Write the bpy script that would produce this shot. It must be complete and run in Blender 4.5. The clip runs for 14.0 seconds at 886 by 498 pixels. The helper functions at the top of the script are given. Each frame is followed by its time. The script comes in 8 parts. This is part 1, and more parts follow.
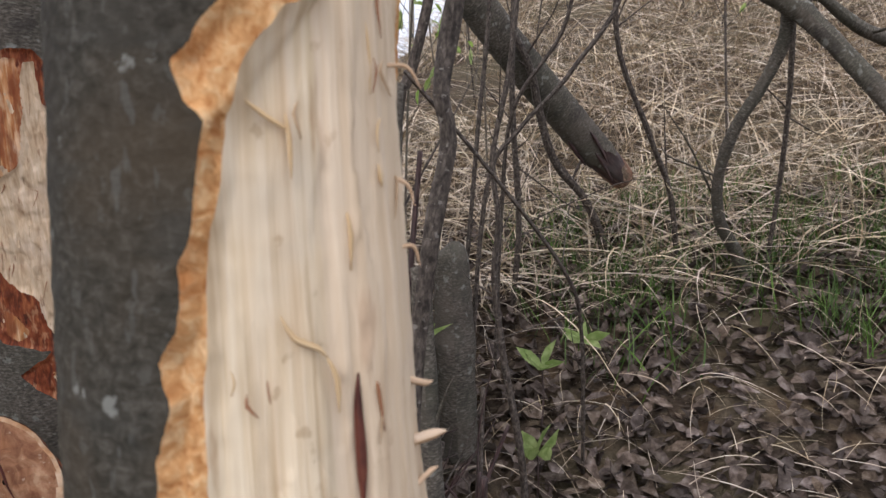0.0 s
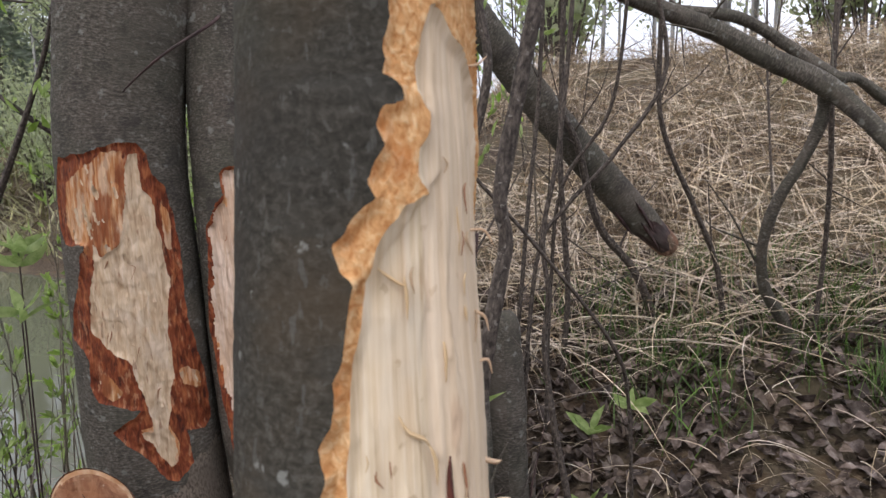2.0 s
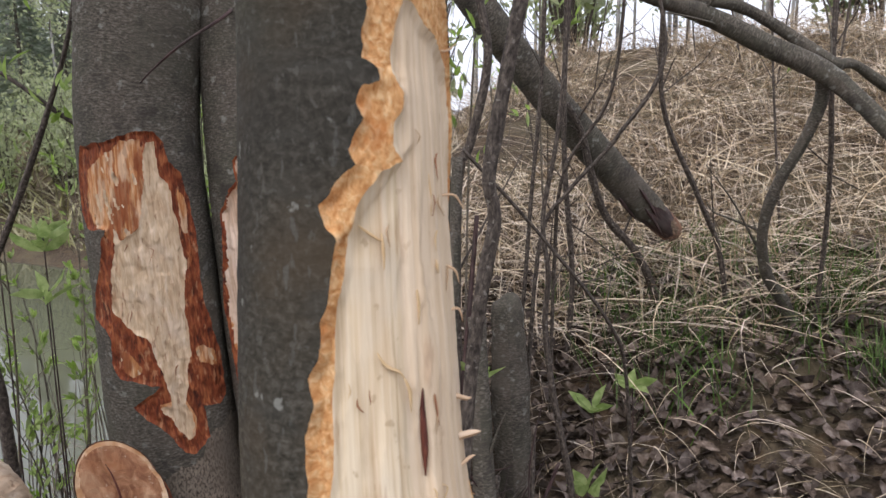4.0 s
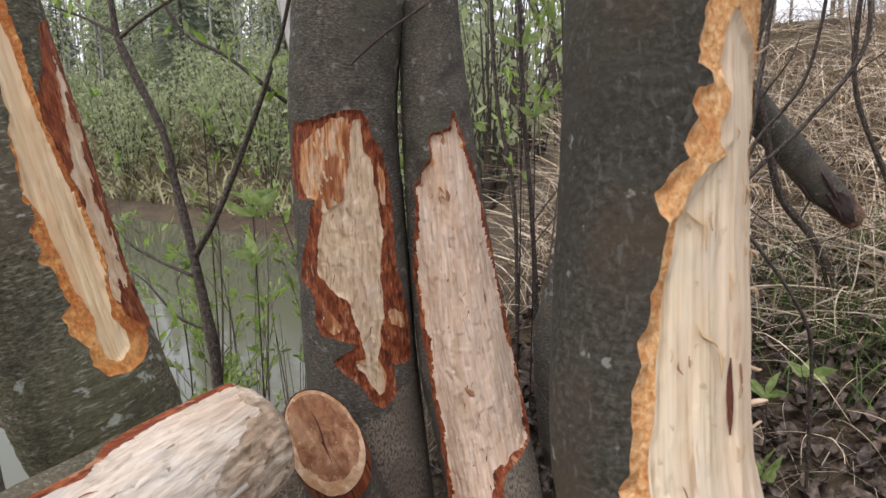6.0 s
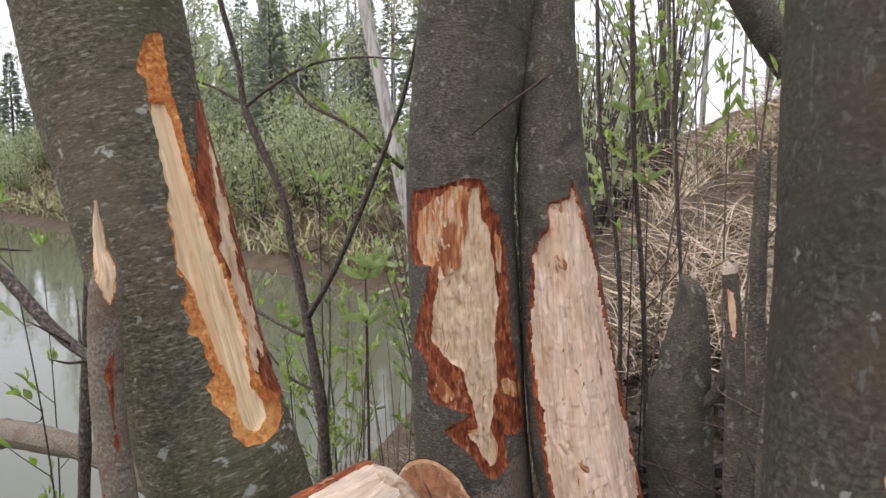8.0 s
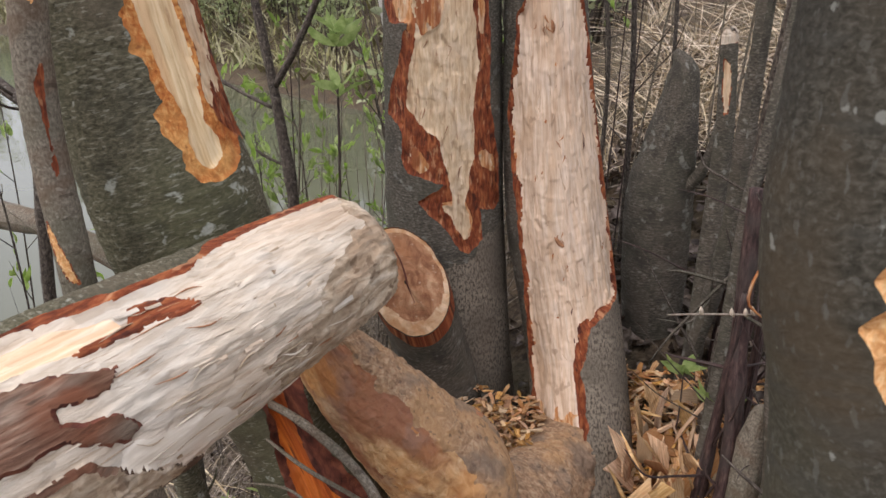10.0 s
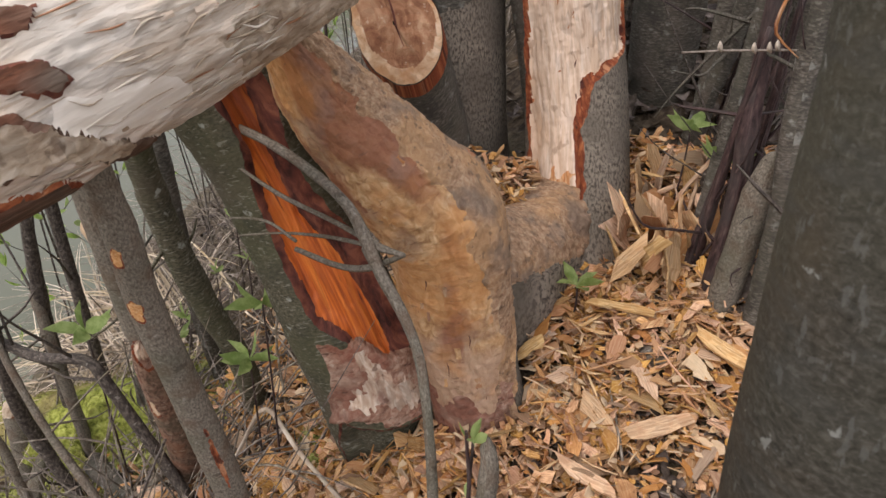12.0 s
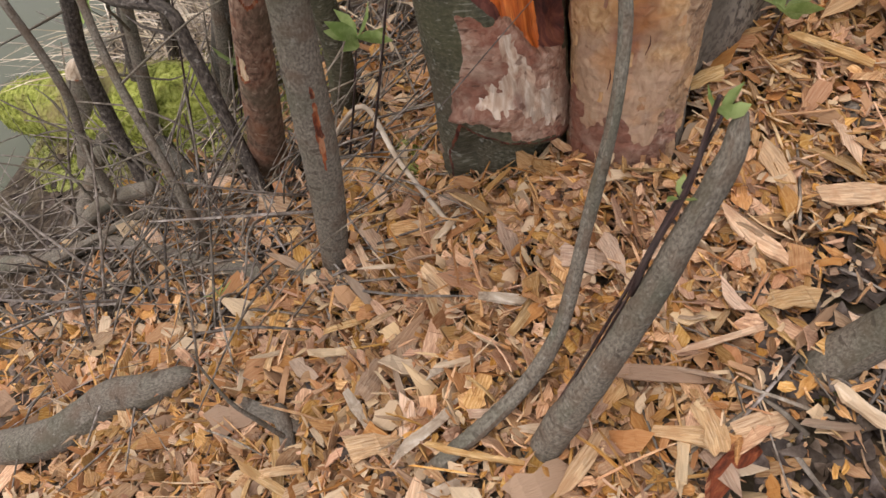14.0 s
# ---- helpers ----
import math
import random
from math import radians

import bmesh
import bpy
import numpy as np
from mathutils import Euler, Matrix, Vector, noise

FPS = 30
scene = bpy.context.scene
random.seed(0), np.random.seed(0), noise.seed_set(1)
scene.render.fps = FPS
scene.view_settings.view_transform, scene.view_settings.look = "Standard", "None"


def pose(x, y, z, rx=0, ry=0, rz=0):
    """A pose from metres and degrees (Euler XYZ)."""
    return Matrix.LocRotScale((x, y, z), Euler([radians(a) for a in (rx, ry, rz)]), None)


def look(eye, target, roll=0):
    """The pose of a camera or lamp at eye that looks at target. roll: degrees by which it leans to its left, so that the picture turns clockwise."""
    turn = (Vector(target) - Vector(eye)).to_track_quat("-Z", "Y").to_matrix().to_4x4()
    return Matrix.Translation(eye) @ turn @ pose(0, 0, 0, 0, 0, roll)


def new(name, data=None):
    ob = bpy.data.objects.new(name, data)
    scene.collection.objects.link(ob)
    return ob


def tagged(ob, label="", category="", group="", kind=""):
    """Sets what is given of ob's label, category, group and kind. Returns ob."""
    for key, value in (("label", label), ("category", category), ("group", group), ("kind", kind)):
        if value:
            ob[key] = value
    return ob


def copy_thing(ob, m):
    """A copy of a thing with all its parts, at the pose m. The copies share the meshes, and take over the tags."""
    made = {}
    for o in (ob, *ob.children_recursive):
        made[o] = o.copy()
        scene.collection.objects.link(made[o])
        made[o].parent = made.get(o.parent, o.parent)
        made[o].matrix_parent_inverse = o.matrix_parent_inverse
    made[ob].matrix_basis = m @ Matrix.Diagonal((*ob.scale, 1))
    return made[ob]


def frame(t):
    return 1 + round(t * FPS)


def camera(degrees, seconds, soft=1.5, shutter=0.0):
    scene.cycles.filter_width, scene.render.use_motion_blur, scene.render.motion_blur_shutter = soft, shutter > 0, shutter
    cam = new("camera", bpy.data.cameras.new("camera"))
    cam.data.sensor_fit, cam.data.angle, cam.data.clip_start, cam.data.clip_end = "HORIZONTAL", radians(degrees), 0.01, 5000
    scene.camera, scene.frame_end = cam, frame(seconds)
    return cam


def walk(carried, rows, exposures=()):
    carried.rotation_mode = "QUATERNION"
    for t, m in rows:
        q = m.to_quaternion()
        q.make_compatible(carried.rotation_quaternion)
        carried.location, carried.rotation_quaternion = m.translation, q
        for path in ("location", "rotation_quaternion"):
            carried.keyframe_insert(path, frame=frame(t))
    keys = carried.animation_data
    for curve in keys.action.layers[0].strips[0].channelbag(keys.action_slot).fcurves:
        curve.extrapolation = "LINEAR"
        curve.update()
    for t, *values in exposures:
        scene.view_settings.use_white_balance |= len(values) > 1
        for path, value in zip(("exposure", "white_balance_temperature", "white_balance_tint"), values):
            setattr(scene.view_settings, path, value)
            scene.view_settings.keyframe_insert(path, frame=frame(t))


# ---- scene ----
cam = camera(62.1, 14.0)
PATH = [
    (0, (-0.003, -0.002, 1.157), (-0.02, 1.947, 0.708), 0.1),
    (0.5, (-0.007, -0.026, 1.177), (-0.05, 1.933, 0.775), -0.3),
    (1, (-0.005, -0.054, 1.201), (-0.066, 1.915, 0.853), -0.3),
    (1.5, (-0.005, -0.107, 1.218), (-0.158, 1.862, 0.901), -0.8),
    (2, (-0.012, -0.101, 1.212), (-0.161, 1.871, 0.908), -0.4),
    (2.5, (-0.009, -0.095, 1.203), (-0.155, 1.872, 0.869), -0.4),
    (2.7, (-0.006, -0.095, 1.193), (-0.154, 1.866, 0.829), -0.2),
    (4.8, (0.023, -0.221, 1.224), (-0.185, 1.744, 0.918), -1.2),
    (5, (0.021, -0.234, 1.229), (-0.18, 1.73, 0.909), -1.4),
    (5.5, (-0.043, -0.247, 1.223), (-0.419, 1.691, 0.901), 0.8),
    (6, (-0.093, -0.242, 1.218), (-0.616, 1.648, 0.827), -0.3),
    (6.5, (-0.122, -0.244, 1.215), (-0.744, 1.621, 0.848), 0.3),
    (7, (-0.146, -0.248, 1.252), (-0.868, 1.607, 1.014), 0.1),
    (7.2, (-0.163, -0.268, 1.279), (-0.889, 1.581, 1.085), -0.6),
    (9.3, (-0.195, -0.213, 1.163), (-0.858, 1.596, 0.627), 1.4),
    (9.5, (-0.197, -0.208, 1.147), (-0.849, 1.59, 0.562), 1.5),
    (10, (-0.193, -0.2, 1.115), (-0.815, 1.565, 0.408), 2.0),
    (10.5, (-0.192, -0.19, 1.081), (-0.783, 1.54, 0.268), 2.0),
    (11, (-0.197, -0.18, 1.038), (-0.743, 1.499, 0.098), 3.3),
    (11.5, (-0.199, -0.174, 1.001), (-0.724, 1.447, -0.045), 3.7),
    (12, (-0.187, -0.171, 0.951), (-0.705, 1.395, -0.18), 3.5),
    (12.5, (-0.198, -0.16, 0.894), (-0.668, 1.332, -0.353), 5.9),
    (13, (-0.232, -0.14, 0.813), (-0.654, 1.239, -0.572), 8.6),
    (13.5, (-0.275, -0.137, 0.739), (-0.678, 1.136, -0.75), 11.3),
    (14, (-0.319, -0.149, 0.689), (-0.747, 1.043, -0.859), 13.1),
]
EXPOSURES = [(0.0, 0.58, 6120, 17), (2.5, 0.63, 6150, 17), (5.0, 0.66, 6250, 17), (6.0, 0.68, 6330, 17), (7.0, 0.79, 6300, 17), (9.5, 0.76, 6450, 17), (10.5, 0.74, 6450, 17), (11.5, 0.80, 6450, 17), (14.0, 0.80, 6500, 17)]
walk(cam, [(t, look(eye, target, roll)) for t, eye, target, roll in PATH], EXPOSURES)
cam.data.dof.use_dof = True
cam.data.dof.focus_distance = 1.3
cam.data.dof.aperture_fstop = 20.0

# ---- world and light: a bright overcast spring sky ----
SUN_UP, SUN_TURN = 52.0, 215.0
world = bpy.data.worlds.new("world")
scene.world = world
world.use_nodes = True
wn, wl = world.node_tree.nodes, world.node_tree.links
sky = wn.new("ShaderNodeTexSky")
sky.sky_type = "NISHITA"
sky.sun_disc = False
sky.sun_elevation, sky.sun_rotation = radians(SUN_UP), radians(SUN_TURN)
sky.dust_density, sky.air_density, sky.ozone_density = 4.0, 1.0, 1.0
cloud = wn.new("ShaderNodeTexNoise")
cloud.inputs["Scale"].default_value = 2.2
cloud.inputs["Detail"].default_value = 5
cramp = wn.new("ShaderNodeValToRGB")
cramp.color_ramp.elements[0].color, cramp.color_ramp.elements[1].color = (6.6, 7.0, 7.6, 1), (9.4, 9.6, 9.9, 1)
cramp.color_ramp.elements[0].position, cramp.color_ramp.elements[1].position = 0.35, 0.68
cover = wn.new("ShaderNodeMix")
cover.data_type = "RGBA"
cover.inputs[0].default_value = 0.85
wl.new(cloud.outputs["Fac"], cramp.inputs[0])
wl.new(sky.outputs[0], cover.inputs[6])
wl.new(cramp.outputs[0], cover.inputs[7])
wl.new(cover.outputs[2], wn["Background"].inputs[0])
wn["Background"].inputs[1].default_value = 0.125
sun = new("sun", bpy.data.lights.new("sun", "SUN"))
sun.data.energy, sun.data.angle, sun.data.color = 0.9, radians(25), (1.0, 0.96, 0.9)
sun.matrix_world = look((0, 0, 0), (-math.sin(radians(SUN_TURN)) * math.cos(radians(SUN_UP)), -math.cos(radians(SUN_TURN)) * math.cos(radians(SUN_UP)), -math.sin(radians(SUN_UP))))


# ---- materials ----
def material(name, ramp, grain=(60, 60, 60), coord="Object", detail=6, distort=0.0, rough=0.8, bump=0.3, depth=0.004,
             blot=None, speck=None, island=0.0, piece=0.0, spec=0.2, band=None, through_light=0.0, facet=None, kinds=None):
    """A procedural surface: a ramp over stretched noise, large blots, small specks, random shade of loose pieces, and fine relief."""
    m = bpy.data.materials.new(name)
    m.use_nodes = True
    n, l = m.node_tree.nodes, m.node_tree.links
    bsdf = n["Principled BSDF"]
    co = n.new("ShaderNodeTexCoord")
    mp = n.new("ShaderNodeMapping")
    mp.inputs["Scale"].default_value = grain
    l.new(co.outputs[coord], mp.inputs[0])
    tex = n.new("ShaderNodeTexNoise")
    tex.inputs["Scale"].default_value = 1.0
    tex.inputs["Detail"].default_value = detail
    tex.inputs["Roughness"].default_value = 0.62
    tex.inputs["Distortion"].default_value = distort
    l.new(mp.outputs[0], tex.inputs["Vector"])
    cr = n.new("ShaderNodeValToRGB")
    els = cr.color_ramp.elements
    while len(els) < len(ramp):
        els.new(0.5)
    for e, (p, c) in zip(els, ramp):
        e.position, e.color = 0.5 + (p - 0.5) * 0.62, (*c, 1)
    l.new(tex.outputs["Fac"], cr.inputs[0])
    out = cr.outputs[0]

    def over(fac, colour, strength=1.0):
        nonlocal out
        mix = n.new("ShaderNodeMix")
        mix.data_type = "RGBA"
        k = n.new("ShaderNodeMath")
        k.operation = "MULTIPLY"
        k.inputs[1].default_value = strength
        l.new(fac, k.inputs[0])
        l.new(k.outputs[0], mix.inputs[0])
        l.new(out, mix.inputs[6])
        mix.inputs[7].default_value = (*colour, 1)
        out = mix.outputs[2]

    def spots(scale, low, high, squeeze=(1, 1, 1)):
        q = n.new("ShaderNodeMapping")
        q.inputs["Scale"].default_value = [scale * v for v in squeeze]
        q.inputs["Location"].default_value = (3.1, 7.7, 1.3)
        l.new(co.outputs[coord], q.inputs[0])
        t = n.new("ShaderNodeTexNoise")
        t.inputs["Scale"].default_value = 1.0
        t.inputs["Detail"].default_value = 4
        l.new(q.outputs[0], t.inputs["Vector"])
        r = n.new("ShaderNodeMapRange")
        r.inputs[1].default_value, r.inputs[2].default_value = 0.5 + (low - 0.5) * 0.8, 0.5 + (high - 0.5) * 0.8
        l.new(t.outputs["Fac"], r.inputs[0])
        return r.outputs[0]

    for b in (blot or []):
        over(spots(b[0], b[1], b[2], b[5] if len(b) > 5 else (1, 1, 1)), b[3], b[4])
    for b in (speck or []):
        over(spots(b[0], b[1], b[2], b[5] if len(b) > 5 else (1, 1, 1)), b[3], b[4])
    if band:
        sx = n.new("ShaderNodeSeparateXYZ")
        l.new(co.outputs[coord], sx.inputs[0])
        jit = n.new("ShaderNodeMath")
        jit.operation = "MULTIPLY_ADD"
        jit.inputs[1].default_value = 0.03
        l.new(tex.outputs["Fac"], jit.inputs[0])
        l.new(sx.outputs[0], jit.inputs[2])
        br = n.new("ShaderNodeMapRange")
        br.inputs[1].default_value, br.inputs[2].default_value = band[0] + 0.015, band[1] + 0.015
        l.new(jit.outputs[0], br.inputs[0])
        over(br.outputs[0], band[2], band[3])
    cell = None
    if facet:
        fm = n.new("ShaderNodeMapping")
        fm.inputs["Scale"].default_value = (1 / facet[0], 1 / facet[1], 1)
        fm.inputs["Rotation"].default_value = (0, 0, facet[3] if len(facet) > 3 else 0.0)
        wob = n.new("ShaderNodeVectorMath")
        wob.operation = "MULTIPLY_ADD"
        wob.inputs[1].default_value = (0.006, 0.006, 0)
        l.new(tex.outputs["Color"], wob.inputs[0])
        l.new(co.outputs[coord], wob.inputs[2])
        l.new(wob.outputs[0], fm.inputs[0])
        vo = n.new("ShaderNodeTexVoronoi")
        vo.inputs["Scale"].default_value = 1.0
        l.new(fm.outputs[0], vo.inputs["Vector"])
        sp = n.new("ShaderNodeSeparateColor")
        l.new(vo.outputs["Color"], sp.inputs[0])
        cell = sp.outputs[0]
        fv = n.new("ShaderNodeMapRange")
        fv.inputs[3].default_value, fv.inputs[4].default_value = 1 - facet[2], 1 + facet[2] * 0.6
        l.new(cell, fv.inputs[0])
        fh = n.new("ShaderNodeHueSaturation")
        l.new(fv.outputs[0], fh.inputs["Value"])
        l.new(out, fh.inputs["Color"])
        out = fh.outputs[0]
    if island or piece:
        src = n.new("ShaderNodeNewGeometry").outputs["Random Per Island"] if island else n.new("ShaderNodeObjectInfo").outputs["Random"]
        hs = n.new("ShaderNodeHueSaturation")
        rv = n.new("ShaderNodeMapRange")
        amount = island or piece
        rv.inputs[3].default_value, rv.inputs[4].default_value = 1 - amount, 1 + amount * 0.55
        l.new(src, rv.inputs[0])
        l.new(rv.outputs[0], hs.inputs["Value"])
        mu = n.new("ShaderNodeMath")
        mu.operation = "MULTIPLY"
        mu.inputs[1].default_value = 7.31
        fr = n.new("ShaderNodeMath")
        fr.operation = "FRACT"
        l.new(src, mu.inputs[0])
        l.new(mu.outputs[0], fr.inputs[0])
        rh = n.new("ShaderNodeMapRange")
        rh.inputs[3].default_value, rh.inputs[4].default_value = 0.488, 0.503
        l.new(fr.outputs[0], rh.inputs[0])
        l.new(rh.outputs[0], hs.inputs["Hue"])
        rs = n.new("ShaderNodeMapRange")
        rs.inputs[3].default_value, rs.inputs[4].default_value = 0.8, 1.12
        l.new(fr.outputs[0], rs.inputs[0])
        l.new(rs.outputs[0], hs.inputs["Saturation"])
        l.new(out, hs.inputs["Color"])
        out = hs.outputs[0]
        for q, (share, colour, strength) in enumerate(kinds or []):
            pm = n.new("ShaderNodeMath")
            pm.operation = "MULTIPLY"
            pm.inputs[1].default_value = 13.7 + 9.3 * q
            pf = n.new("ShaderNodeMath")
            pf.operation = "FRACT"
            lt = n.new("ShaderNodeMath")
            lt.operation = "LESS_THAN"
            lt.inputs[1].default_value = share
            l.new(src, pm.inputs[0])
            l.new(pm.outputs[0], pf.inputs[0])
            l.new(pf.outputs[0], lt.inputs[0])
            over(lt.outputs[0], colour, strength)
    l.new(out, bsdf.inputs["Base Color"])
    bsdf.inputs["Roughness"].default_value = rough
    bsdf.inputs["Specular IOR Level"].default_value = spec
    if bump:
        bp = n.new("ShaderNodeBump")
        bp.inputs["Strength"].default_value, bp.inputs["Distance"].default_value = bump, depth
        height = tex.outputs["Fac"]
        if cell is not None:
            hm = n.new("ShaderNodeMath")
            hm.operation = "MULTIPLY_ADD"
            hm.inputs[1].default_value = 0.35
            l.new(cell, hm.inputs[0])
            l.new(tex.outputs["Fac"], hm.inputs[2])
            height = hm.outputs[0]
        l.new(height, bp.inputs["Height"])
        l.new(bp.outputs[0], bsdf.inputs["Normal"])
    if through_light:
        tr = n.new("ShaderNodeBsdfTranslucent")
        mx = n.new("ShaderNodeMixShader")
        mx.inputs[0].default_value = through_light
        l.new(out, tr.inputs[0])
        l.new(bsdf.outputs[0], mx.inputs[1])
        l.new(tr.outputs[0], mx.inputs[2])
        l.new(mx.outputs[0], n["Material Output"].inputs[0])
    return m


BARK = material("willow_bark", [(0.15, (0.031, 0.026, 0.020)), (0.5, (0.091, 0.079, 0.062)), (0.85, (0.211, 0.187, 0.150))],
                (110, 260, 90), "UV", 9, 0.4, 0.9, 0.6, 0.004,
                blot=[(9, 0.42, 0.7, (0.072, 0.070, 0.050), 0.6), (4, 0.5, 0.75, (0.128, 0.104, 0.084), 0.5), (22, 0.5, 0.7, (0.042, 0.038, 0.031), 0.45)],
                speck=[(75, 0.64, 0.70, (0.236, 0.224, 0.183), 0.35, (1, 2.2, 1)), (38, 0.66, 0.74, (0.295, 0.295, 0.254), 0.5), (16, 0.6, 0.72, (0.041, 0.035, 0.031), 0.5)], spec=0.12)
BARK_NEAR = material("smooth_dark_bark", [(0.15, (0.019, 0.017, 0.012)), (0.5, (0.046, 0.041, 0.031)), (0.85, (0.092, 0.083, 0.066))],
                     (150, 230, 60), "UV", 9, 0.4, 0.92, 0.5, 0.002,
                     blot=[(9, 0.45, 0.68, (0.064, 0.048, 0.030), 0.7), (3, 0.48, 0.66, (0.058, 0.056, 0.036), 0.6), (5, 0.5, 0.7, (0.028, 0.026, 0.022), 0.5), (26, 0.52, 0.68, (0.050, 0.048, 0.040), 0.4, (0.6, 2.4, 1))],
                     speck=[(60, 0.67, 0.73, (0.10, 0.098, 0.085), 0.5, (2.2, 0.8, 1)), (55, 0.74, 0.78, (0.24, 0.24, 0.21), 0.6), (120, 0.66, 0.72, (0.095, 0.09, 0.075), 0.5)], spec=0.1)
BARK_GREEN = material("mossy_grey_bark", [(0.2, (0.034, 0.030, 0.018)), (0.5, (0.089, 0.080, 0.051)), (0.82, (0.178, 0.160, 0.111))],
                      (120, 220, 90), "UV", 9, 0.4, 0.9, 0.6, 0.004,
                      blot=[(7, 0.45, 0.7, (0.084, 0.084, 0.043), 0.6), (5, 0.52, 0.7, (0.108, 0.086, 0.061), 0.5), (20, 0.52, 0.7, (0.045, 0.043, 0.031), 0.45)],
                      speck=[(90, 0.62, 0.70, (0.240, 0.228, 0.177), 0.6, (0.7, 2.6, 1)), (34, 0.70, 0.76, (0.430, 0.442, 0.380), 0.6)], spec=0.12)
BARK_SPECK = material("speckled_bark", [(0.26, (0.045, 0.034, 0.026)), (0.40, (0.095, 0.076, 0.058)), (0.50, (0.190, 0.156, 0.118)), (0.8, (0.275, 0.228, 0.172))],
                      (240, 110, 180), "UV", 5, 0.2, 0.88, 0.4, 0.002,
                      blot=[(7, 0.45, 0.65, (0.098, 0.080, 0.060), 0.65), (18, 0.5, 0.7, (0.135, 0.110, 0.085), 0.45), (4, 0.5, 0.68, (0.075, 0.068, 0.048), 0.5)])
BARK_THIN = material("twig_bark", [(0.3, (0.029, 0.023, 0.018)), (0.55, (0.079, 0.063, 0.050)), (0.8, (0.152, 0.126, 0.102))],
                     (160, 90, 120), "UV", 5, 0.2, 0.75, 0.4, 0.002, speck=[(90, 0.68, 0.73, (0.264, 0.240, 0.204), 0.6, (1, 1.6, 1))])
BARK_GREY = material("grey_branch_bark", [(0.2, (0.078, 0.063, 0.047)), (0.5, (0.158, 0.134, 0.102)), (0.8, (0.255, 0.222, 0.174))],
                     (300, 190, 110), "UV", 7, 0.4, 0.85, 0.6, 0.002, blot=[(26, 0.5, 0.7, (0.116, 0.073, 0.046), 0.55), (9, 0.52, 0.7, (0.083, 0.084, 0.055), 0.5)],
                     speck=[(110, 0.69, 0.75, (0.33, 0.305, 0.255), 0.4), (60, 0.68, 0.73, (0.050, 0.038, 0.028), 0.6, (0.6, 1.6, 1))], spec=0.12)
BARK_BROWN = material("leftover_brown_bark", [(0.2, (0.055, 0.027, 0.018)), (0.5, (0.165, 0.088, 0.058)), (0.82, (0.32, 0.215, 0.155))],
                      (160, 14, 60), "UV", 9, 0.5, 0.9, 1.0, 0.004, blot=[(9, 0.48, 0.64, (0.17, 0.060, 0.030), 0.7), (12, 0.53, 0.66, (0.28, 0.23, 0.18), 0.55, (2, 0.8, 1)), (6, 0.55, 0.68, (0.048, 0.050, 0.036), 0.6)],
                      speck=[(40, 0.64, 0.71, (0.035, 0.026, 0.018), 0.7, (2, 0.5, 1))], facet=(0.010, 0.04, 0.22), spec=0.12)
WOOD_WORN = material("worn_saddle_wood", [(0.2, (0.18, 0.095, 0.052)), (0.5, (0.335, 0.208, 0.122)), (0.8, (0.46, 0.325, 0.205))],
                     (110, 110, 60), "UV", 9, 0.5, 0.85, 0.9, 0.004, blot=[(9, 0.50, 0.64, (0.44, 0.25, 0.115), 0.6), (14, 0.54, 0.66, (0.17, 0.13, 0.10), 0.6)],
                     speck=[(80, 0.64, 0.70, (0.10, 0.07, 0.05), 0.6)], facet=(0.012, 0.010, 0.18))
BARK_RED = material("reddish_stem_bark", [(0.3, (0.022, 0.013, 0.012)), (0.55, (0.064, 0.038, 0.034)), (0.8, (0.116, 0.079, 0.068))],
                    (120, 30, 120), "UV", 5, 0.2, 0.6, 0.3, 0.002, blot=[(12, 0.5, 0.7, (0.055, 0.045, 0.040), 0.8)])
BARK_RED_BROWN = material("red_brown_stem_bark", [(0.25, (0.072, 0.042, 0.029)), (0.5, (0.182, 0.107, 0.072)), (0.8, (0.325, 0.215, 0.150))],
                          (110, 60, 110), "UV", 7, 0.4, 0.8, 0.6, 0.003, blot=[(9, 0.5, 0.7, (0.098, 0.088, 0.058), 0.6), (14, 0.54, 0.7, (0.260, 0.111, 0.058), 0.5)], speck=[(60, 0.66, 0.72, (0.390, 0.299, 0.221), 0.6)], spec=0.12)
WOOD_CREAM = material("fresh_cream_wood", [(0.22, (0.50, 0.33, 0.16)), (0.5, (0.66, 0.49, 0.285)), (0.78, (0.75, 0.60, 0.39))],
                      (150, 7, 60), "UV", 8, 0.3, 0.68, 0.6, 0.003,
                      blot=[(5, 0.45, 0.75, (0.56, 0.30, 0.14), 0.5, (7, 0.6, 1)), (3, 0.45, 0.75, (0.70, 0.57, 0.40), 0.5)],
                      speck=[(45, 0.70, 0.77, (0.34, 0.17, 0.08), 0.6, (1.8, 0.35, 1))], facet=(0.010, 0.05, 0.08))
WOOD_FRESH = material("fresh_striped_wood", [(0.2, (0.46, 0.335, 0.195)), (0.48, (0.63, 0.505, 0.335)), (0.75, (0.74, 0.635, 0.465))],
                      (170, 5, 60), "UV", 8, 0.3, 0.7, 0.6, 0.002,
                      blot=[(3, 0.45, 0.75, (0.70, 0.60, 0.445), 0.6), (5, 0.52, 0.72, (0.56, 0.40, 0.25), 0.5, (8, 0.5, 1)), (14, 0.5, 0.7, (0.60, 0.52, 0.40), 0.5)],
                      speck=[(45, 0.70, 0.77, (0.36, 0.21, 0.11), 0.6, (1.8, 0.3, 1)), (70, 0.70, 0.76, (0.40, 0.28, 0.16), 0.6)], band=(1.056, 1.062, (0.61, 0.45, 0.31), 0.45), facet=(0.011, 0.06, 0.06))
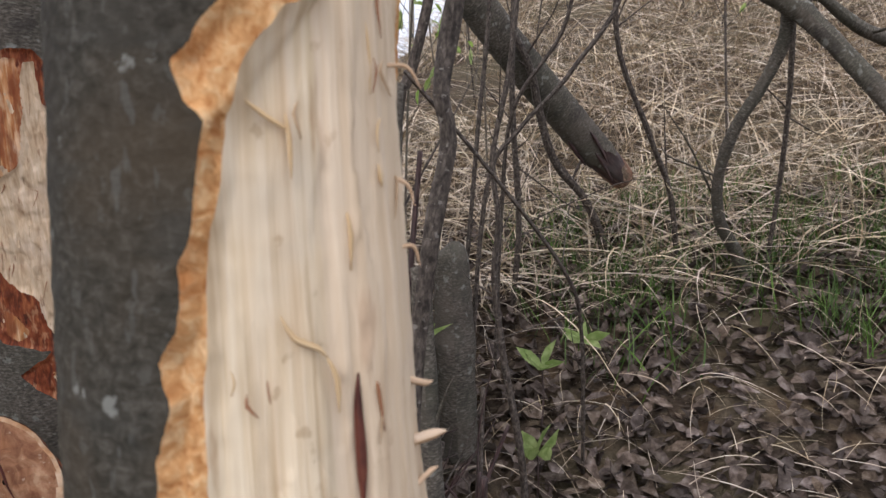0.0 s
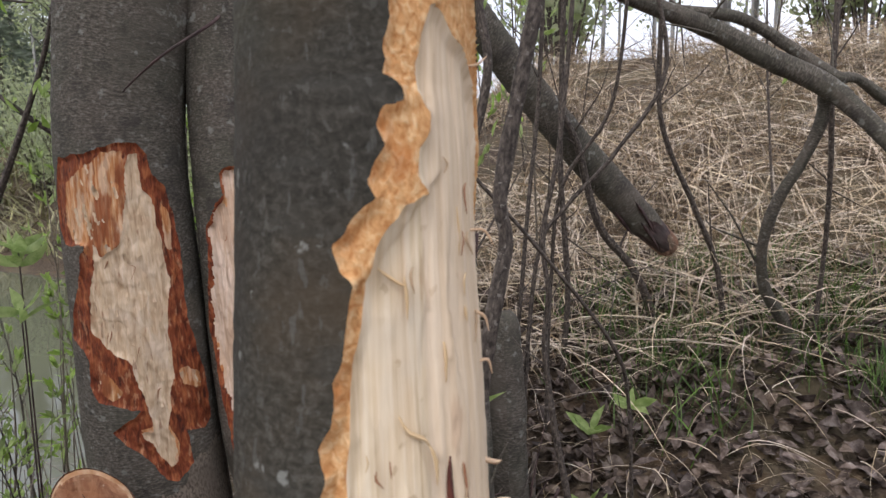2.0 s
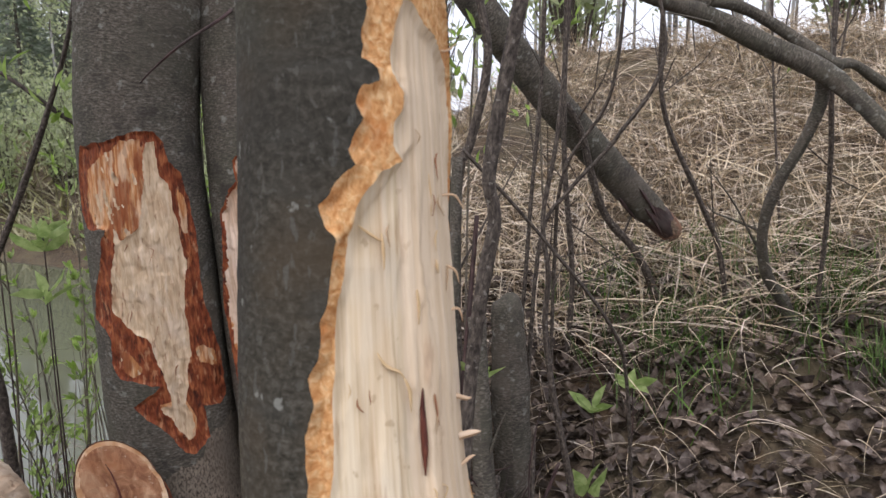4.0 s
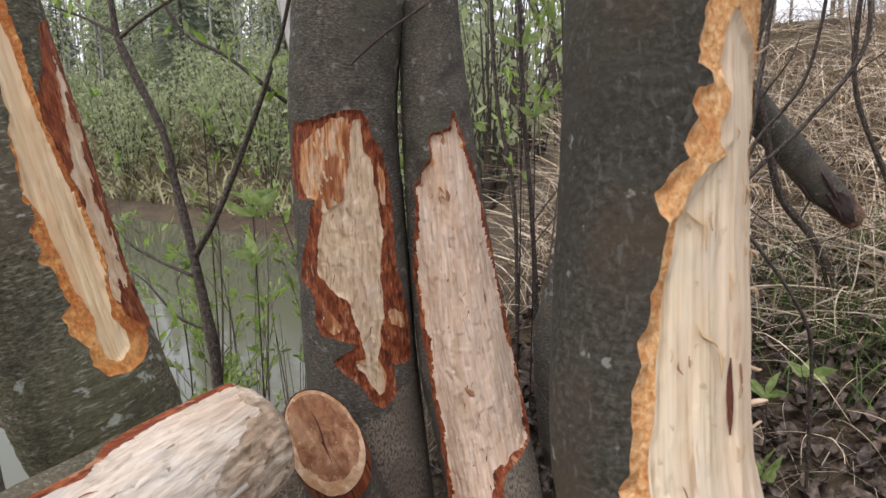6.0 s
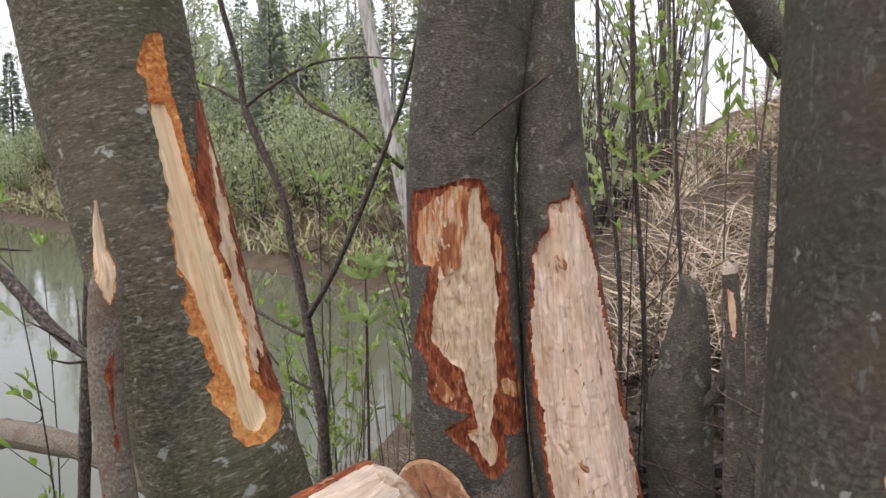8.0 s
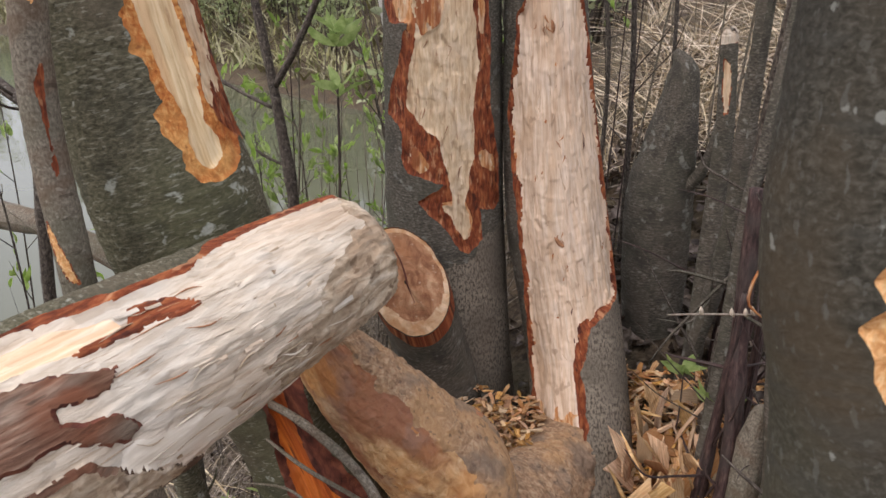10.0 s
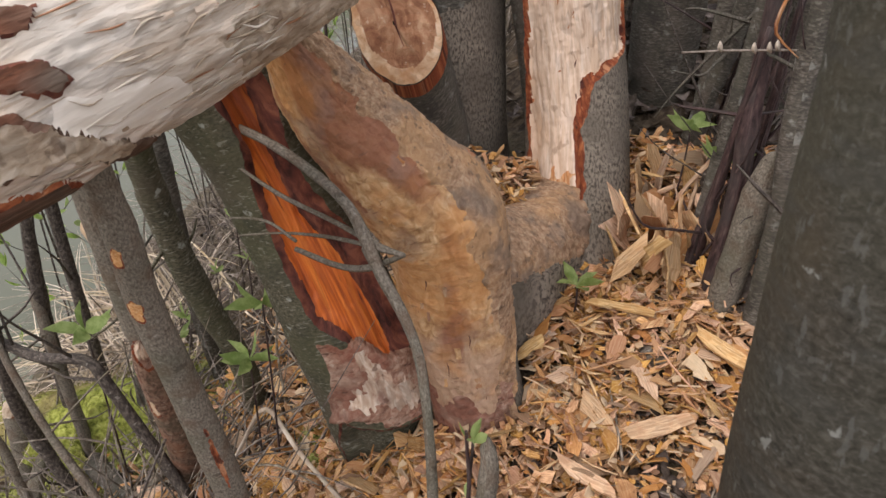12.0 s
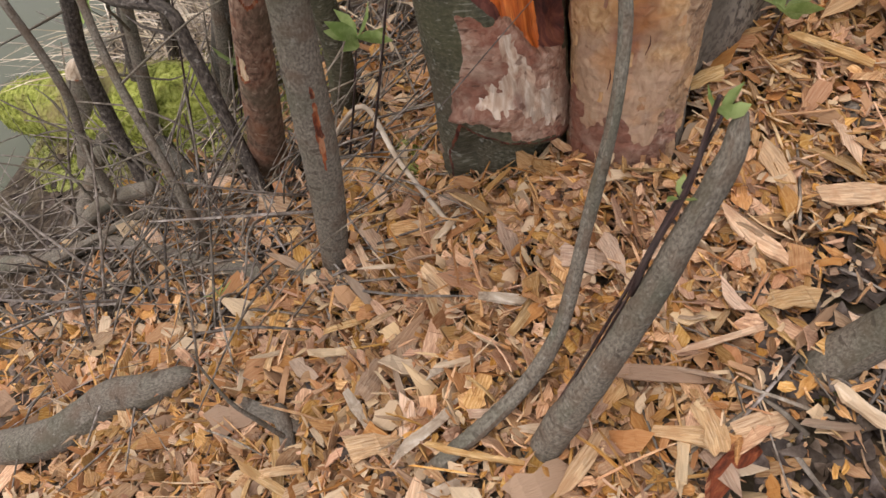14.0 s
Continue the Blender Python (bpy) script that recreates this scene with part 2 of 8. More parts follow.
WOOD_TAN = material("gnawed_tan_wood", [(0.22, (0.41, 0.27, 0.155)), (0.5, (0.58, 0.425, 0.27)), (0.78, (0.70, 0.55, 0.385))],
                    (110, 18, 60), "UV", 9, 0.5, 0.75, 0.8, 0.003,
                    blot=[(13, 0.52, 0.72, (0.66, 0.53, 0.40), 0.55), (9, 0.55, 0.7, (0.42, 0.21, 0.10), 0.5)],
                    speck=[(48, 0.68, 0.73, (0.27, 0.14, 0.075), 0.7, (2.8, 0.5, 1))], facet=(0.010, 0.024, 0.13))
WOOD_PINK = material("gnawed_pinkish_wood", [(0.22, (0.460, 0.310, 0.204)), (0.5, (0.620, 0.458, 0.328)), (0.78, (0.720, 0.576, 0.442))],
                     (120, 9, 60), "UV", 9, 0.5, 0.75, 0.8, 0.003,
                     blot=[(9, 0.52, 0.72, (0.69, 0.56, 0.455), 0.55, (2, 0.7, 1)), (7, 0.57, 0.70, (0.50, 0.31, 0.19), 0.45, (1.4, 0.7, 1)), (16, 0.56, 0.68, (0.56, 0.375, 0.235), 0.5, (2.4, 0.4, 1))],
                     speck=[(55, 0.71, 0.76, (0.28, 0.17, 0.10), 0.5, (3.2, 0.4, 1)), (22, 0.72, 0.76, (0.30, 0.19, 0.12), 0.5, (1.2, 0.8, 1))], facet=(0.009, 0.05, 0.12))
WOOD_PALE = material("weathered_pale_wood", [(0.15, (0.40, 0.315, 0.225)), (0.42, (0.545, 0.455, 0.355)), (0.8, (0.655, 0.58, 0.475))],
                     (150, 24, 60), "UV", 9, 0.3, 0.84, 1.0, 0.004,
                     blot=[(6, 0.52, 0.64, (0.60, 0.55, 0.475), 0.6), (9, 0.56, 0.68, (0.47, 0.345, 0.24), 0.45, (1.6, 0.5, 1)), (5, 0.53, 0.66, (0.58, 0.43, 0.31), 0.5, (1.5, 0.7, 1)), (30, 0.54, 0.66, (0.40, 0.30, 0.21), 0.4, (2.4, 0.5, 1))],
                     speck=[(60, 0.68, 0.73, (0.29, 0.195, 0.12), 0.5, (3.0, 0.35, 1))], facet=(0.010, 0.030, 0.14))
WOOD_SMOOTH = material("smooth_greyish_white_wood", [(0.2, (0.56, 0.475, 0.375)), (0.5, (0.68, 0.60, 0.495)), (0.8, (0.76, 0.69, 0.60))],
                       (120, 9, 60), "UV", 7, 0.2, 0.8, 0.4, 0.002, blot=[(9, 0.52, 0.7, (0.56, 0.47, 0.37), 0.4)], facet=(0.012, 0.08, 0.04))
WOOD_RING = material("tan_outer_ring_wood", [(0.2, (0.40, 0.205, 0.095)), (0.5, (0.58, 0.37, 0.215)), (0.8, (0.69, 0.52, 0.355))],
                     (40, 40, 40), "UV", 8, 0.5, 0.8, 0.6, 0.003, blot=[(16, 0.5, 0.66, (0.46, 0.215, 0.085), 0.6)], facet=(0.014, 0.012, 0.14))
WOOD_RUSTY = material("reddish_weathered_wood", [(0.2, (0.17, 0.075, 0.048)), (0.5, (0.34, 0.195, 0.13)), (0.8, (0.50, 0.36, 0.265))],
                      (80, 110, 60), "UV", 9, 0.6, 0.82, 0.9, 0.004, blot=[(9, 0.48, 0.62, (0.24, 0.085, 0.05), 0.65), (12, 0.55, 0.66, (0.50, 0.37, 0.27), 0.5), (5, 0.52, 0.64, (0.14, 0.06, 0.04), 0.5)],
                      speck=[(60, 0.65, 0.71, (0.09, 0.04, 0.025), 0.7, (0.6, 2.0, 1))], facet=(0.020, 0.008, 0.2, 0.15))
WOOD_BUTT = material("rough_butt_wood", [(0.2, (0.242, 0.165, 0.103)), (0.5, (0.451, 0.352, 0.248)), (0.8, (0.627, 0.533, 0.416))],
                     (60, 30, 60), "UV", 9, 0.8, 0.85, 0.9, 0.005, blot=[(9, 0.52, 0.7, (0.30, 0.20, 0.125), 0.6)],
                     speck=[(40, 0.66, 0.72, (0.14, 0.085, 0.05), 0.7)], facet=(0.014, 0.010, 0.2))
WOOD_PEACH = material("fresh_peach_wood", [(0.2, (0.52, 0.33, 0.185)), (0.5, (0.68, 0.48, 0.31)), (0.8, (0.76, 0.60, 0.44))],
                      (150, 7, 60), "UV", 8, 0.3, 0.75, 0.6, 0.003, blot=[(6, 0.55, 0.7, (0.52, 0.24, 0.10), 0.5, (2, 0.6, 1))], facet=(0.012, 0.05, 0.1))
WOOD_OLD = material("stripped_stump_wood", [(0.2, (0.32, 0.165, 0.070)), (0.5, (0.51, 0.305, 0.145)), (0.8, (0.63, 0.435, 0.245))],
                    (80, 50, 60), "UV", 9, 0.9, 0.78, 0.8, 0.004,
                    blot=[(5, 0.48, 0.60, (0.36, 0.245, 0.18), 0.6), (6, 0.50, 0.58, (0.24, 0.085, 0.045), 0.8, (1.6, 0.5, 1)), (8, 0.53, 0.63, (0.52, 0.225, 0.065), 0.5), (13, 0.57, 0.66, (0.25, 0.16, 0.12), 0.45)],
                    speck=[(70, 0.69, 0.75, (0.17, 0.09, 0.055), 0.5, (0.6, 2.0, 1))], facet=(0.022, 0.008, 0.10, 0.15))
WOOD_ORANGE = material("wet_orange_split_wood", [(0.2, (0.208, 0.038, 0.007)), (0.5, (0.520, 0.115, 0.014)), (0.8, (0.728, 0.230, 0.036))],
                       (75, 4, 60), "UV", 7, 0.5, 0.5, 0.8, 0.004,
                       blot=[(6, 0.52, 0.66, (0.17, 0.034, 0.012), 0.75, (2, 0.5, 1))], speck=[(40, 0.68, 0.72, (0.09, 0.02, 0.01), 0.8, (3, 0.25, 1))], facet=(0.016, 0.11, 0.16), spec=0.35)
WOOD_FLAKE = material("pale_flaking_wood", [(0.2, (0.268, 0.137, 0.089)), (0.45, (0.469, 0.329, 0.227)), (0.75, (0.670, 0.556, 0.430))],
                      (60, 26, 60), "UV", 9, 0.8, 0.8, 0.9, 0.005, blot=[(16, 0.54, 0.64, (0.16, 0.060, 0.040), 0.7)], speck=[(60, 0.66, 0.72, (0.12, 0.05, 0.03), 0.7)], facet=(0.014, 0.02, 0.22))
WOOD_AMBER = material("amber_stained_wood", [(0.2, (0.27, 0.075, 0.022)), (0.48, (0.47, 0.205, 0.075)), (0.78, (0.66, 0.43, 0.24))],
                      (140, 12, 60), "UV", 8, 0.5, 0.75, 0.7, 0.003, blot=[(14, 0.52, 0.62, (0.20, 0.045, 0.016), 0.7, (2, 0.7, 1)), (22, 0.56, 0.66, (0.68, 0.50, 0.33), 0.6, (2.2, 0.6, 1))], facet=(0.008, 0.022, 0.2))
WOOD_CUT = material("cut_face_wood", [(0.25, (0.190, 0.076, 0.036)), (0.5, (0.347, 0.167, 0.085)), (0.78, (0.515, 0.310, 0.179))],
                    (34, 20, 28), "UV", 8, 0.8, 0.8, 0.8, 0.004,
                    blot=[(9, 0.52, 0.66, (0.30, 0.115, 0.045), 0.6)], speck=[(90, 0.69, 0.75, (0.62, 0.46, 0.32), 0.5), (14, 0.58, 0.7, (0.20, 0.08, 0.04), 0.6)], facet=(0.02, 0.012, 0.16))
RIM_RED = material("red_inner_bark", [(0.22, (0.081, 0.019, 0.009)), (0.5, (0.206, 0.051, 0.019)), (0.8, (0.389, 0.134, 0.049))],
                   (120, 30, 60), "UV", 9, 0.6, 0.75, 1.0, 0.004, speck=[(60, 0.62, 0.69, (0.48, 0.25, 0.13), 0.6, (1.6, 0.5, 1)), (50, 0.66, 0.72, (0.05, 0.015, 0.01), 0.8, (1.4, 0.6, 1))], facet=(0.007, 0.018, 0.25))
RIM_ORANGE = material("orange_inner_bark", [(0.2, (0.39, 0.155, 0.045)), (0.5, (0.59, 0.315, 0.125)), (0.8, (0.73, 0.505, 0.27))],
                      (190, 190, 75), "UV", 8, 0.6, 0.9, 0.6, 0.003, blot=[(20, 0.55, 0.68, (0.42, 0.135, 0.03), 0.55)], speck=[(110, 0.67, 0.73, (0.30, 0.105, 0.03), 0.5)], facet=(0.004, 0.005, 0.13))
RIM_RUST = material("rust_orange_inner_bark", [(0.2, (0.26, 0.065, 0.016)), (0.48, (0.46, 0.165, 0.042)), (0.8, (0.66, 0.36, 0.13))],
                    (150, 110, 75), "UV", 8, 0.6, 0.85, 0.7, 0.003, blot=[(14, 0.52, 0.66, (0.30, 0.075, 0.018), 0.6), (9, 0.56, 0.68, (0.64, 0.36, 0.12), 0.5)], speck=[(90, 0.67, 0.73, (0.20, 0.055, 0.018), 0.5)], facet=(0.005, 0.006, 0.15))
RIM_DARK = material("maroon_inner_bark", [(0.25, (0.039, 0.014, 0.011)), (0.5, (0.111, 0.034, 0.022)), (0.8, (0.221, 0.078, 0.042))],
                    (60, 26, 60), "UV", 7, 0.5, 0.6, 0.9, 0.004)
CHIP = material("wood_chip", [(0.15, (0.253, 0.113, 0.040)), (0.48, (0.520, 0.290, 0.108)), (0.82, (0.700, 0.480, 0.240))],
                (420, 55, 70), "UV", 7, 0.2, 0.85, 0.8, 0.0015, island=0.5, blot=[(5, 0.50, 0.68, (0.44, 0.19, 0.058), 0.5)], speck=[(160, 0.64, 0.70, (0.24, 0.11, 0.045), 0.6, (2.5, 0.4, 1))],
                kinds=[(0.17, (0.68, 0.53, 0.34), 0.6), (0.15, (0.36, 0.14, 0.04), 0.6), (0.05, (0.24, 0.17, 0.115), 0.6)])
CHIP_ONE = material("large_wood_chip", [(0.15, (0.324, 0.171, 0.073)), (0.48, (0.540, 0.347, 0.171)), (0.82, (0.680, 0.495, 0.292))],
                    (380, 26, 60), "UV", 9, 0.2, 0.85, 0.9, 0.002, piece=0.4, blot=[(40, 0.52, 0.66, (0.44, 0.225, 0.09), 0.5)], speck=[(120, 0.64, 0.70, (0.24, 0.125, 0.055), 0.6, (3, 0.25, 1))],
                    kinds=[(0.15, (0.62, 0.49, 0.33), 0.6), (0.15, (0.34, 0.13, 0.04), 0.6), (0.1, (0.27, 0.20, 0.14), 0.6)], facet=(0.005, 0.022, 0.16))
SOIL = material("dark_forest_soil", [(0.25, (0.023, 0.016, 0.010)), (0.5, (0.069, 0.049, 0.032)), (0.8, (0.149, 0.115, 0.076))],
                (38, 38, 38), "Object", 9, 0.3, 0.95, 1.0, 0.02, blot=[(2.2, 0.48, 0.66, (0.115, 0.095, 0.055), 0.7), (9, 0.55, 0.7, (0.105, 0.068, 0.036), 0.6)])
STRAW = material("dry_grass", [(0.3, (0.36, 0.27, 0.165)), (0.55, (0.56, 0.455, 0.31)), (0.8, (0.72, 0.63, 0.475))],
                 (14, 14, 14), "Object", 4, 0, 0.7, 0.0, island=0.55)
DEAD_LEAF = material("dead_leaf", [(0.3, (0.052, 0.036, 0.024)), (0.55, (0.123, 0.092, 0.069)), (0.8, (0.212, 0.175, 0.142))],
                     (45, 45, 45), "Object", 5, 0, 0.8, 0.5, 0.002, island=0.6)
GRASS = material("green_grass", [(0.3, (0.051, 0.105, 0.020)), (0.7, (0.132, 0.215, 0.049))], (12, 12, 12), "Object", 3, 0, 0.55, 0.0, island=0.4, through_light=0.3)
LEAF = material("spring_leaf", [(0.3, (0.18, 0.29, 0.050)), (0.7, (0.36, 0.47, 0.14))], (40, 40, 40), "Object", 4, 0, 0.5, 0.0, island=0.35, through_light=0.5)
# distance haze is put into these two colours: paler greens with little contrast
LEAF_FAR = material("haze_paled_leaf", [(0.3, (0.280, 0.330, 0.161)), (0.7, (0.448, 0.495, 0.270))], (3, 3, 3), "Object", 3, 0, 0.7, 0.0, island=0.18, through_light=0.45)
NEEDLE = material("haze_paled_needles", [(0.3, (0.155, 0.189, 0.128)), (0.7, (0.257, 0.293, 0.209))], (4, 4, 4), "Object", 3, 0, 0.8, 0.0, island=0.18, through_light=0.45)
BIRCH = material("birch_bark", [(0.38, (0.10, 0.095, 0.085)), (0.5, (0.27, 0.265, 0.24)), (0.7, (0.42, 0.41, 0.38))], (8, 8, 1.2), "Object", 4, 0, 0.8, 0.0)
DEADWOOD = material("bleached_dead_wood", [(0.3, (0.22, 0.20, 0.175)), (0.6, (0.42, 0.395, 0.36))], (30, 30, 4), "Object", 5, 0, 0.8, 0.3, 0.004)
MOSS = material("green_moss", [(0.25, (0.084, 0.097, 0.014)), (0.5, (0.250, 0.277, 0.046)), (0.8, (0.446, 0.466, 0.121))],
                (75, 75, 75), "Object", 8, 0.4, 0.95, 1.0, 0.012, blot=[(6, 0.50, 0.64, (0.25, 0.185, 0.085), 0.7)], island=0.25)
TWIG = material("dead_twig_bark", [(0.25, (0.10, 0.078, 0.056)), (0.55, (0.225, 0.185, 0.14)), (0.8, (0.38, 0.33, 0.265))], (60, 60, 60), "Object", 5, 0.2, 0.85, 0.0, island=0.5)
MEADOW = material("far_meadow_grass", [(0.3, (0.20, 0.19, 0.085)), (0.7, (0.36, 0.34, 0.18))], (2, 2, 2), "Object", 3, 0, 0.8, 0.0, island=0.35)

WATER = bpy.data.materials.new("still_pond_water")
WATER.use_nodes = True
wnode, wlink = WATER.node_tree.nodes, WATER.node_tree.links
wb = wnode["Principled BSDF"]
wb.inputs["Base Color"].default_value = (0.105, 0.108, 0.070, 1)
wb.inputs["Roughness"].default_value = 0.04
wb.inputs["IOR"].default_value = 1.333
wtex = wnode.new("ShaderNodeTexNoise")
wtex.inputs["Scale"].default_value = 2.2
wtex.inputs["Detail"].default_value = 3
wco = wnode.new("ShaderNodeTexCoord")
wlink.new(wco.outputs["Object"], wtex.inputs["Vector"])
wbump = wnode.new("ShaderNodeBump")
wbump.inputs["Strength"].default_value, wbump.inputs["Distance"].default_value = 0.12, 0.03
wlink.new(wtex.outputs["Fac"], wbump.inputs["Height"])
wlink.new(wbump.outputs[0], wb.inputs["Normal"])


# ---- shape tools ----
rng = np.random.default_rng(7)


def lattice(i, j, k):
    h = (i * 374761393 + j * 668265263 + k * 2147483647 + 1013904223) & 0xFFFFFFFF
    h = ((h ^ (h >> 13)) * 1274126177) & 0xFFFFFFFF
    h = ((h ^ (h >> 16)) * 2246822519) & 0xFFFFFFFF
    return ((h ^ (h >> 15)) & 0xFFFF) / 65535.0


def soft_noise(p):
    """Smooth value noise, 0 to 1, at an array of points."""
    p = np.asarray(p, float)
    f = np.floor(p)
    i = f.astype(np.int64)
    w = p - f
    w = w * w * (3 - 2 * w)
    out = 0
    for dx in (0, 1):
        for dy in (0, 1):
            for dz in (0, 1):
                k = np.where(dx, w[..., 0], 1 - w[..., 0]) * np.where(dy, w[..., 1], 1 - w[..., 1]) * np.where(dz, w[..., 2], 1 - w[..., 2])
                out = out + k * lattice(i[..., 0] + dx, i[..., 1] + dy, i[..., 2] + dz)
    return out


def fbm(p, octaves=4):
    p = np.asarray(p, float)
    total, amp, norm = 0, 1.0, 0
    for o in range(octaves):
        total, norm = total + amp * soft_noise(p * 2 ** o + 17.3 * o), norm + amp
        amp *= 0.5
    return total / norm


def smooth01(x):
    x = np.clip(x, 0, 1)
    return x * x * (3 - 2 * x)


def chisel(u, s, wide, tall, seed):
    """Heights of flat, tilted tooth cuts: jittered cells about wide by tall, each with a level and a slope of its own."""
    a, b = u / wide, s / tall
    ia, ib = np.floor(a).astype(np.int64), np.floor(b).astype(np.int64)
    best, out = np.full(a.shape, 1e9), np.zeros(a.shape)
    for dx in (-1, 0, 1):
        for dy in (-1, 0, 1):
            ci, cj = ia + dx, ib + dy
            ox, oy = a - ci - lattice(ci, cj, seed), b - cj - lattice(ci, cj, seed + 1)
            d = ox * ox + oy * oy
            h = lattice(ci, cj, seed + 2) - 0.5 + (lattice(ci, cj, seed + 3) - 0.5) * ox + (lattice(ci, cj, seed + 4) - 0.5) * oy
            out, best = np.where(d < best, h, out), np.minimum(d, best)
    return out


def make_mesh(name, verts, faces, uv=None, smooth=True):
    me = bpy.data.meshes.new(name)
    faces = np.asarray(faces)
    me.from_pydata(np.asarray(verts).tolist(), [], faces.tolist())
    if uv is not None:
        layer = me.uv_layers.new(name="uv")
        layer.data.foreach_set("uv", np.asarray(uv)[faces.ravel()].astype(np.float32).ravel())
    if smooth:
        me.polygons.foreach_set("use_smooth", np.ones(len(me.polygons), bool))
    me.update()
    return me


def part(name, mesh, mat, parent=None, label="", kind=""):
    ob = new(name, mesh)
    if mat is not None and not len(mesh.materials):
        mesh.materials.append(mat)
    ob.parent = parent
    return tagged(ob, label, kind=kind)


def thing(name, mesh, mat, label, category, group="", kind=""):
    return tagged(part(name, mesh, mat), label, category, group, kind)


def group_of(name, at, label, category, group=""):
    ob = new(name)
    ob.location = at
    return tagged(ob, label, category, group)


def local(mesh, parent):
    """Shift a mesh made in world places into the frame of its parent, which stands unturned."""
    mesh.transform(Matrix.Translation(-parent.location))
    return mesh


def spline(pts, step):
    """Catmull-Rom through rows of x, y, z, r at about equal steps; rows, and the length run at each."""
    p = np.array(pts, float)
    p = np.vstack([2 * p[0] - p[1], p, 2 * p[-1] - p[-2]])
    out = []
    for i in range(1, len(p) - 2):
        n = max(2, int(np.linalg.norm(p[i + 1, :3] - p[i, :3]) / step))
        t = np.linspace(0, 1, n, endpoint=False)[:, None]
        a, b, c, d = p[i - 1], p[i], p[i + 1], p[i + 2]
        out.append(0.5 * (2 * b + (c - a) * t + (2 * a - 5 * b + 4 * c - d) * t * t + (3 * b - a - 3 * c + d) * t ** 3))
    out.append(p[-2][None])
    out = np.vstack(out)
    s = np.concatenate([[0], np.cumsum(np.linalg.norm(np.diff(out[:, :3], axis=0), axis=1))])
    return out, s


def frames(c):
    """Unit tangents and two normals along an axis, the first normal turned to -y."""
    t = np.gradient(c[:, :3], axis=0)
    t /= np.linalg.norm(t, axis=1)[:, None]
    ref = np.array([0, -1.0, 0])
    n = ref - t * (t @ ref)[:, None]
    n /= np.linalg.norm(n, axis=1)[:, None]
    return t, n, np.cross(t, n)


def tube(pts, sides=8, step=0.03, rough=0.0, cap=True, freq=30.0, knobs=0.0):
    """A tapered bent rod, closed at both ends: verts, faces, uv."""
    c, s = spline(pts, step)
    t, n, b = frames(c)
    th = np.linspace(0, 2 * np.pi, sides + 1)
    ring = np.cos(th)[None, :, None] * n[:, None, :] + np.sin(th)[None, :, None] * b[:, None, :]
    r = c[:, 3][:, None] * np.ones(sides + 1)[None]
    centre = c[:, None, :3]
    if rough:
        r = r * (1 + rough * 2 * (fbm((centre + ring * c[:, 3][:, None, None]) * freq, 3) - 0.5))
    if knobs:
        r = r * (1 + knobs * smooth01((soft_noise(np.stack([s * 14, s * 0 + c[0, 0] * 50, s * 0], -1)) - 0.62) / 0.2))[:, None]
    v = (centre + ring * r[:, :, None])
    rows, cols = v.shape[:2]
    v = v.reshape(-1, 3)
    uv = np.stack([(th[None] * c[:, 3].mean()) * np.ones((rows, 1)), s[:, None] * np.ones((1, cols))], -1).reshape(-1, 2)
    idx = np.arange(rows * cols).reshape(rows, cols)
    f = np.stack([idx[:-1, :-1], idx[:-1, 1:], idx[1:, 1:], idx[1:, :-1]], -1).reshape(-1, 4)
    if cap:
        ends = []
        for row, sgn in ((0, -1), (rows - 1, 1)):
            k = len(v)
            v = np.vstack([v, c[row, :3] + sgn * t[row] * c[row, 3] * 0.15])
            uv = np.vstack([uv, [0, s[row]]])
            for q in range(sides):
                a1, a2 = idx[row, q], idx[row, q + 1]
                ends.append((a1, a2, k, k) if sgn > 0 else (a2, a1, k, k))
        return v, f, uv, np.array(ends)[:, :3]
    return v, f, uv, np.zeros((0, 3), int)


def rod_mesh(name, *args, **kw):
    v, f, uv, caps = tube(*args, **kw)
    me = bpy.data.meshes.new(name)
    faces = f.tolist() + caps.tolist()
    me.from_pydata(v.tolist(), [], faces)
    layer = me.uv_layers.new(name="uv")
    li = np.array([q for fc in faces for q in fc])
    layer.data.foreach_set("uv", uv[li].astype(np.float32).ravel())
    me.polygons.foreach_set("use_smooth", np.ones(len(me.polygons), bool))
    me.update()
    return me


def inside_by(poly, u, s):
    """Signed distance, inside positive, from points (u, s) to a closed outline."""
    p = np.array(poly, float)
    best = np.full(u.shape, 1e9)
    ins = np.zeros(u.shape, bool)
    for (x0, y0), (x1, y1) in zip(p, np.roll(p, -1, axis=0)):
        dx, dy = x1 - x0, y1 - y0
        k = np.clip(((u - x0) * dx + (s - y0) * dy) / (dx * dx + dy * dy + 1e-12), 0, 1)
        best = np.minimum(best, np.hypot(u - x0 - k * dx, s - y0 - k * dy))
        if y0 != y1:
            ins ^= ((y0 > s) != (y1 > s)) & (u < dx * (s - y0) / dy + x0)
    return np.where(ins, best, -best)


def pieces(faces):
    """Labels of the connected pieces of a set of faces."""
    root = {}

    def find(a):
        while root.setdefault(a, a) != a:
            root[a] = root[root[a]]
            a = root[a]
        return a
    for q in faces.tolist():
        r0 = find(q[0])
        for w in q[1:]:
            root[find(w)] = r0
    return np.array([find(q[0]) for q in faces.tolist()])


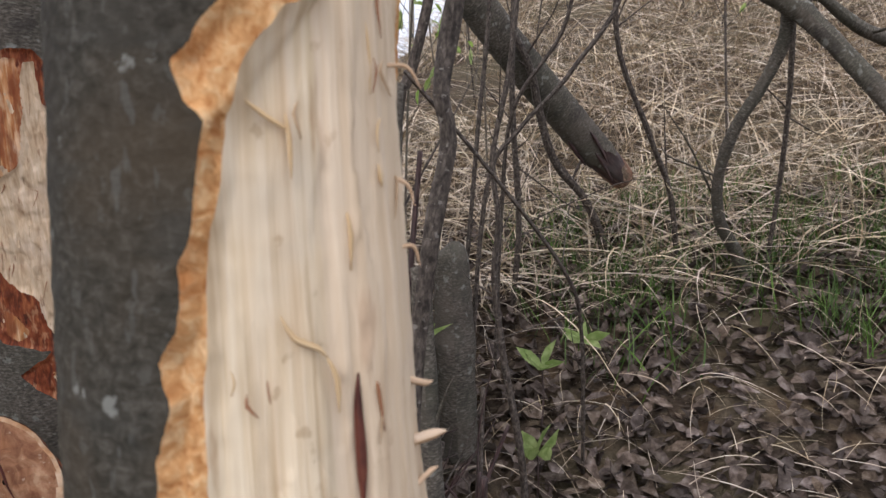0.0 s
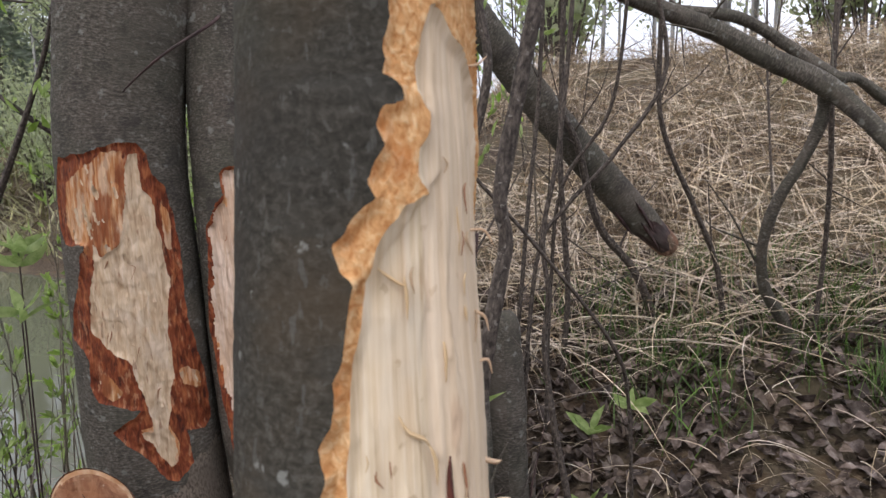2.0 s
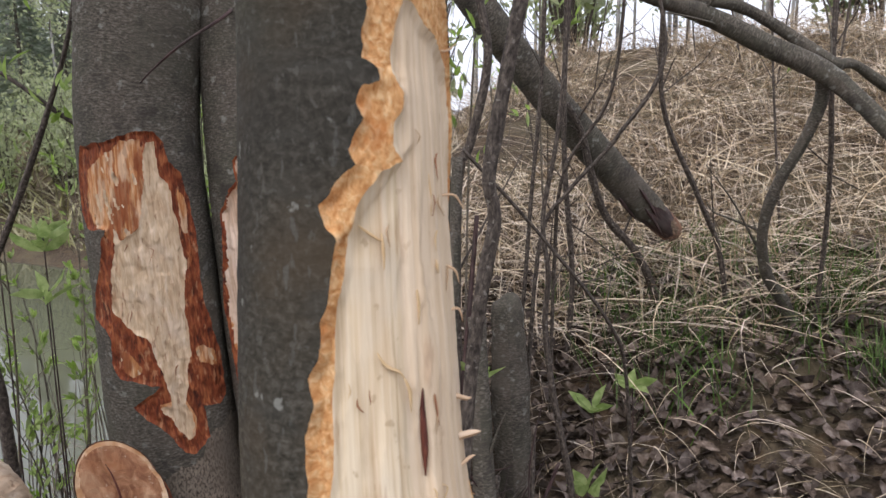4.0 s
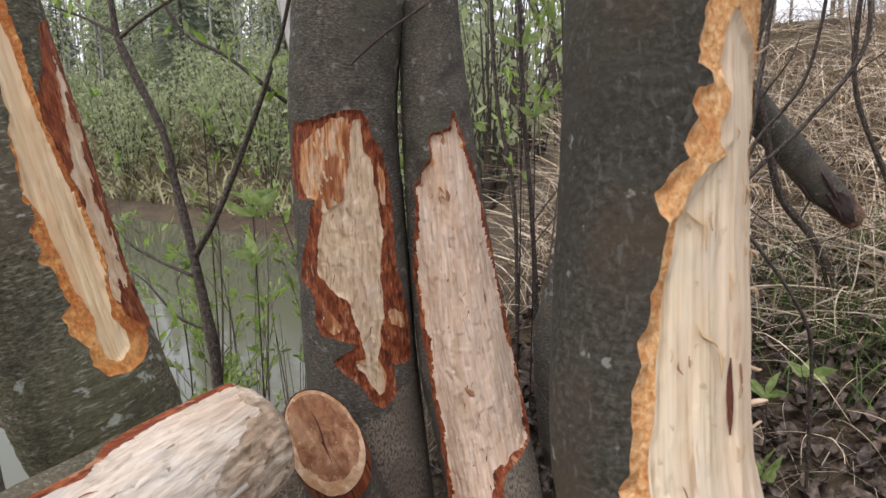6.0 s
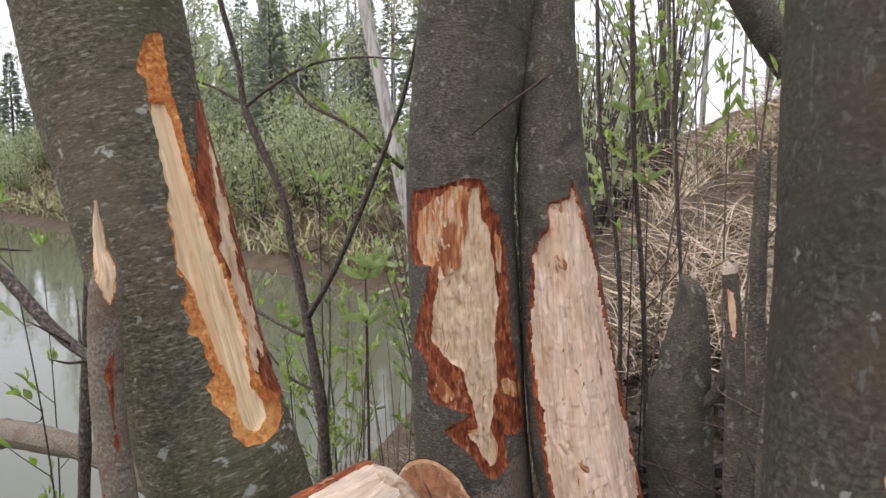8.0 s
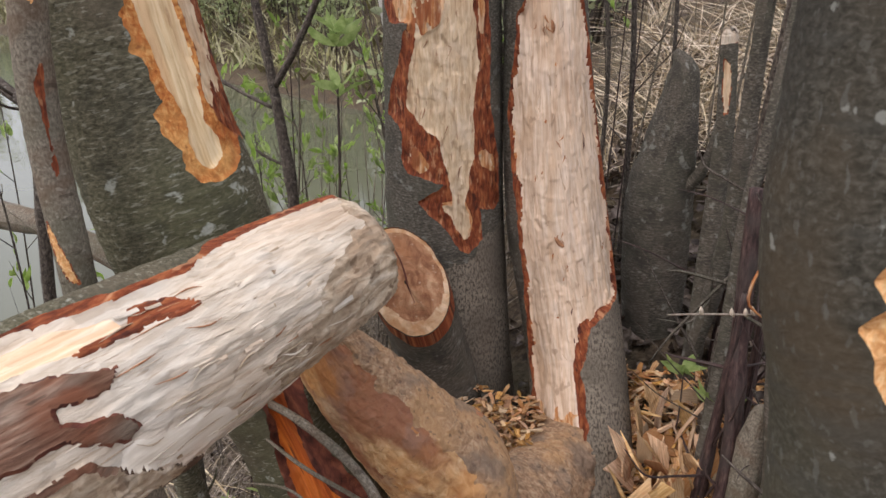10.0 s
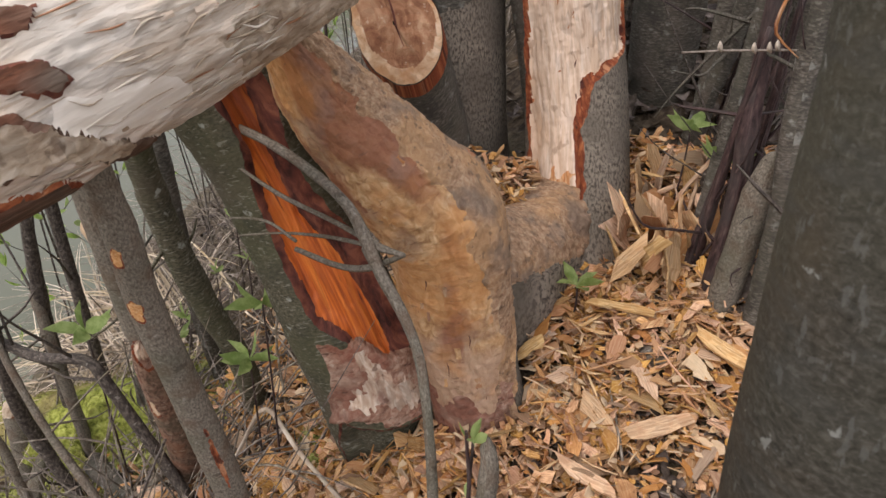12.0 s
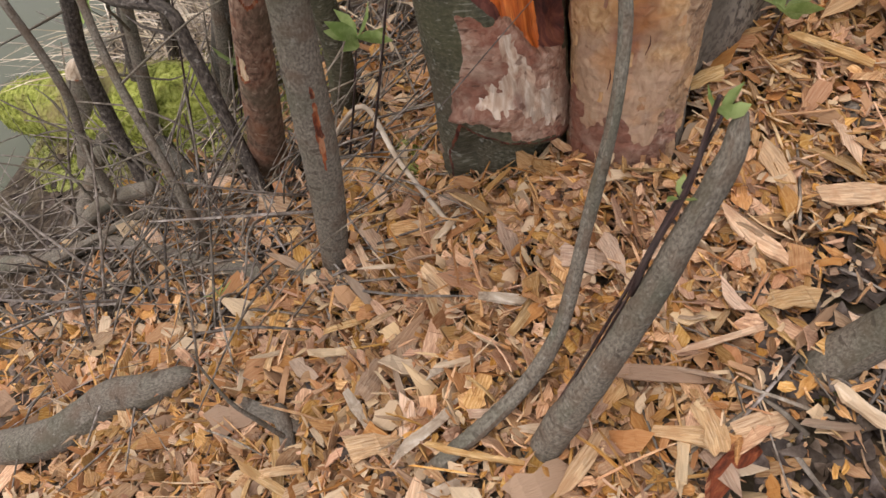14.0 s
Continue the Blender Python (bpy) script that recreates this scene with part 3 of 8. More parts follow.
def gnawed(name, axis, bark, wounds, label, category="tree trunk", fine=0.004, fine_to=9.0, lump=0.03, relief=0.0015, seed=0.0, parent=None, group=""):
    """A trunk whose bark has been gnawed away in patches. Each wound has an outline of (degrees from -y, length along the trunk), the wood's
    and the rim's material, the rim's width and the depth cut into the trunk. Bark, wood and inner bark become meshes of their own."""
    c, s = spline(axis, fine)
    keep = [i for i in range(len(s)) if s[i] <= fine_to or i % 12 == 0 or i == len(s) - 1]
    t, n, b = frames(c)
    c, s, t, n, b = c[keep], s[keep], t[keep], n[keep], b[keep]
    cols = int(2 * np.pi * c[:, 3].mean() / fine)
    th = np.linspace(-np.pi, np.pi, cols + 1)[None, :] * np.ones((len(s), 1))
    ss = s[:, None] * np.ones((1, cols + 1))
    r = c[:, 3][:, None] * np.ones((1, cols + 1))
    mean_r = c[:, 3].mean()

    def at(theta, along, radius):
        i = np.arange(len(s))[:, None]
        off = (along - ss)[..., None] * t[:, None, :]
        return c[:, None, :3] + off + radius[..., None] * (np.cos(theta)[..., None] * n[:, None, :] + np.sin(theta)[..., None] * b[:, None, :])

    base = at(th, ss, r) + seed
    r = r * (1 + lump * 2 * (fbm(base * np.array([7, 7, 4.0]), 3) - 0.5))
    region = np.zeros((th.shape[0] - 1, th.shape[1] - 1), int)

    def face_mean(q):
        return (q[:-1, :-1] + q[1:, :-1] + q[:-1, 1:] + q[1:, 1:]) / 4
    dig = np.zeros(th.shape)
    snaps = []
    for k, w in enumerate(wounds):
        rad = c[:, 3][:, None]
        outline = [(radians(a), z) for a, z in w["outline"]]
        # measured on the unrolled trunk, at the trunk's own radius there
        d = inside_by([(a * mean_r, z) for a, z in outline], th * mean_r, ss)
        j = w.get("jag", 0.006)
        d = d + j * 0.4 * (fbm(base * 150 + k, 2) - 0.5) + j * 1.1 * (fbm(base * 60 + 3 * k, 2) - 0.5) + j * 1.8 * (fbm(base * 24 + 9 * k, 2) - 0.5)
        if "scallop" in w:
            d = d + w["scallop"] * (np.abs(np.sin(ss * 120 + 14 * fbm(base * 13, 3))) - 0.5) * (0.4 + 1.2 * fbm(base * 18 + 4, 2))
        if "jag_along" in w:
            d = d + w["jag_along"] * (fbm(np.stack([th * mean_r * 60, ss * 9, th * 0 + k], -1), 4) - 0.5)
        rim = w.get("rim", 0.008) * (0.35 + 1.4 * fbm(base * w.get("rim_freq", 32) + 5 + k, 3))
        if "torn" in w:
            rim = w["rim"] * (0.1 + 1.9 * fbm(np.stack([th * mean_r * 80, ss * 24, th * 0 + 7 + k], -1), 4))
        if "rim_side" in w:
            rim = rim * w["rim_side"](np.degrees(th), ss)
        bare = d - rim
        inner = bare

        def zone(outlines, ragged):
            near_by = np.max([inside_by([(radians(a) * mean_r, z) for a, z in q], th * mean_r, ss) for q in outlines], axis=0)
            return near_by + ragged * (0.5 * (fbm(base * 150 + 31 + k, 2) - 0.5) + 1.2 * (fbm(np.stack([th * mean_r * 90, ss * 34, th * 0 + 6 + k], -1), 3) - 0.5))
        if "bare" in w:
            inner = np.minimum(zone(w["bare"], w.get("ragged", 0.006)), d - 0.0012)
            bare = inner
            if "stained" in w:
                amber = np.minimum(zone(w["stained"], 0.008), d - 0.0015)
                streaks = fbm(np.stack([th * mean_r * 95 + ss * 20, ss * 42, th * 0 + 4 + k], -1), 4)
                bare = np.maximum(inner, amber)
                inner = np.maximum(inner, np.minimum(amber, (streaks - w.get("flecks", 0.58)) * 0.03))
        elif "mottle" in w:
            patchy = fbm(np.stack([th * mean_r * 75, ss * 40, th * 0 + 4 + k], -1), 5)
            inner = np.minimum(inner, (patchy - 0.2 - 0.6 * w["mottle"](np.degrees(th), ss)) * 0.03)
        hit = d > 0
        df, bf, nf = face_mean(d), face_mean(bare), face_mean(inner)
        region = np.where(df > 0, np.where(nf > 0, 3 * k + 2, np.where(bf > 0, 3 * k + 3, 3 * k + 1)), region)
        grain = w.get("fibre", 0.002) * (fbm(np.stack([th * mean_r * 210, ss * w.get("run", 14), th * 0 + k], -1), 3) - 0.5) * 2
        bite = w.get("bite", 0.0) * (np.abs(fbm(np.stack([th * mean_r * 62, ss * w.get("bite_run", 75), th * 0 + 2 * k], -1), 2) - 0.5) * 3 - 0.4)
        if "facet" in w:
            wide, tall, amp = w["facet"]
            wob = fbm(base * 30 + 7, 2) * w.get("wobble", 1.0)
            bite = bite + amp * chisel(th * mean_r + .012 * wob, ss + .02 * wob + w.get("shear", .35) * th * mean_r, wide, tall, int(seed) + 11 * k)
        cut = w["depth"] + (grain + bite) * smooth01(inner / 0.004)
        if "bare" in w:
            cut = cut - w["depth"] * w.get("ledge", 0.45) * (1 - smooth01(inner / 0.005))
        if "swell" in w:
            cut = cut + w["swell"] * 2 * (fbm(np.stack([th * mean_r * 34, ss * w.get("swell_run", 9), th * 0 + 2 + k], -1), 3) - 0.5) * smooth01(inner / 0.01)
        if "bowl" in w:
            cut = cut + w["bowl"](np.degrees(th), ss, d)
        if "crumb" in w:
            cut = cut + w["crumb"] * (fbm(base * 75, 3) - .5) * 2 * (1 - smooth01(bare / .004))
        m = smooth01(d / w.get("wall", 0.01))
        dig = np.where(hit, dig * (1 - m) + cut * m + w.get("pit", 0.0005) * (fbm(base * 130, 2) - 0.5) * 2 * smooth01(d / .004), dig)
        snaps += [d, bare, inner] if "mottle" in w or "stained" in w else [d, bare]
    lines = relief * 2 * (fbm(np.stack([th * mean_r * 45, ss * 120, th * 0 + seed], -1), 3) - 0.5)
    pad = np.pad(region, 1, mode="edge")
    around = np.stack([pad[:-1, :-1], pad[1:, :-1], pad[:-1, 1:], pad[1:, 1:]])
    border = around.min(0) != around.max(0)
    r = r - dig + np.where(around.max(0) == 0, lines, 0)
    along = ss.copy()
    dth = th[0, 1] - th[0, 0]
    border[:, 0] = border[:, -1] = False
    if snaps:
        nearest = np.argmin(np.abs(np.stack(snaps)), axis=0)
        for k, d in enumerate(snaps):
            gu = np.gradient(d, axis=1) / (dth * mean_r)
            gs = np.gradient(d, axis=0) / np.maximum(np.gradient(ss, axis=0), 1e-6)
            g2 = np.maximum(gu * gu + gs * gs, 0.5)
            mine = border & (nearest == k)
            th = th - np.where(mine, np.clip(d * gu / g2, -0.72 * fine, 0.72 * fine) / mean_r, 0)
            along = along - np.where(mine, np.clip(d * gs / g2, -0.72 * fine, 0.72 * fine), 0)
    v = at(th, along, r).reshape(-1, 3)
    uv = np.stack([th * mean_r, ss], -1).reshape(-1, 2) + seed
    rows, ncol = th.shape
    idx = np.arange(rows * ncol).reshape(rows, ncol)
    f = np.stack([idx[:-1, :-1], idx[:-1, 1:], idx[1:, 1:], idx[1:, :-1]], -1).reshape(-1, 4)
    fr = region.ravel()
    top = None
    for reg in range(3 * len(wounds) + 1):
        sel = f[fr == reg]
        if not len(sel):
            continue
        sets = [("", sel)]
        if reg:
            lab = pieces(sel)
            ids, count = np.unique(lab, return_counts=True)
            big = [q for q, m in zip(ids, count) if m > 90]
            rest = sel[~np.isin(lab, big)]
            sets = [("", sel[lab == q]) for q in big] + ([("flakes", rest)] if len(rest) else [])
        for small, chosen in sets:
            used, inv = np.unique(chosen, return_inverse=True)
            me = make_mesh(name, v[used], inv.reshape(-1, 4), uv[used])
            if reg == 0:
                top = part(name, me, bark, parent, label) if parent else thing(name, me, bark, label, category, group)
                continue
            w, layer = wounds[(reg - 1) // 3], (reg - 1) % 3
            kind, flake, m, lab = [("inner_bark", "bark_flakes", w["rim_mat"], w["rim_label"]), ("bare_wood", "wood_flakes", w["wood"], w["label"]),
                                   ("stained_wood", "stain_flakes", w.get("stain", w["rim_mat"]), w.get("stain_label", w["rim_label"]))][layer]
            part(flake if small else kind, me, m, parent or top, lab, "stuff" if small else "")
    return top


SKINS = {}


def spot(axis, degrees, along, lift=0.0):
    """The place on a trunk's skin at an angle from -y and a length along its axis."""
    if id(axis) not in SKINS:
        c, s = spline(axis, 0.004)
        SKINS[id(axis)] = (c, s, *frames(c))
    c, s, t, n, q = SKINS[id(axis)]
    i = int(np.argmin(np.abs(s - along)))
    a = radians(degrees)
    return c[i, :3] + (c[i, 3] + lift) * (math.cos(a) * n[i] + math.sin(a) * q[i])


# ---- ground, water ----
WATER_Z = -1.05


def ground_height(x, y):
    x, y = np.asarray(x, float), np.asarray(y, float)
    plane = -0.19 + 0.124 * x + 0.34 * np.maximum(y, -0.6) + 0.522 * np.minimum(x + 0.4, 0)
    top = 1.78 + 0.012 * (y - 5) + 0.03 * x
    shore = x + 2.3 + 0.10 * (y - 1.0)
    slope = WATER_Z + 0.95 * shore
    k = 0.12
    z = -k * np.log(np.exp(-np.clip(plane, -9, 9) / k) + np.exp(-np.clip(top, -9, 9) / k) + np.exp(-np.clip(slope, -9, 9) / k))
    bank = WATER_Z + np.clip(0.30 * (y - 13.2 + 0.4 * (x + 12)), -0.7, 2.4)
    z = np.where(shore < 0, np.maximum(z, bank), z)
    return np.maximum(z, -1.8)


def ground_sheet():
    def ladder(reach, near):
        a = [0.0]
        h = near
        while a[-1] < reach:
            a.append(a[-1] + h)
            if a[-1] > 1.6:
                h *= 1.09
        return np.array(a)
    px = ladder(400, 0.025)
    xs = np.concatenate([-px[::-1], px[1:]]) - 0.3
    ys = np.concatenate([-px[::-1], px[1:]]) + 0.9
    gx, gy = np.meshgrid(xs, ys)
    z = ground_height(gx, gy)
    q = np.stack([gx, gy, gx * 0], -1)
    near = np.exp(-((gx - 0.2) ** 2 + (gy - 1.2) ** 2) / 18)
    z = z + 0.045 * (fbm(q * 4.5, 4) - 0.5) * near + 0.25 * (fbm(q * 0.5, 3) - 0.5) * (1 - near) * (z > WATER_Z + 0.2)
    rows, cols = gx.shape
    idx = np.arange(rows * cols).reshape(rows, cols)
    f = np.stack([idx[:-1, :-1], idx[:-1, 1:], idx[1:, 1:], idx[1:, :-1]], -1).reshape(-1, 4)
    thing("ground", make_mesh("ground", np.stack([gx, gy, z], -1).reshape(-1, 3), f), SOIL, "dark soil of a steep wooded pond bank", "ground", kind="structure")


ground_sheet()
wm = make_mesh("water", [(-400, -400, WATER_Z), (-1.0, -400, WATER_Z), (-1.0, 400, WATER_Z), (-400, 400, WATER_Z)], [(0, 1, 2, 3)])
thing("water", wm, WATER, "still grey-green pond water beside the bank", "water", kind="structure")


# ---- the gnawed clump ----
NEAR_AXIS = [(.149, .201, -.12, .127), (.085, .204, .12, .106), (.026, .221, .40, .095), (-.009, .226, .52, .088), (-.035, .239, .70, .079), (-.052, .255, .86, .075), (-.077, .271, .97, .074),
             (-.084, .286, 1.085, .071), (-.087, .300, 1.2, .067), (-.090, .314, 1.3, .065), (-.093, .36, 1.75, .060), (-.10, .45, 2.9, .052)]
near = gnawed("willow_tree", NEAR_AXIS, BARK_NEAR,
              [dict(outline=[(67, 1.447), (61, 1.435), (47, 1.438), (38, 1.444), (29, 1.438), (26, 1.426), (24, 1.418), (25, 1.411), (22, 1.399), (21, 1.379), (29, 1.372), (30, 1.367), (21, 1.366), (17, 1.358), (21, 1.350),
                             (15, 1.341), (11, 1.334), (16, 1.326), (7, 1.317), (-2, 1.305), (1, 1.293), (7, 1.286), (5, 1.268), (3, 1.250), (-2, 1.241), (-2, 1.229), (-8, 1.211), (-5, 1.197), (-8, 1.178),
                             (-9, 1.159), (-10, 1.141), (-13, 1.128), (-18, 1.116), (-12, 1.103), (-23, 1.091), (-18, 1.075), (-19, 1.064), (-11, 1.045), (-2, 1.015), (20, .97), (60, .93), (100, .95), (122, 1.1), (122, 1.3), (100, 1.39), (78, 1.443)],
                    bare=[[(46, 1.422), (40, 1.405), (37, 1.388), (38, 1.372), (44, 1.364), (43, 1.356), (37, 1.348), (36, 1.337), (41, 1.328), (30, 1.323), (22, 1.314), (16, 1.304), (13, 1.293), (11, 1.286), (9, 1.267),
                           (6, 1.252), (4, 1.237), (3, 1.215), (1, 1.197), (1, 1.175), (0, 1.160), (-3, 1.141), (-3, 1.117), (0, 1.085), (7, 1.044), (8, 1.02), (24, .98), (60, .945), (98, .96), (118, 1.1), (118, 1.3),
                           (96, 1.378), (87, 1.393), (73, 1.403), (61, 1.407), (54, 1.417)]],
                    wood=WOOD_FRESH, rim_mat=RIM_ORANGE, depth=.0075, wall=.005, fibre=.0006, run=6, jag=.0035, ragged=.003, ledge=.55, scallop=.0014, crumb=.0008, facet=(.012, .09, .0016),
                    bowl=lambda a, z, d: .0034 * smooth01((1.292 + (a - 12) * .00125 - z) / .003) * smooth01((53 - a) / 5) - .0016 * np.exp(-((a - 48) / 3.0) ** 2) * smooth01((z - 1.16) / .05),
                    label="fresh cream-coloured wood with long fibres", rim_label="crumbly scalloped orange inner bark")],
              "young dark-barked willow with a tall fresh gnawed patch", "tree", fine=0.0021, fine_to=1.62, lump=0.02, relief=0.0007, seed=1.0)


def wood_of(tree):
    """The largest piece of bare wood of a trunk, or the trunk itself."""
    own = [o for o in tree.children if o.name.startswith("bare_wood")]
    return max(own, key=lambda o: len(o.data.vertices)) if own else tree


def mark(name, axis, run, mat, parent, label, lift=0.0, sides=8):
    """A thin crack or raised lip laid along points (degrees, length along, half width) of a trunk's skin."""
    pts = [(*spot(axis, a, z, lift), r) for a, z, r in run]
    part(name, rod_mesh(name, pts, sides=sides, step=.004, rough=.2), mat, wood_of(parent), label)


for run in ([(17, 1.293, .0004), (22, 1.291, .0010), (28, 1.286, .0007), (30, 1.284, .0003)], [(29, 1.288, .0003), (30, 1.281, .0010), (30, 1.268, .0003)], [(24, 1.221, .0003), (28, 1.216, .0012), (35, 1.211, .0010), (38, 1.208, .0004)],
            [(38, 1.208, .0004), (41, 1.200, .0012), (41, 1.188, .0003)], [(49, 1.256, .0004), (50, 1.247, .0010), (49, 1.236, .0003)], [(64, 1.322, .0003), (65, 1.311, .0009), (64, 1.297, .0003)], [(27, 1.318, .0005), (33, 1.325, .0012), (38, 1.331, .0010), (39, 1.348, .0004)]):
    mark("fibre_lip", NEAR_AXIS, run, WOOD_CREAM, near, "raised lip of torn fibres", -.0085, 6)
for a, z, out, drop, r in ((86, 1.398, .010, .003, .0009), (88, 1.312, .008, -.008, .0010), (92, 1.160, .009, -.003, .0024), (90, 1.185, .005, -.004, .0015), (88, 1.24, .003, -.010, .0010), (84, 1.27, .003, -.014, .0010), (90, 1.14, .004, .004, .0014)):
    part("splinter", rod_mesh("splinter", [(*spot(NEAR_AXIS, a - 6, z, -.010), r), (*spot(NEAR_AXIS, a, z + drop * .3, -.005 + out * .4), r * .9), (*spot(NEAR_AXIS, a + 2, z + drop, -.005 + out), r * .25)], sides=7, step=.002, rough=.3), WOOD_PEACH, wood_of(near),
         "splinter standing off the torn edge")
# no groove is cut here: a flush dark rod paints the slit's inner shade
mark("crack", NEAR_AXIS, [(50, 1.198, .0004), (49, 1.185, .0015), (49, 1.168, .0020), (48, 1.148, .0004)], RIM_DARK, near, "narrow crack, its shade laid in as a dark sliver", -.0095)

MID_AXIS = [(-0.622, 1.263, -0.121, 0.1528), (-0.671, 1.287, 0.223, 0.1328), (-0.717, 1.299, 0.578, 0.1327), (-0.732, 1.300, 0.854, 0.1267), (-0.747, 1.300, 1.202, 0.1197), (-0.726, 1.314, 1.450, 0.1249),
                      (-0.701, 1.317, 1.667, 0.1278), (-0.628, 1.330, 2.338, 0.1180), (-0.508, 1.420, 3.638, 0.0926)]
middle = gnawed("willow_tree", MID_AXIS,
       BARK, [dict(outline=[(-179.9, -.2), (179.9, -.2), (179.9, .50), (90, .74), (60, .70), (20, .64), (-20, .56), (-60, .46), (-179.9, .40)],
                   wood=BARK_SPECK, rim_mat=BARK_SPECK, rim=.0, depth=.0, wall=.01, fibre=.0006, run=60, jag=.03, pit=.0008,
                   label="finely speckled lower bark", rim_label="edge of the speckled bark"),
              dict(outline=[(-37, 1.307), (-5, 1.311), (7, 1.322), (24, 1.330), (39, 1.330), (49, 1.311), (51, 1.272), (62, 1.249), (69, 1.201), (71, 1.138), (69, 1.065), (69, 0.990), (75, 0.926), (84, 0.868), (82, 0.773),
                            (72, 0.760), (55, 0.767), (56, 0.698), (41, 0.673), (33, 0.682), (23, 0.726), (10, 0.760), (-6, 0.792), (13, 0.813), (19, 0.829), (5, 0.841), (-15, 0.850), (-23, 0.881), (-22, 0.925), (-28, 0.949), (-46, 0.966), (-37, 1.034),
                            (-27, 1.069), (-20, 1.125), (-12, 1.147), (-39, 1.150), (-51, 1.181), (-50, 1.243)],
                   bare=[[(33, 1.310), (41, 1.314), (41, 1.243), (50, 1.229), (53, 1.167), (55, 1.106), (58, 1.062), (50, 1.009), (50, 0.949), (50, 0.887), (44, 0.851), (43, 0.814), (39, 0.782), (44, 0.760), (43, 0.728), (38, 0.693), (31, 0.733),
                          (22, 0.767), (17, 0.783), (27, 0.785), (27, 0.824), (24, 0.857), (19, 0.876), (17, 0.919), (12, 0.931), (2, 0.943), (-9, 0.965), (-19, 0.988), (-15, 1.039), (-11, 1.089), (-7, 1.114), (1, 1.126), (19, 1.149), (23, 1.185), (26, 1.220), (29, 1.267)]],
                   stained=[[(-9, 1.286), (10, 1.313), (27, 1.316), (28, 1.220), (23, 1.139), (-5, 1.118), (-28, 1.159), (-36, 1.195), (-30, 1.261)], [(-12, 0.906), (0, 0.895), (8, 0.868), (-1, 0.849), (-11, 0.863)],
                            [(58, 1.222), (65, 1.191), (64, 1.119), (56, 1.137)], [(53, 0.895), (63, 0.897), (78, 0.875), (79, 0.839), (58, 0.864)], [(18, 0.790), (31, 0.739), (37, 0.698), (45, 0.708), (47, 0.759), (38, 0.801)]],
                   flecks=.63, wood=WOOD_TAN, rim_mat=RIM_RED, rim=.01, depth=.008, wall=.007, fibre=.0010, bite=.0006, facet=(.012, .026, .0034), swell=.003, run=18, jag=.006, ragged=.008, crumb=.003, pit=.0009,
                   stain=WOOD_AMBER, stain_label="amber-stained streaky wood",
                   label="pale gnawed wood with tooth marks", rim_label="dark red torn inner bark")],
       "thick grey willow trunk gnawed to a red-rimmed patch", fine=0.0031, fine_to=1.85, lump=0.02, relief=0.0012, seed=3.0)

BARE_AXIS = [(-0.298, 0.990, -0.091, 0.1324), (-0.314, 1.073, 0.069, 0.1169), (-0.345, 1.166, 0.190, 0.1066), (-0.385, 1.258, 0.321, 0.1075), (-0.431, 1.320, 0.457, 0.1097), (-0.471, 1.341, 0.603, 0.1117),
                      (-0.510, 1.353, 0.834, 0.0986), (-0.545, 1.353, 1.149, 0.0794), (-0.567, 1.358, 1.448, 0.0632), (-0.575, 1.366, 1.715, 0.0563), (-0.591, 1.375, 2.231, 0.0510), (-0.607, 1.413, 3.334, 0.0408)]
bare = gnawed("willow_tree", BARE_AXIS,
       BARK, [dict(outline=[(-179.9, -.2), (179.9, -.2), (179.9, .50), (90, .62), (40, .58), (-20, .50), (-60, .52), (-179.9, .50)],
                   wood=BARK_SPECK, rim_mat=BARK_SPECK, rim=.0, depth=.0, wall=.01, fibre=.0006, run=60, jag=.03, pit=.0008,
                   label="finely speckled lower bark", rim_label="edge of the speckled bark"),
              dict(outline=[(45, 1.417), (58, 1.362), (80, 1.229), (100, 1.022), (103, .819), (100, .66), (85, 0.627), (35, 0.561), (18, 0.464), (23, 0.343), (7, 0.261), (-23, 0.282),
                                  (-50, 0.363), (-57, 0.428), (-55, 0.480), (-43, 0.677), (-35, 0.768), (-36, 0.873), (-46, 1.064), (-35, 1.162), (-31, 1.258), (0, 1.321), (-2, 1.362), (33, 1.375)],
                         wood=WOOD_PINK, rim_mat=RIM_RED, rim=.008, depth=.012, wall=.012, fibre=.0017, bite=.0006, facet=(.013, .036, .0034), swell=.006, swell_run=7, run=9, jag=.005, jag_along=.014, torn=1, crumb=.003, pit=.0010,
                         stain=WOOD_AMBER, stain_label="amber-stained streaky wood",
                         mottle=lambda a, z: .4 * smooth01((z - 1.26) / .1) + .55 * smooth01((.42 - z) / .08),
                         rim_side=lambda a, z: 0.7 + 2.9 * smooth01((.64 - z) / .08) * smooth01((a - 5) / 15),
                         label="pinkish fibrous wood gnawed in long strips", rim_label="dark red torn inner bark")],
       "grey willow trunk gnawed bare from knee to chest height", fine=0.0031, fine_to=1.85, lump=0.03, relief=0.0012, seed=5.0)

for k in range(15):
    a, z = rng.uniform(-15, 70), rng.uniform(.55, 1.25)
    w = rng.uniform(.0006, .0016)
    mark("crack", BARE_AXIS, [(a, z, .0002), (a + rng.normal(0, 2), z - .01, w), (a + rng.normal(0, 4), z - rng.uniform(.016, .04), .0002)], RIM_DARK, bare, "thin dark crack between fibres", -.0125, 5)
for k in range(20):
    a, z = rng.uniform(-5, 80), rng.uniform(.5, 1.2)
    w = rng.uniform(.001, .0024)
    mark("splinter", BARE_AXIS, [(a, z, .0003), (a + 2, z - .008, w), (a + rng.normal(0, 5), z - rng.uniform(.016, .035), .0003)], WOOD_PINK, bare, "raised splinter of wood", -.0115, 5)
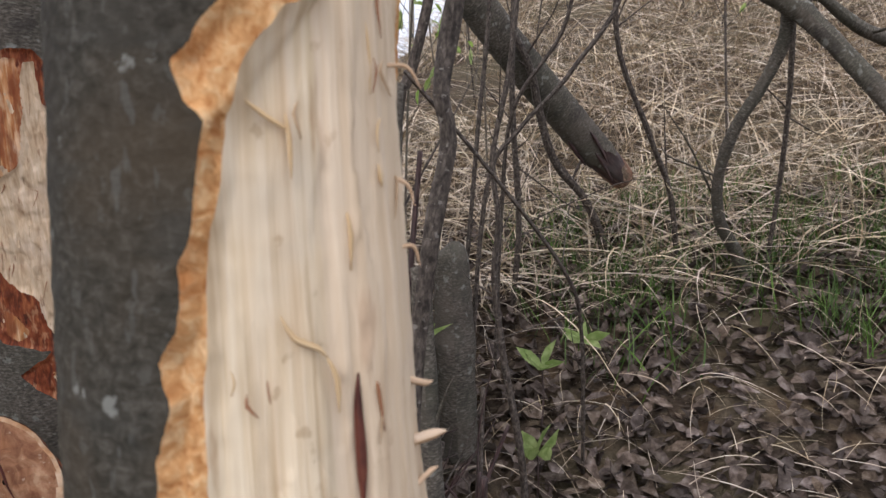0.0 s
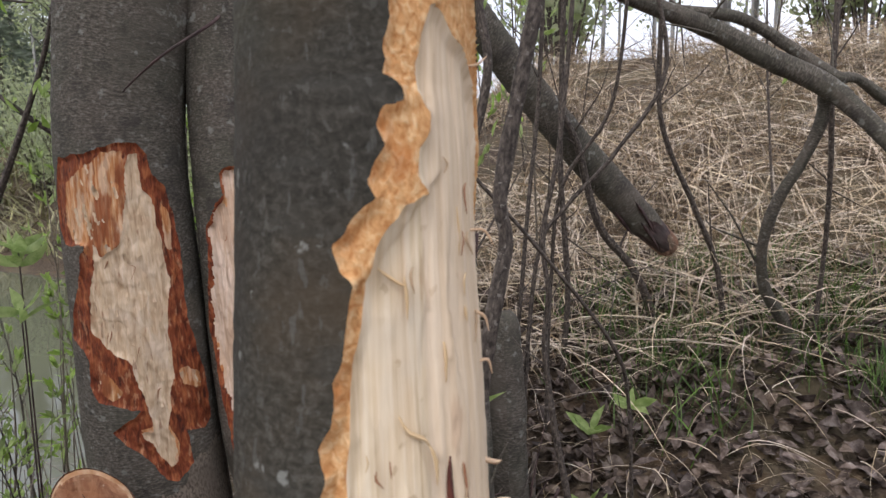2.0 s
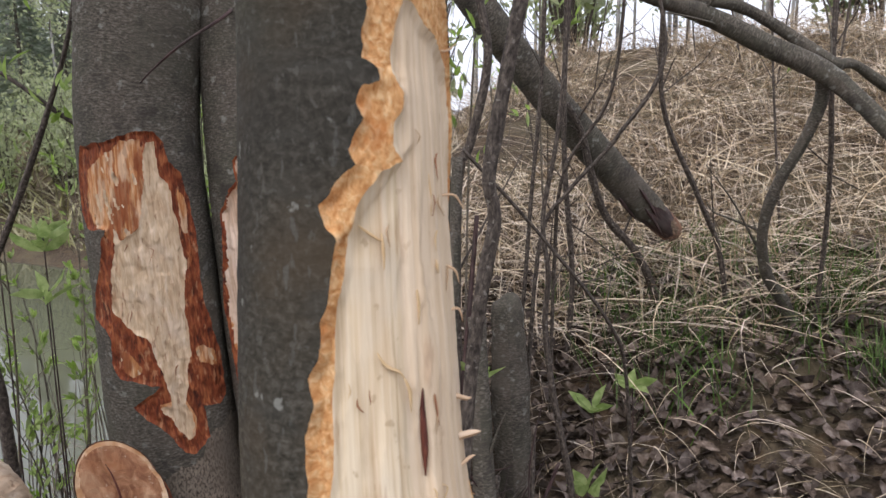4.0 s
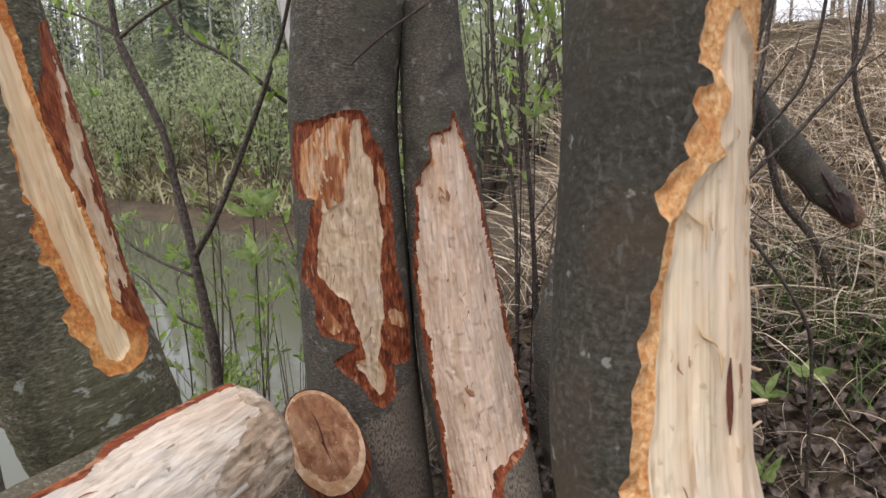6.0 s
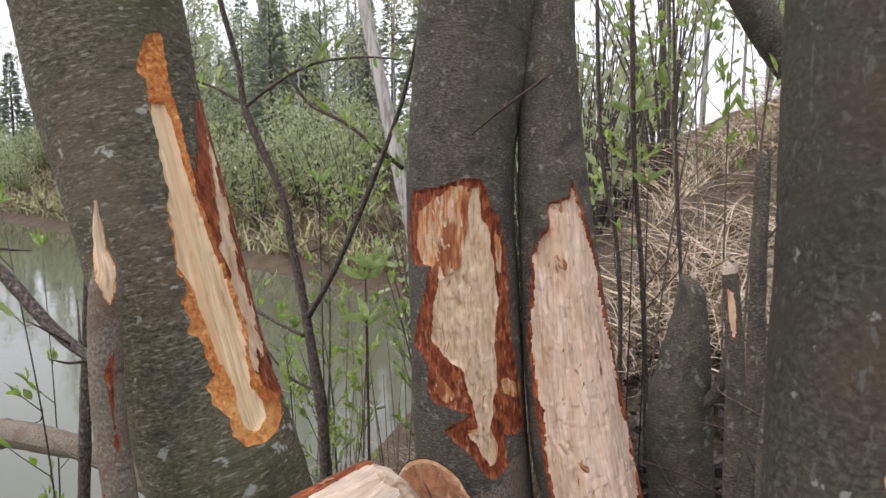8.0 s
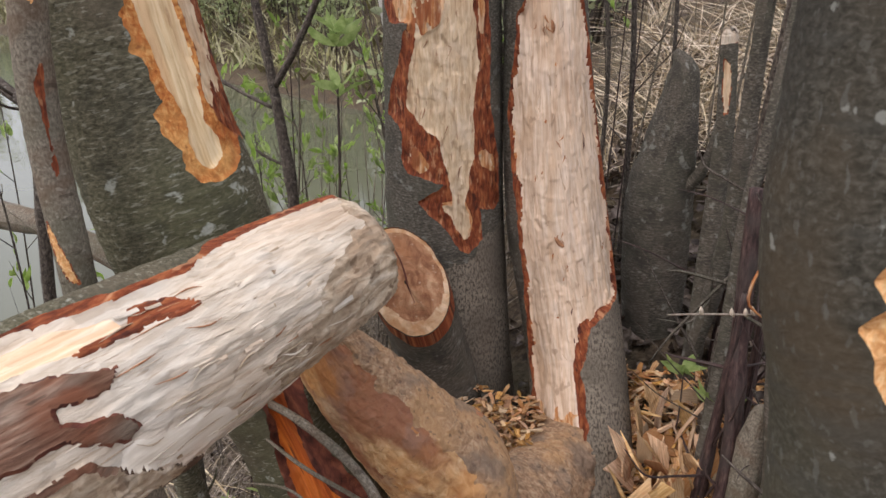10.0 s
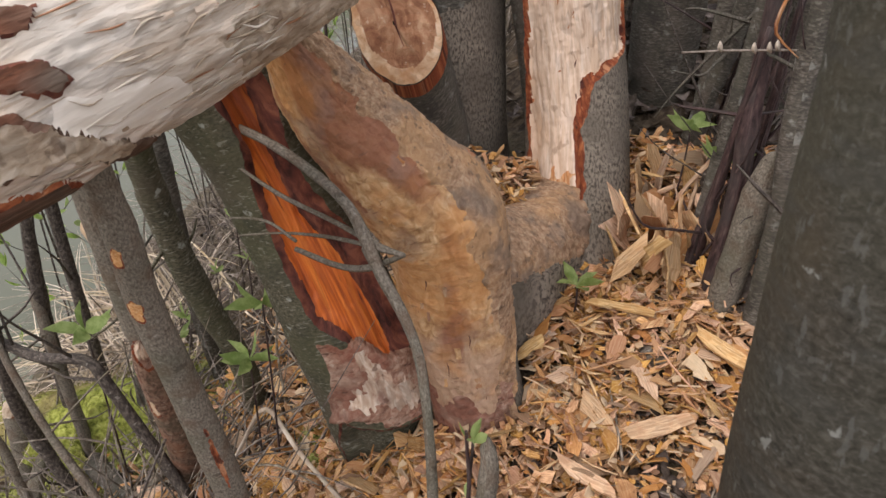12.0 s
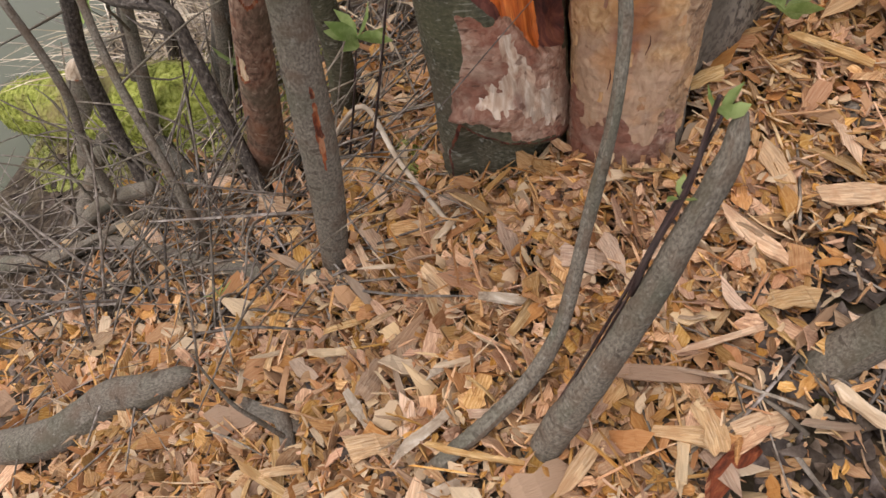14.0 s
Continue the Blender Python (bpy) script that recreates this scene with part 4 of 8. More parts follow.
for a0, z0, n0 in ((14, .800, 9), (18, .735, 6), (12, 1.235, 7), (26, .985, 5), (-8, .93, 4)):
    for q in range(n0):
        a, z, r = a0 + rng.normal(0, 6), z0 + rng.normal(0, .016), rng.uniform(.0008, .0022)
        mark("burr", BARE_AXIS, [(a, z, .0003), (a + rng.normal(0, 2), z - .005, r), (a + rng.normal(0, 4), z - rng.uniform(.009, .018), .0003)], (WOOD_CUT, WOOD_AMBER, WOOD_PINK)[q % 3], bare, "small dark burr round a knot", -.0118, 6)
mark("knot", BARE_AXIS, [(6, .80, .0004), (10, .795, .004), (15, .785, .006), (19, .778, .003), (23, .782, .0005)], WOOD_CUT, bare, "dark knot in the bare wood", -.0135, 8)
mark("knot", BARE_AXIS, [(20, 1.245, .0004), (22, 1.235, .004), (22, 1.224, .004), (20, 1.215, .0005)], WOOD_CUT, bare, "dark knot in the bare wood", -.0135, 8)
for k in range(16):
    a, z = rng.uniform(-15, 55), rng.uniform(.80, 1.2)
    w = rng.uniform(.0006, .0014)
    mark("tooth_mark", MID_AXIS, [(a, z, .0002), (a + rng.normal(0, 2), z - .006, w), (a + rng.normal(0, 3), z - rng.uniform(.01, .03), .0002)], WOOD_CUT if k % 2 else WOOD_TAN, middle, "short tooth mark in the wood", -.0072, 5)

LEAN_AXIS = [(-0.497, 0.719, -0.281, 0.1141), (-0.563, 0.695, -0.066, 0.1043), (-0.599, 0.688, 0.042, 0.0993), (-0.654, 0.690, 0.172, 0.0993), (-0.745, 0.684, 0.386, 0.0892), (-0.792, 0.670, 0.505, 0.0935), (-0.847, 0.656, 0.624, 0.1074),
             (-0.893, 0.641, 0.759, 0.1187), (-0.940, 0.626, 0.937, 0.1127), (-0.989, 0.614, 1.162, 0.1118), (-1.039, 0.612, 1.333, 0.1150), (-1.078, 0.609, 1.518, 0.1161), (-1.223, 0.574, 2.210, 0.1083), (-1.603, 0.524, 3.610, 0.0880)]
gnawed("willow_tree", LEAN_AXIS, BARK_GREEN,
       [dict(outline=[(104, 1.672), (129, 1.696), (132, 1.69), (134, 1.6), (134, 1.35), (128, 1.30), (129, 1.211), (95, 1.225), (87, 1.272), (86, 1.299), (92, 1.349), (89, 1.403), (85, 1.465), (82, 1.497), (80, 1.536), (82, 1.567), (94, 1.622)],
             bare=[[(104, 1.560), (113, 1.541), (111, 1.479), (105, 1.428), (111, 1.376), (104, 1.315), (95, 1.266), (89, 1.286), (94, 1.357), (93, 1.408), (90, 1.458), (94, 1.510)]],
             stained=[[(103, 1.641), (128, 1.635), (128, 1.561), (122, 1.48), (122, 1.40), (122, 1.303), (106, 1.275), (97, 1.336), (102, 1.438), (98, 1.530)]],
             flecks=.52, wood=WOOD_TAN, rim_mat=RIM_RED, depth=.006, wall=.006, fibre=.0014, run=9, jag=.005, jag_along=.02, ragged=.016, crumb=.003, pit=.001,
             stain=RIM_RED, stain_label="rusty streaks between the flakes",
             label="flakes of pale wood showing through", rim_label="mottled dark red inner bark"),
        dict(outline=[(69, 1.780), (60, 1.727), (63, 1.711), (62, 1.675), (59, 1.625), (57, 1.572), (54, 1.530), (52, 1.493), (48, 1.447), (52, 1.430), (46, 1.408), (49, 1.383), (45, 1.364), (53, 1.356), (55, 1.311), (56, 1.295), (48, 1.282),
                      (49, 1.256), (56, 1.230), (54, 1.206), (61, 1.182), (74, 1.173), (89, 1.178), (103, 1.191), (111, 1.227), (95, 1.247), (88, 1.272), (87, 1.299), (94, 1.349), (90, 1.403), (86, 1.465), (83, 1.497), (80, 1.537),
                      (80, 1.568), (80, 1.614), (81, 1.663), (80, 1.711), (83, 1.784)],
             bare=[[(62, 1.675), (58, 1.602), (55, 1.543), (54, 1.500), (51, 1.456), (58, 1.419), (60, 1.369), (61, 1.343), (63, 1.308), (68, 1.268), (64, 1.236), (65, 1.204), (73, 1.193), (86, 1.203), (89, 1.228), (82, 1.258), (86, 1.299),
                    (90, 1.352), (86, 1.417), (81, 1.476), (77, 1.524), (75, 1.582), (76, 1.647), (73, 1.674)]],
             wood=WOOD_CREAM, rim_mat=RIM_RUST, depth=.008, wall=.006, fibre=.0008, facet=(.010, .05, .0018), run=9, jag=.004, ragged=.005, scallop=.002, crumb=.003, ledge=.5,
             label="yellowish bare strip of fresh wood", rim_label="scalloped orange inner bark"),
        dict(outline=[(28, .94), (25, .816), (13, .717), (7, .60), (11, .50), (32, .455), (50, .385), (74, .365), (98, .38), (98, .50), (88, .60), (74, .66), (64, .72), (66, .80), (74, .90), (80, .95)],
             bare=[[(33, .93), (31, .816), (19, .717), (13, .60), (16, .51), (35, .467), (52, .402), (72, .38), (78, .40), (77, .43), (73, .52), (65, .604), (51, .653), (45, .70), (46, .78), (56, .845), (63, .92)]],
             ragged=.009, wood=WOOD_ORANGE, rim_mat=RIM_DARK, rim=.006, depth=.012, wall=.010, fibre=.0016, facet=(.018, .14, .0045), swell=.004, run=5, jag=.009, pit=.0006, ledge=.3,
             bowl=lambda a, z, d: 0.014 * smooth01(d / 0.03),
             label="wet orange wood in the long split", rim_label="dark maroon bark along the split"),
        dict(outline=[(6, .46), (36, .44), (70, .39), (98, .37), (98, .255), (50, .283), (10, .305), (-14, .315), (-14, .35), (2, .40)],
             bare=[[(35, .425), (42, .42), (48, .385), (66, .345), (86, .305), (84, .275), (55, .305), (28, .328), (0, .329), (4, .342), (26, .362), (37, .385)]],
             stained=[[(30, .44), (60, .40), (95, .34), (95, .262), (50, .290), (-10, .32), (5, .37)]], flecks=.68,
             wood=WOOD_FLAKE, rim_mat=WOOD_RUSTY, depth=.0025, wall=.010, fibre=.0014, run=14, jag=.014, ragged=.034, pit=.0012, facet=(.012, .020, .004),
             bowl=lambda a, z, d: -.024 * np.exp(-((z - .318) / .020) ** 2) * smooth01((60 - a) / 60) * smooth01(d / .015),
             stain=WOOD_RUSTY, stain_label="rusty inner bark between the flakes",
             label="pale flaking patch under the split", rim_label="dark maroon bark round the pale patch"),
        dict(outline=[(-11, 0.309), (39, 0.279), (100, 0.257), (112, 0.091), (-29, 0.098), (-31, 0.244)],
             wood=BARK_GREEN, rim_mat=RIM_DARK, rim=.004, depth=.032, wall=.030, fibre=.001, run=14, jag=.005,
             label="dark mossy hollow under the lip", rim_label="dark lip over the hollow")],
       "leaning mossy grey willow with a gnawed strip and a split foot", "tree", fine=0.0036, fine_to=2.0, lump=0.03, relief=0.0018, seed=7.0)

STUMP_AXIS = [(-0.374, 0.724, -0.283, 0.1011), (-0.387, 0.717, -0.054, 0.0853), (-0.427, 0.734, 0.080, 0.0838), (-0.463, 0.751, 0.213, 0.0961), (-0.497, 0.747, 0.344, 0.1031), (-0.559, 0.714, 0.429, 0.0928), (-0.633, 0.669, 0.535, 0.0729),
              (-0.667, 0.625, 0.619, 0.0484), (-0.686, 0.602, 0.674, 0.0241), (-0.690, 0.597, 0.689, 0.0058)]
stump = gnawed("tree_stump", STUMP_AXIS, BARK_SPECK,
               [dict(outline=[(-170, 1.2), (165, 1.2), (165, .78), (135, .70), (130, .62), (125, .52), (108, .42), (84, .36), (72, .28), (74, .05), (-120, .05), (-150, .5)],
                     wood=WOOD_OLD, rim_mat=RIM_DARK, rim=.006, rim_side=lambda a, z: .15 + 3.2 * smooth01((0 - a) / 40), depth=.006, wall=.012, fibre=.0010, bite=.0008, facet=(.030, .012, .0022), swell=.006, swell_run=14, run=40, jag=.012, pit=.0010,
                     label="old brown-stained stripped wood", rim_label="dark maroon inner bark"),
                dict(outline=[(66, 1.2), (66, .92), (60, .82), (54, .72), (45, .64), (50, .56), (60, .47), (64, .36), (72, .28), (84, .36), (108, .42), (125, .52), (130, .62), (135, .70), (165, .78), (165, 1.2)],
                     wood=WOOD_WORN, rim_mat=WOOD_WORN, rim=.0, depth=.0055, wall=.01, fibre=.0014, facet=(.018, .016, .0030), run=30, jag=.03, pit=.0014, label="worn greyish ridge of the stump", rim_label="edge of the worn ridge"),
                dict(outline=[(-60, .40), (-10, .34), (20, .36), (44, .31), (60, .36), (75, .34), (75, .04), (-90, .04)],
                     wood=WOOD_RUSTY, rim_mat=WOOD_RUSTY, rim=.0, depth=.0055, wall=.012, fibre=.001, facet=(.02, .010, .0026), run=40, jag=.035, pit=.0012, label="reddish weathered foot of the stump", rim_label="edge of the reddish foot")],
               "leaning beaver-felled stump stripped to brown wood", "tree stump", fine=0.0029, lump=0.07, relief=0.002, seed=9.0)


def saddle():
    """The low ridge of grown-together wood between the stump and the bare trunk: an arch drawn along a path, its ends buried in both."""
    rows = [(-0.504, 0.740, 0.293, 0.0698), (-0.463, 0.806, 0.306, 0.0858), (-0.427, 0.877, 0.289, 0.0879), (-0.399, 0.958, 0.267, 0.0861), (-0.378, 1.039, 0.257, 0.0862), (-0.369, 1.120, 0.262, 0.0904), (-0.370, 1.201, 0.288, 0.0854)]
    c, s = spline(rows, .0045)
    t = np.gradient(c[:, :2], axis=0)
    t /= np.linalg.norm(t, axis=1)[:, None]
    side = np.stack([t[:, 1], -t[:, 0]], -1)
    k = np.linspace(-1, 1, 121)[None, :]
    w = c[:, 3][:, None]
    ang = np.clip(k / .55, -1, 1) * np.pi / 2
    drop = np.clip(np.abs(k) - .55, 0, 1) / .45
    off = w * (np.sin(ang) + np.sign(k) * .35 * drop ** 1.5)
    z = c[:, 2][:, None] - w * (1 - np.cos(ang)) - drop * .30
    p = np.stack([c[:, 0][:, None] + side[:, :1] * off, c[:, 1][:, None] + side[:, 1:] * off, z], -1)
    nrm = np.stack([side[:, :1] * np.sin(ang), side[:, 1:] * np.sin(ang), np.cos(ang) + 0 * w], -1)
    u = off + .0 * p[..., 0]
    bumps = .020 * (fbm(p * 14, 3) - .5) + .007 * (fbm(p * 60, 3) - .5) + .0035 * chisel(k * .25 + 0 * w, s[:, None] + 0 * k, .016, .012, 5)
    p = p + nrm * bumps[..., None]
    uv = np.stack([k * .22 + 0 * w, s[:, None] + 0 * k], -1).reshape(-1, 2) + 13.0
    n, m = k.shape[1], len(c)
    idx = np.arange(n * m).reshape(m, n)
    f = np.stack([idx[:-1, :-1], idx[:-1, 1:], idx[1:, 1:], idx[1:, :-1]], -1)
    edge = .50 - .22 * smooth01((s - .30) / .12)[:, None] + .16 * (fbm(p * np.array([30, 30, 12]), 3) - .5)
    wood = (k < edge)[:-1, :-1]
    for name, sel, m_, lab in (("worn_wood", wood, WOOD_WORN, "worn pinkish brown wood on the saddle"), ("bark", ~wood, BARK_SPECK, "grey-brown bark under the saddle")):
        chosen = f[sel]
        used, inv = np.unique(chosen, return_inverse=True)
        part(name, make_mesh(name, p.reshape(-1, 3)[used], inv.reshape(-1, 4), uv[used]), m_, stump, lab)


saddle()
for k in range(9):
    a, z = rng.uniform(-60, 40), rng.uniform(.1, .85)
    mark("crack", STUMP_AXIS, [(a, z, .0003), (a + 1, z - .012, .0010), (a + rng.normal(0, 1.5), z - .03, .0003)], RIM_DARK, stump, "short dark crack in the old wood", -.0068, 5)


def flake(axis, a, z, length, width, lift, mat, parent, sink, label):
    """A thin flap of wood still hanging on a trunk by one end: it curls off the skin towards the other."""
    c, s = spline(axis, 0.01)
    r = c[int(np.argmin(np.abs(s - z))), 3]
    da = math.degrees(width / r) / 2
    v = []
    for up in (0, .0012):
        for q in range(4):
            t = q / 3
            for e in (-1, 0, 1):
                w = e * da * (1 - .35 * t * rng.random()) + rng.normal(0, .08) * da
                v.append(spot(axis, a + w, z + length * (t - .5), sink + lift * t * t + up + (.0008 if e == 0 else 0)))
    top = [(12 + 3 * r0 + q, 12 + 3 * r0 + q + 1, 12 + 3 * r0 + q + 4, 12 + 3 * r0 + q + 3) for r0 in range(3) for q in range(2)]
    low = [(b - 12, a_ - 12, d - 12, c_ - 12) for a_, b, c_, d in top]
    rim = [0, 1, 2, 5, 8, 11, 10, 9, 6, 3]
    wall = [(p, q, q + 12, p + 12) for p, q in zip(rim, rim[1:] + rim[:1])]
    uv = [((i % 3) * width / 2 + z * 3, (i % 12 // 3) * length / 3 + a * .05) for i in range(24)]
    part("flake", make_mesh("flake", v, top + low + wall, uv, smooth=False), mat, wood_of(parent), label)


for k in range(18):
    a, z = rng.uniform(8, 85), rng.uniform(1.08, 1.36)
    mark("tooth_mark", NEAR_AXIS, [(a, z, .0002), (a + rng.normal(0, 2), z - .004, rng.uniform(.0004, .0009)), (a + rng.normal(1, 3), z - rng.uniform(.008, .02), .0002)],
         (WOOD_TAN, WOOD_CREAM, WOOD_CUT)[k % 3], near, "short tooth mark in the fresh wood", -.0064, 5)
for k in range(16):
    flake(STUMP_AXIS, rng.uniform(-50, 60), rng.uniform(.12, .85), rng.choice([-1, 1]) * rng.uniform(.010, .024), rng.uniform(.005, .012), rng.uniform(.001, .004), WOOD_OLD, stump, -.0075, "loose flap of wood")
for k in range(14):
    flake(BARE_AXIS, rng.uniform(-20, 80), rng.uniform(.45, 1.25), -rng.uniform(.012, .035), rng.uniform(.003, .007), rng.uniform(.002, .005), WOOD_PINK, bare, -.0135, "loose flap of wood")
for k in range(10):
    flake(MID_AXIS, rng.uniform(-20, 60), rng.uniform(.8, 1.25), -rng.uniform(.010, .025), rng.uniform(.003, .008), rng.uniform(.002, .004), WOOD_TAN, middle, -.0078, "loose flap of wood")

LOG_AXIS = [(-.576, .606, .782, .0306), (-.579, .598, .781, .0632), (-.585, .584, .778, .0792), (-.605, .528, .766, .0882), (-.649, .430, .741, .0980), (-.686, .345, .721, .1050), (-.722, .262, .702, .1100),
            (-.762, .170, .682, .1120), (-.802, .076, .661, .1120), (-.860, -.035, .632, .1100), (-.938, -.155, .595, .1045), (-1.018, -.28, .552, .104), (-1.268, -.67, .402, .103), (-1.618, -1.23, .172, .10), (-2.518, -2.63, -.378, .095)]
gnawed("fallen_log", LOG_AXIS,
       BARK_GREEN, [dict(outline=[(-179, -.1), (179, -.1), (179, .01), (86, .02), (91, 0.096), (91, 0.138), (77, 0.197), (58, 0.241), (61, 0.275), (60, 0.318), (68, 0.372), (63, .62), (40, .70), (-60, .66), (-95, .55), (-140, .40), (-179, .30)],
                         bare=[[(-179, -.1), (179, -.1), (179, .0), (74, .0), (78, 0.054), (76, 0.137), (66, 0.205), (54, 0.25), (57, 0.313), (60, 0.357), (65, 0.395), (63, .62), (36, .68), (-56, .64), (-88, .54), (-130, .40), (-179, .28)]],
                         wood=WOOD_PALE, rim_mat=RIM_RED, depth=.009, wall=.008, fibre=.0008, facet=(.012, .034, .0030), swell=.0045, swell_run=12, shear=.0, wobble=.3, run=16, jag=.006, ragged=.006, pit=.0010,
                         label="weathered pale gnawed wood", rim_label="torn red-brown inner bark"),
                    dict(outline=[(-179, -.1), (179, -.1), (179, .05), (100, .03), (76, 0.023), (38, 0.049), (15, 0.068), (3, 0.114), (-13, 0.147), (-15, 0.181), (-28, 0.230), (-51, 0.218), (-100, .2), (-179, .15)],
                         wood=WOOD_BUTT, rim_mat=WOOD_BUTT, rim=.0, depth=.011, wall=.010, fibre=.0012, facet=(.012, .022, .0030), swell=.005, run=22, jag=.018, pit=.0012,
                         label="rough grey-tan chewed butt end", rim_label="edge of the chewed butt"),
                    dict(outline=[(58, 0.447), (58, 0.386), (48, 0.335), (39, 0.326), (31, 0.333), (33, 0.357), (40, 0.410), (42, 0.450), (38, .66), (57, .66)],
                         wood=WOOD_PEACH, rim_mat=RIM_RED, rim=.0, depth=.010, wall=.006, fibre=.0006, facet=(.013, .06, .003), run=8, jag=.006, jag_along=.008, pit=.0006,
                         label="peach-coloured wedge of fresher wood", rim_label="torn rusty edge of the wedge"),
                    dict(outline=[(44, 0.468), (36, 0.428), (26, 0.393), (20, 0.354), (10, 0.372), (14, 0.413), (9, 0.420), (0, 0.374), (-13, 0.362), (-15, 0.377), (-1, 0.423), (-1, 0.481), (-10, .66), (38, .66)],
                         wood=BARK_BROWN, rim_mat=RIM_DARK, rim=.003, depth=.0055, wall=.003, fibre=.001, run=20, jag=.006, jag_along=.012, pit=.001, facet=(.02, .05, .0015),
                         label="leftover brown bark patch", rim_label="ragged reddish bark edge"),
                    dict(outline=[(-14, .455), (-15, .42), (-26, .392), (-43, .36), (-57, .325), (-80, .30), (-70, .36), (-54, .385), (-43, .43), (-42, .475), (-44, .66), (-20, .66)],
                         bare=[[(-16, .47), (-16, .425), (-27, .396), (-44, .364), (-58, .33), (-68, .345), (-52, .39), (-37, .44), (-36, .66), (-20, .66)]],
                         ragged=.012, wood=WOOD_BUTT, rim_mat=BARK_BROWN, depth=.006, wall=.004, fibre=.0016, run=8, jag=.010, jag_along=.022, pit=.0014, facet=(.010, .045, .004), swell=.004,
                         label="torn strip of tan wood under brown bark", rim_label="leftover brown bark along the belly"),
                    dict(outline=[(-17, 0.381), (-27, 0.392), (-45, 0.364), (-57, 0.304), (-54, 0.270), (-36, 0.284), (-27, 0.326)],
                         wood=WOOD_SMOOTH, rim_mat=WOOD_SMOOTH, rim=.0, depth=.0085, wall=.004, fibre=.0005, run=9, jag=.006, jag_along=.014, pit=.0003, facet=(.006, .06, .0012),
                         label="smooth greyish white patch of wood", rim_label="edge of the smooth patch"),
                    dict(outline=[(-52, .44), (-60, .40), (-76, .385), (-100, .39), (-100, .62), (-66, .62), (-56, .52)],
                         wood=BARK_BROWN, rim_mat=RIM_RED, rim=.004, depth=.0055, wall=.003, fibre=.001, run=20, jag=.007, jag_along=.010, pit=.001,
                         label="leftover brown bark strip", rim_label="ragged reddish bark edge"),
                    dict(outline=[(49, 0.313), (44, 0.281), (31, 0.261), (30, 0.281), (35, 0.310), (32, 0.329), (35, 0.378), (37, 0.345), (40, 0.326)],
                         wood=RIM_RED, rim_mat=RIM_RED, rim=.003, depth=.009, wall=.004, fibre=.001, run=20, jag=.006, jag_along=.014,
                         label="rust-red stain of inner bark", rim_label="edge of the rust-red stain")],
       "felled willow log lying across the stump, chewed pale", "log", fine=0.0032, fine_to=0.85, lump=0.03, relief=0.0016, seed=11.0)
for k in range(26):
    a, z = rng.uniform(-45, 45), rng.uniform(.10, .33)
    w = rng.uniform(.0005, .0011)
    mark("splinter", LOG_AXIS, [(a, z, .0002), (a + rng.normal(0, 2), z + .012, w), (a + rng.normal(0, 3), z + rng.uniform(.02, .045), .0002)],
         (WOOD_PALE, WOOD_BUTT)[k % 2], bpy.data.objects["fallen_log"], "raised splinter of wood", -.0085, 5)
for k in range(46):
    a, z = rng.uniform(-72, 0), rng.uniform(.16, .42)
    L, w = rng.uniform(.02, .06), rng.uniform(.0006, .0016)
    mark("splinter", LOG_AXIS, [(a, z, .0003), (a + rng.normal(0, 1.5), z + L * .5, w), (a + rng.normal(0, 3), z + L, .0002)],
         (WOOD_PALE, WOOD_SMOOTH, WOOD_BUTT)[k % 3], bpy.data.objects["fallen_log"], "raised splinter of wood", -.0078, 5)
for k in range(14):
    a, z = rng.uniform(-45, 45), rng.uniform(.10, .33)
    mark("crack", LOG_AXIS, [(a, z, .0002), (a + rng.normal(0, 2), z + .015, .0010), (a + rng.normal(0, 3), z + rng.uniform(.03, .06), .0002)],
         WOOD_CUT, bpy.data.objects["fallen_log"], "thin dark crack along the fibres", -.0095, 5)
for k in range(26):
    flake(LOG_AXIS, rng.uniform(-50, 48), rng.uniform(.09, .36), rng.choice([-1, 1]) * rng.uniform(.010, .030), rng.uniform(.003, .010), rng.uniform(.001, .004),
          (WOOD_PALE, WOOD_PALE, WOOD_BUTT)[k % 3], bpy.data.objects["fallen_log"], -.0098, "loose flap of pale wood")


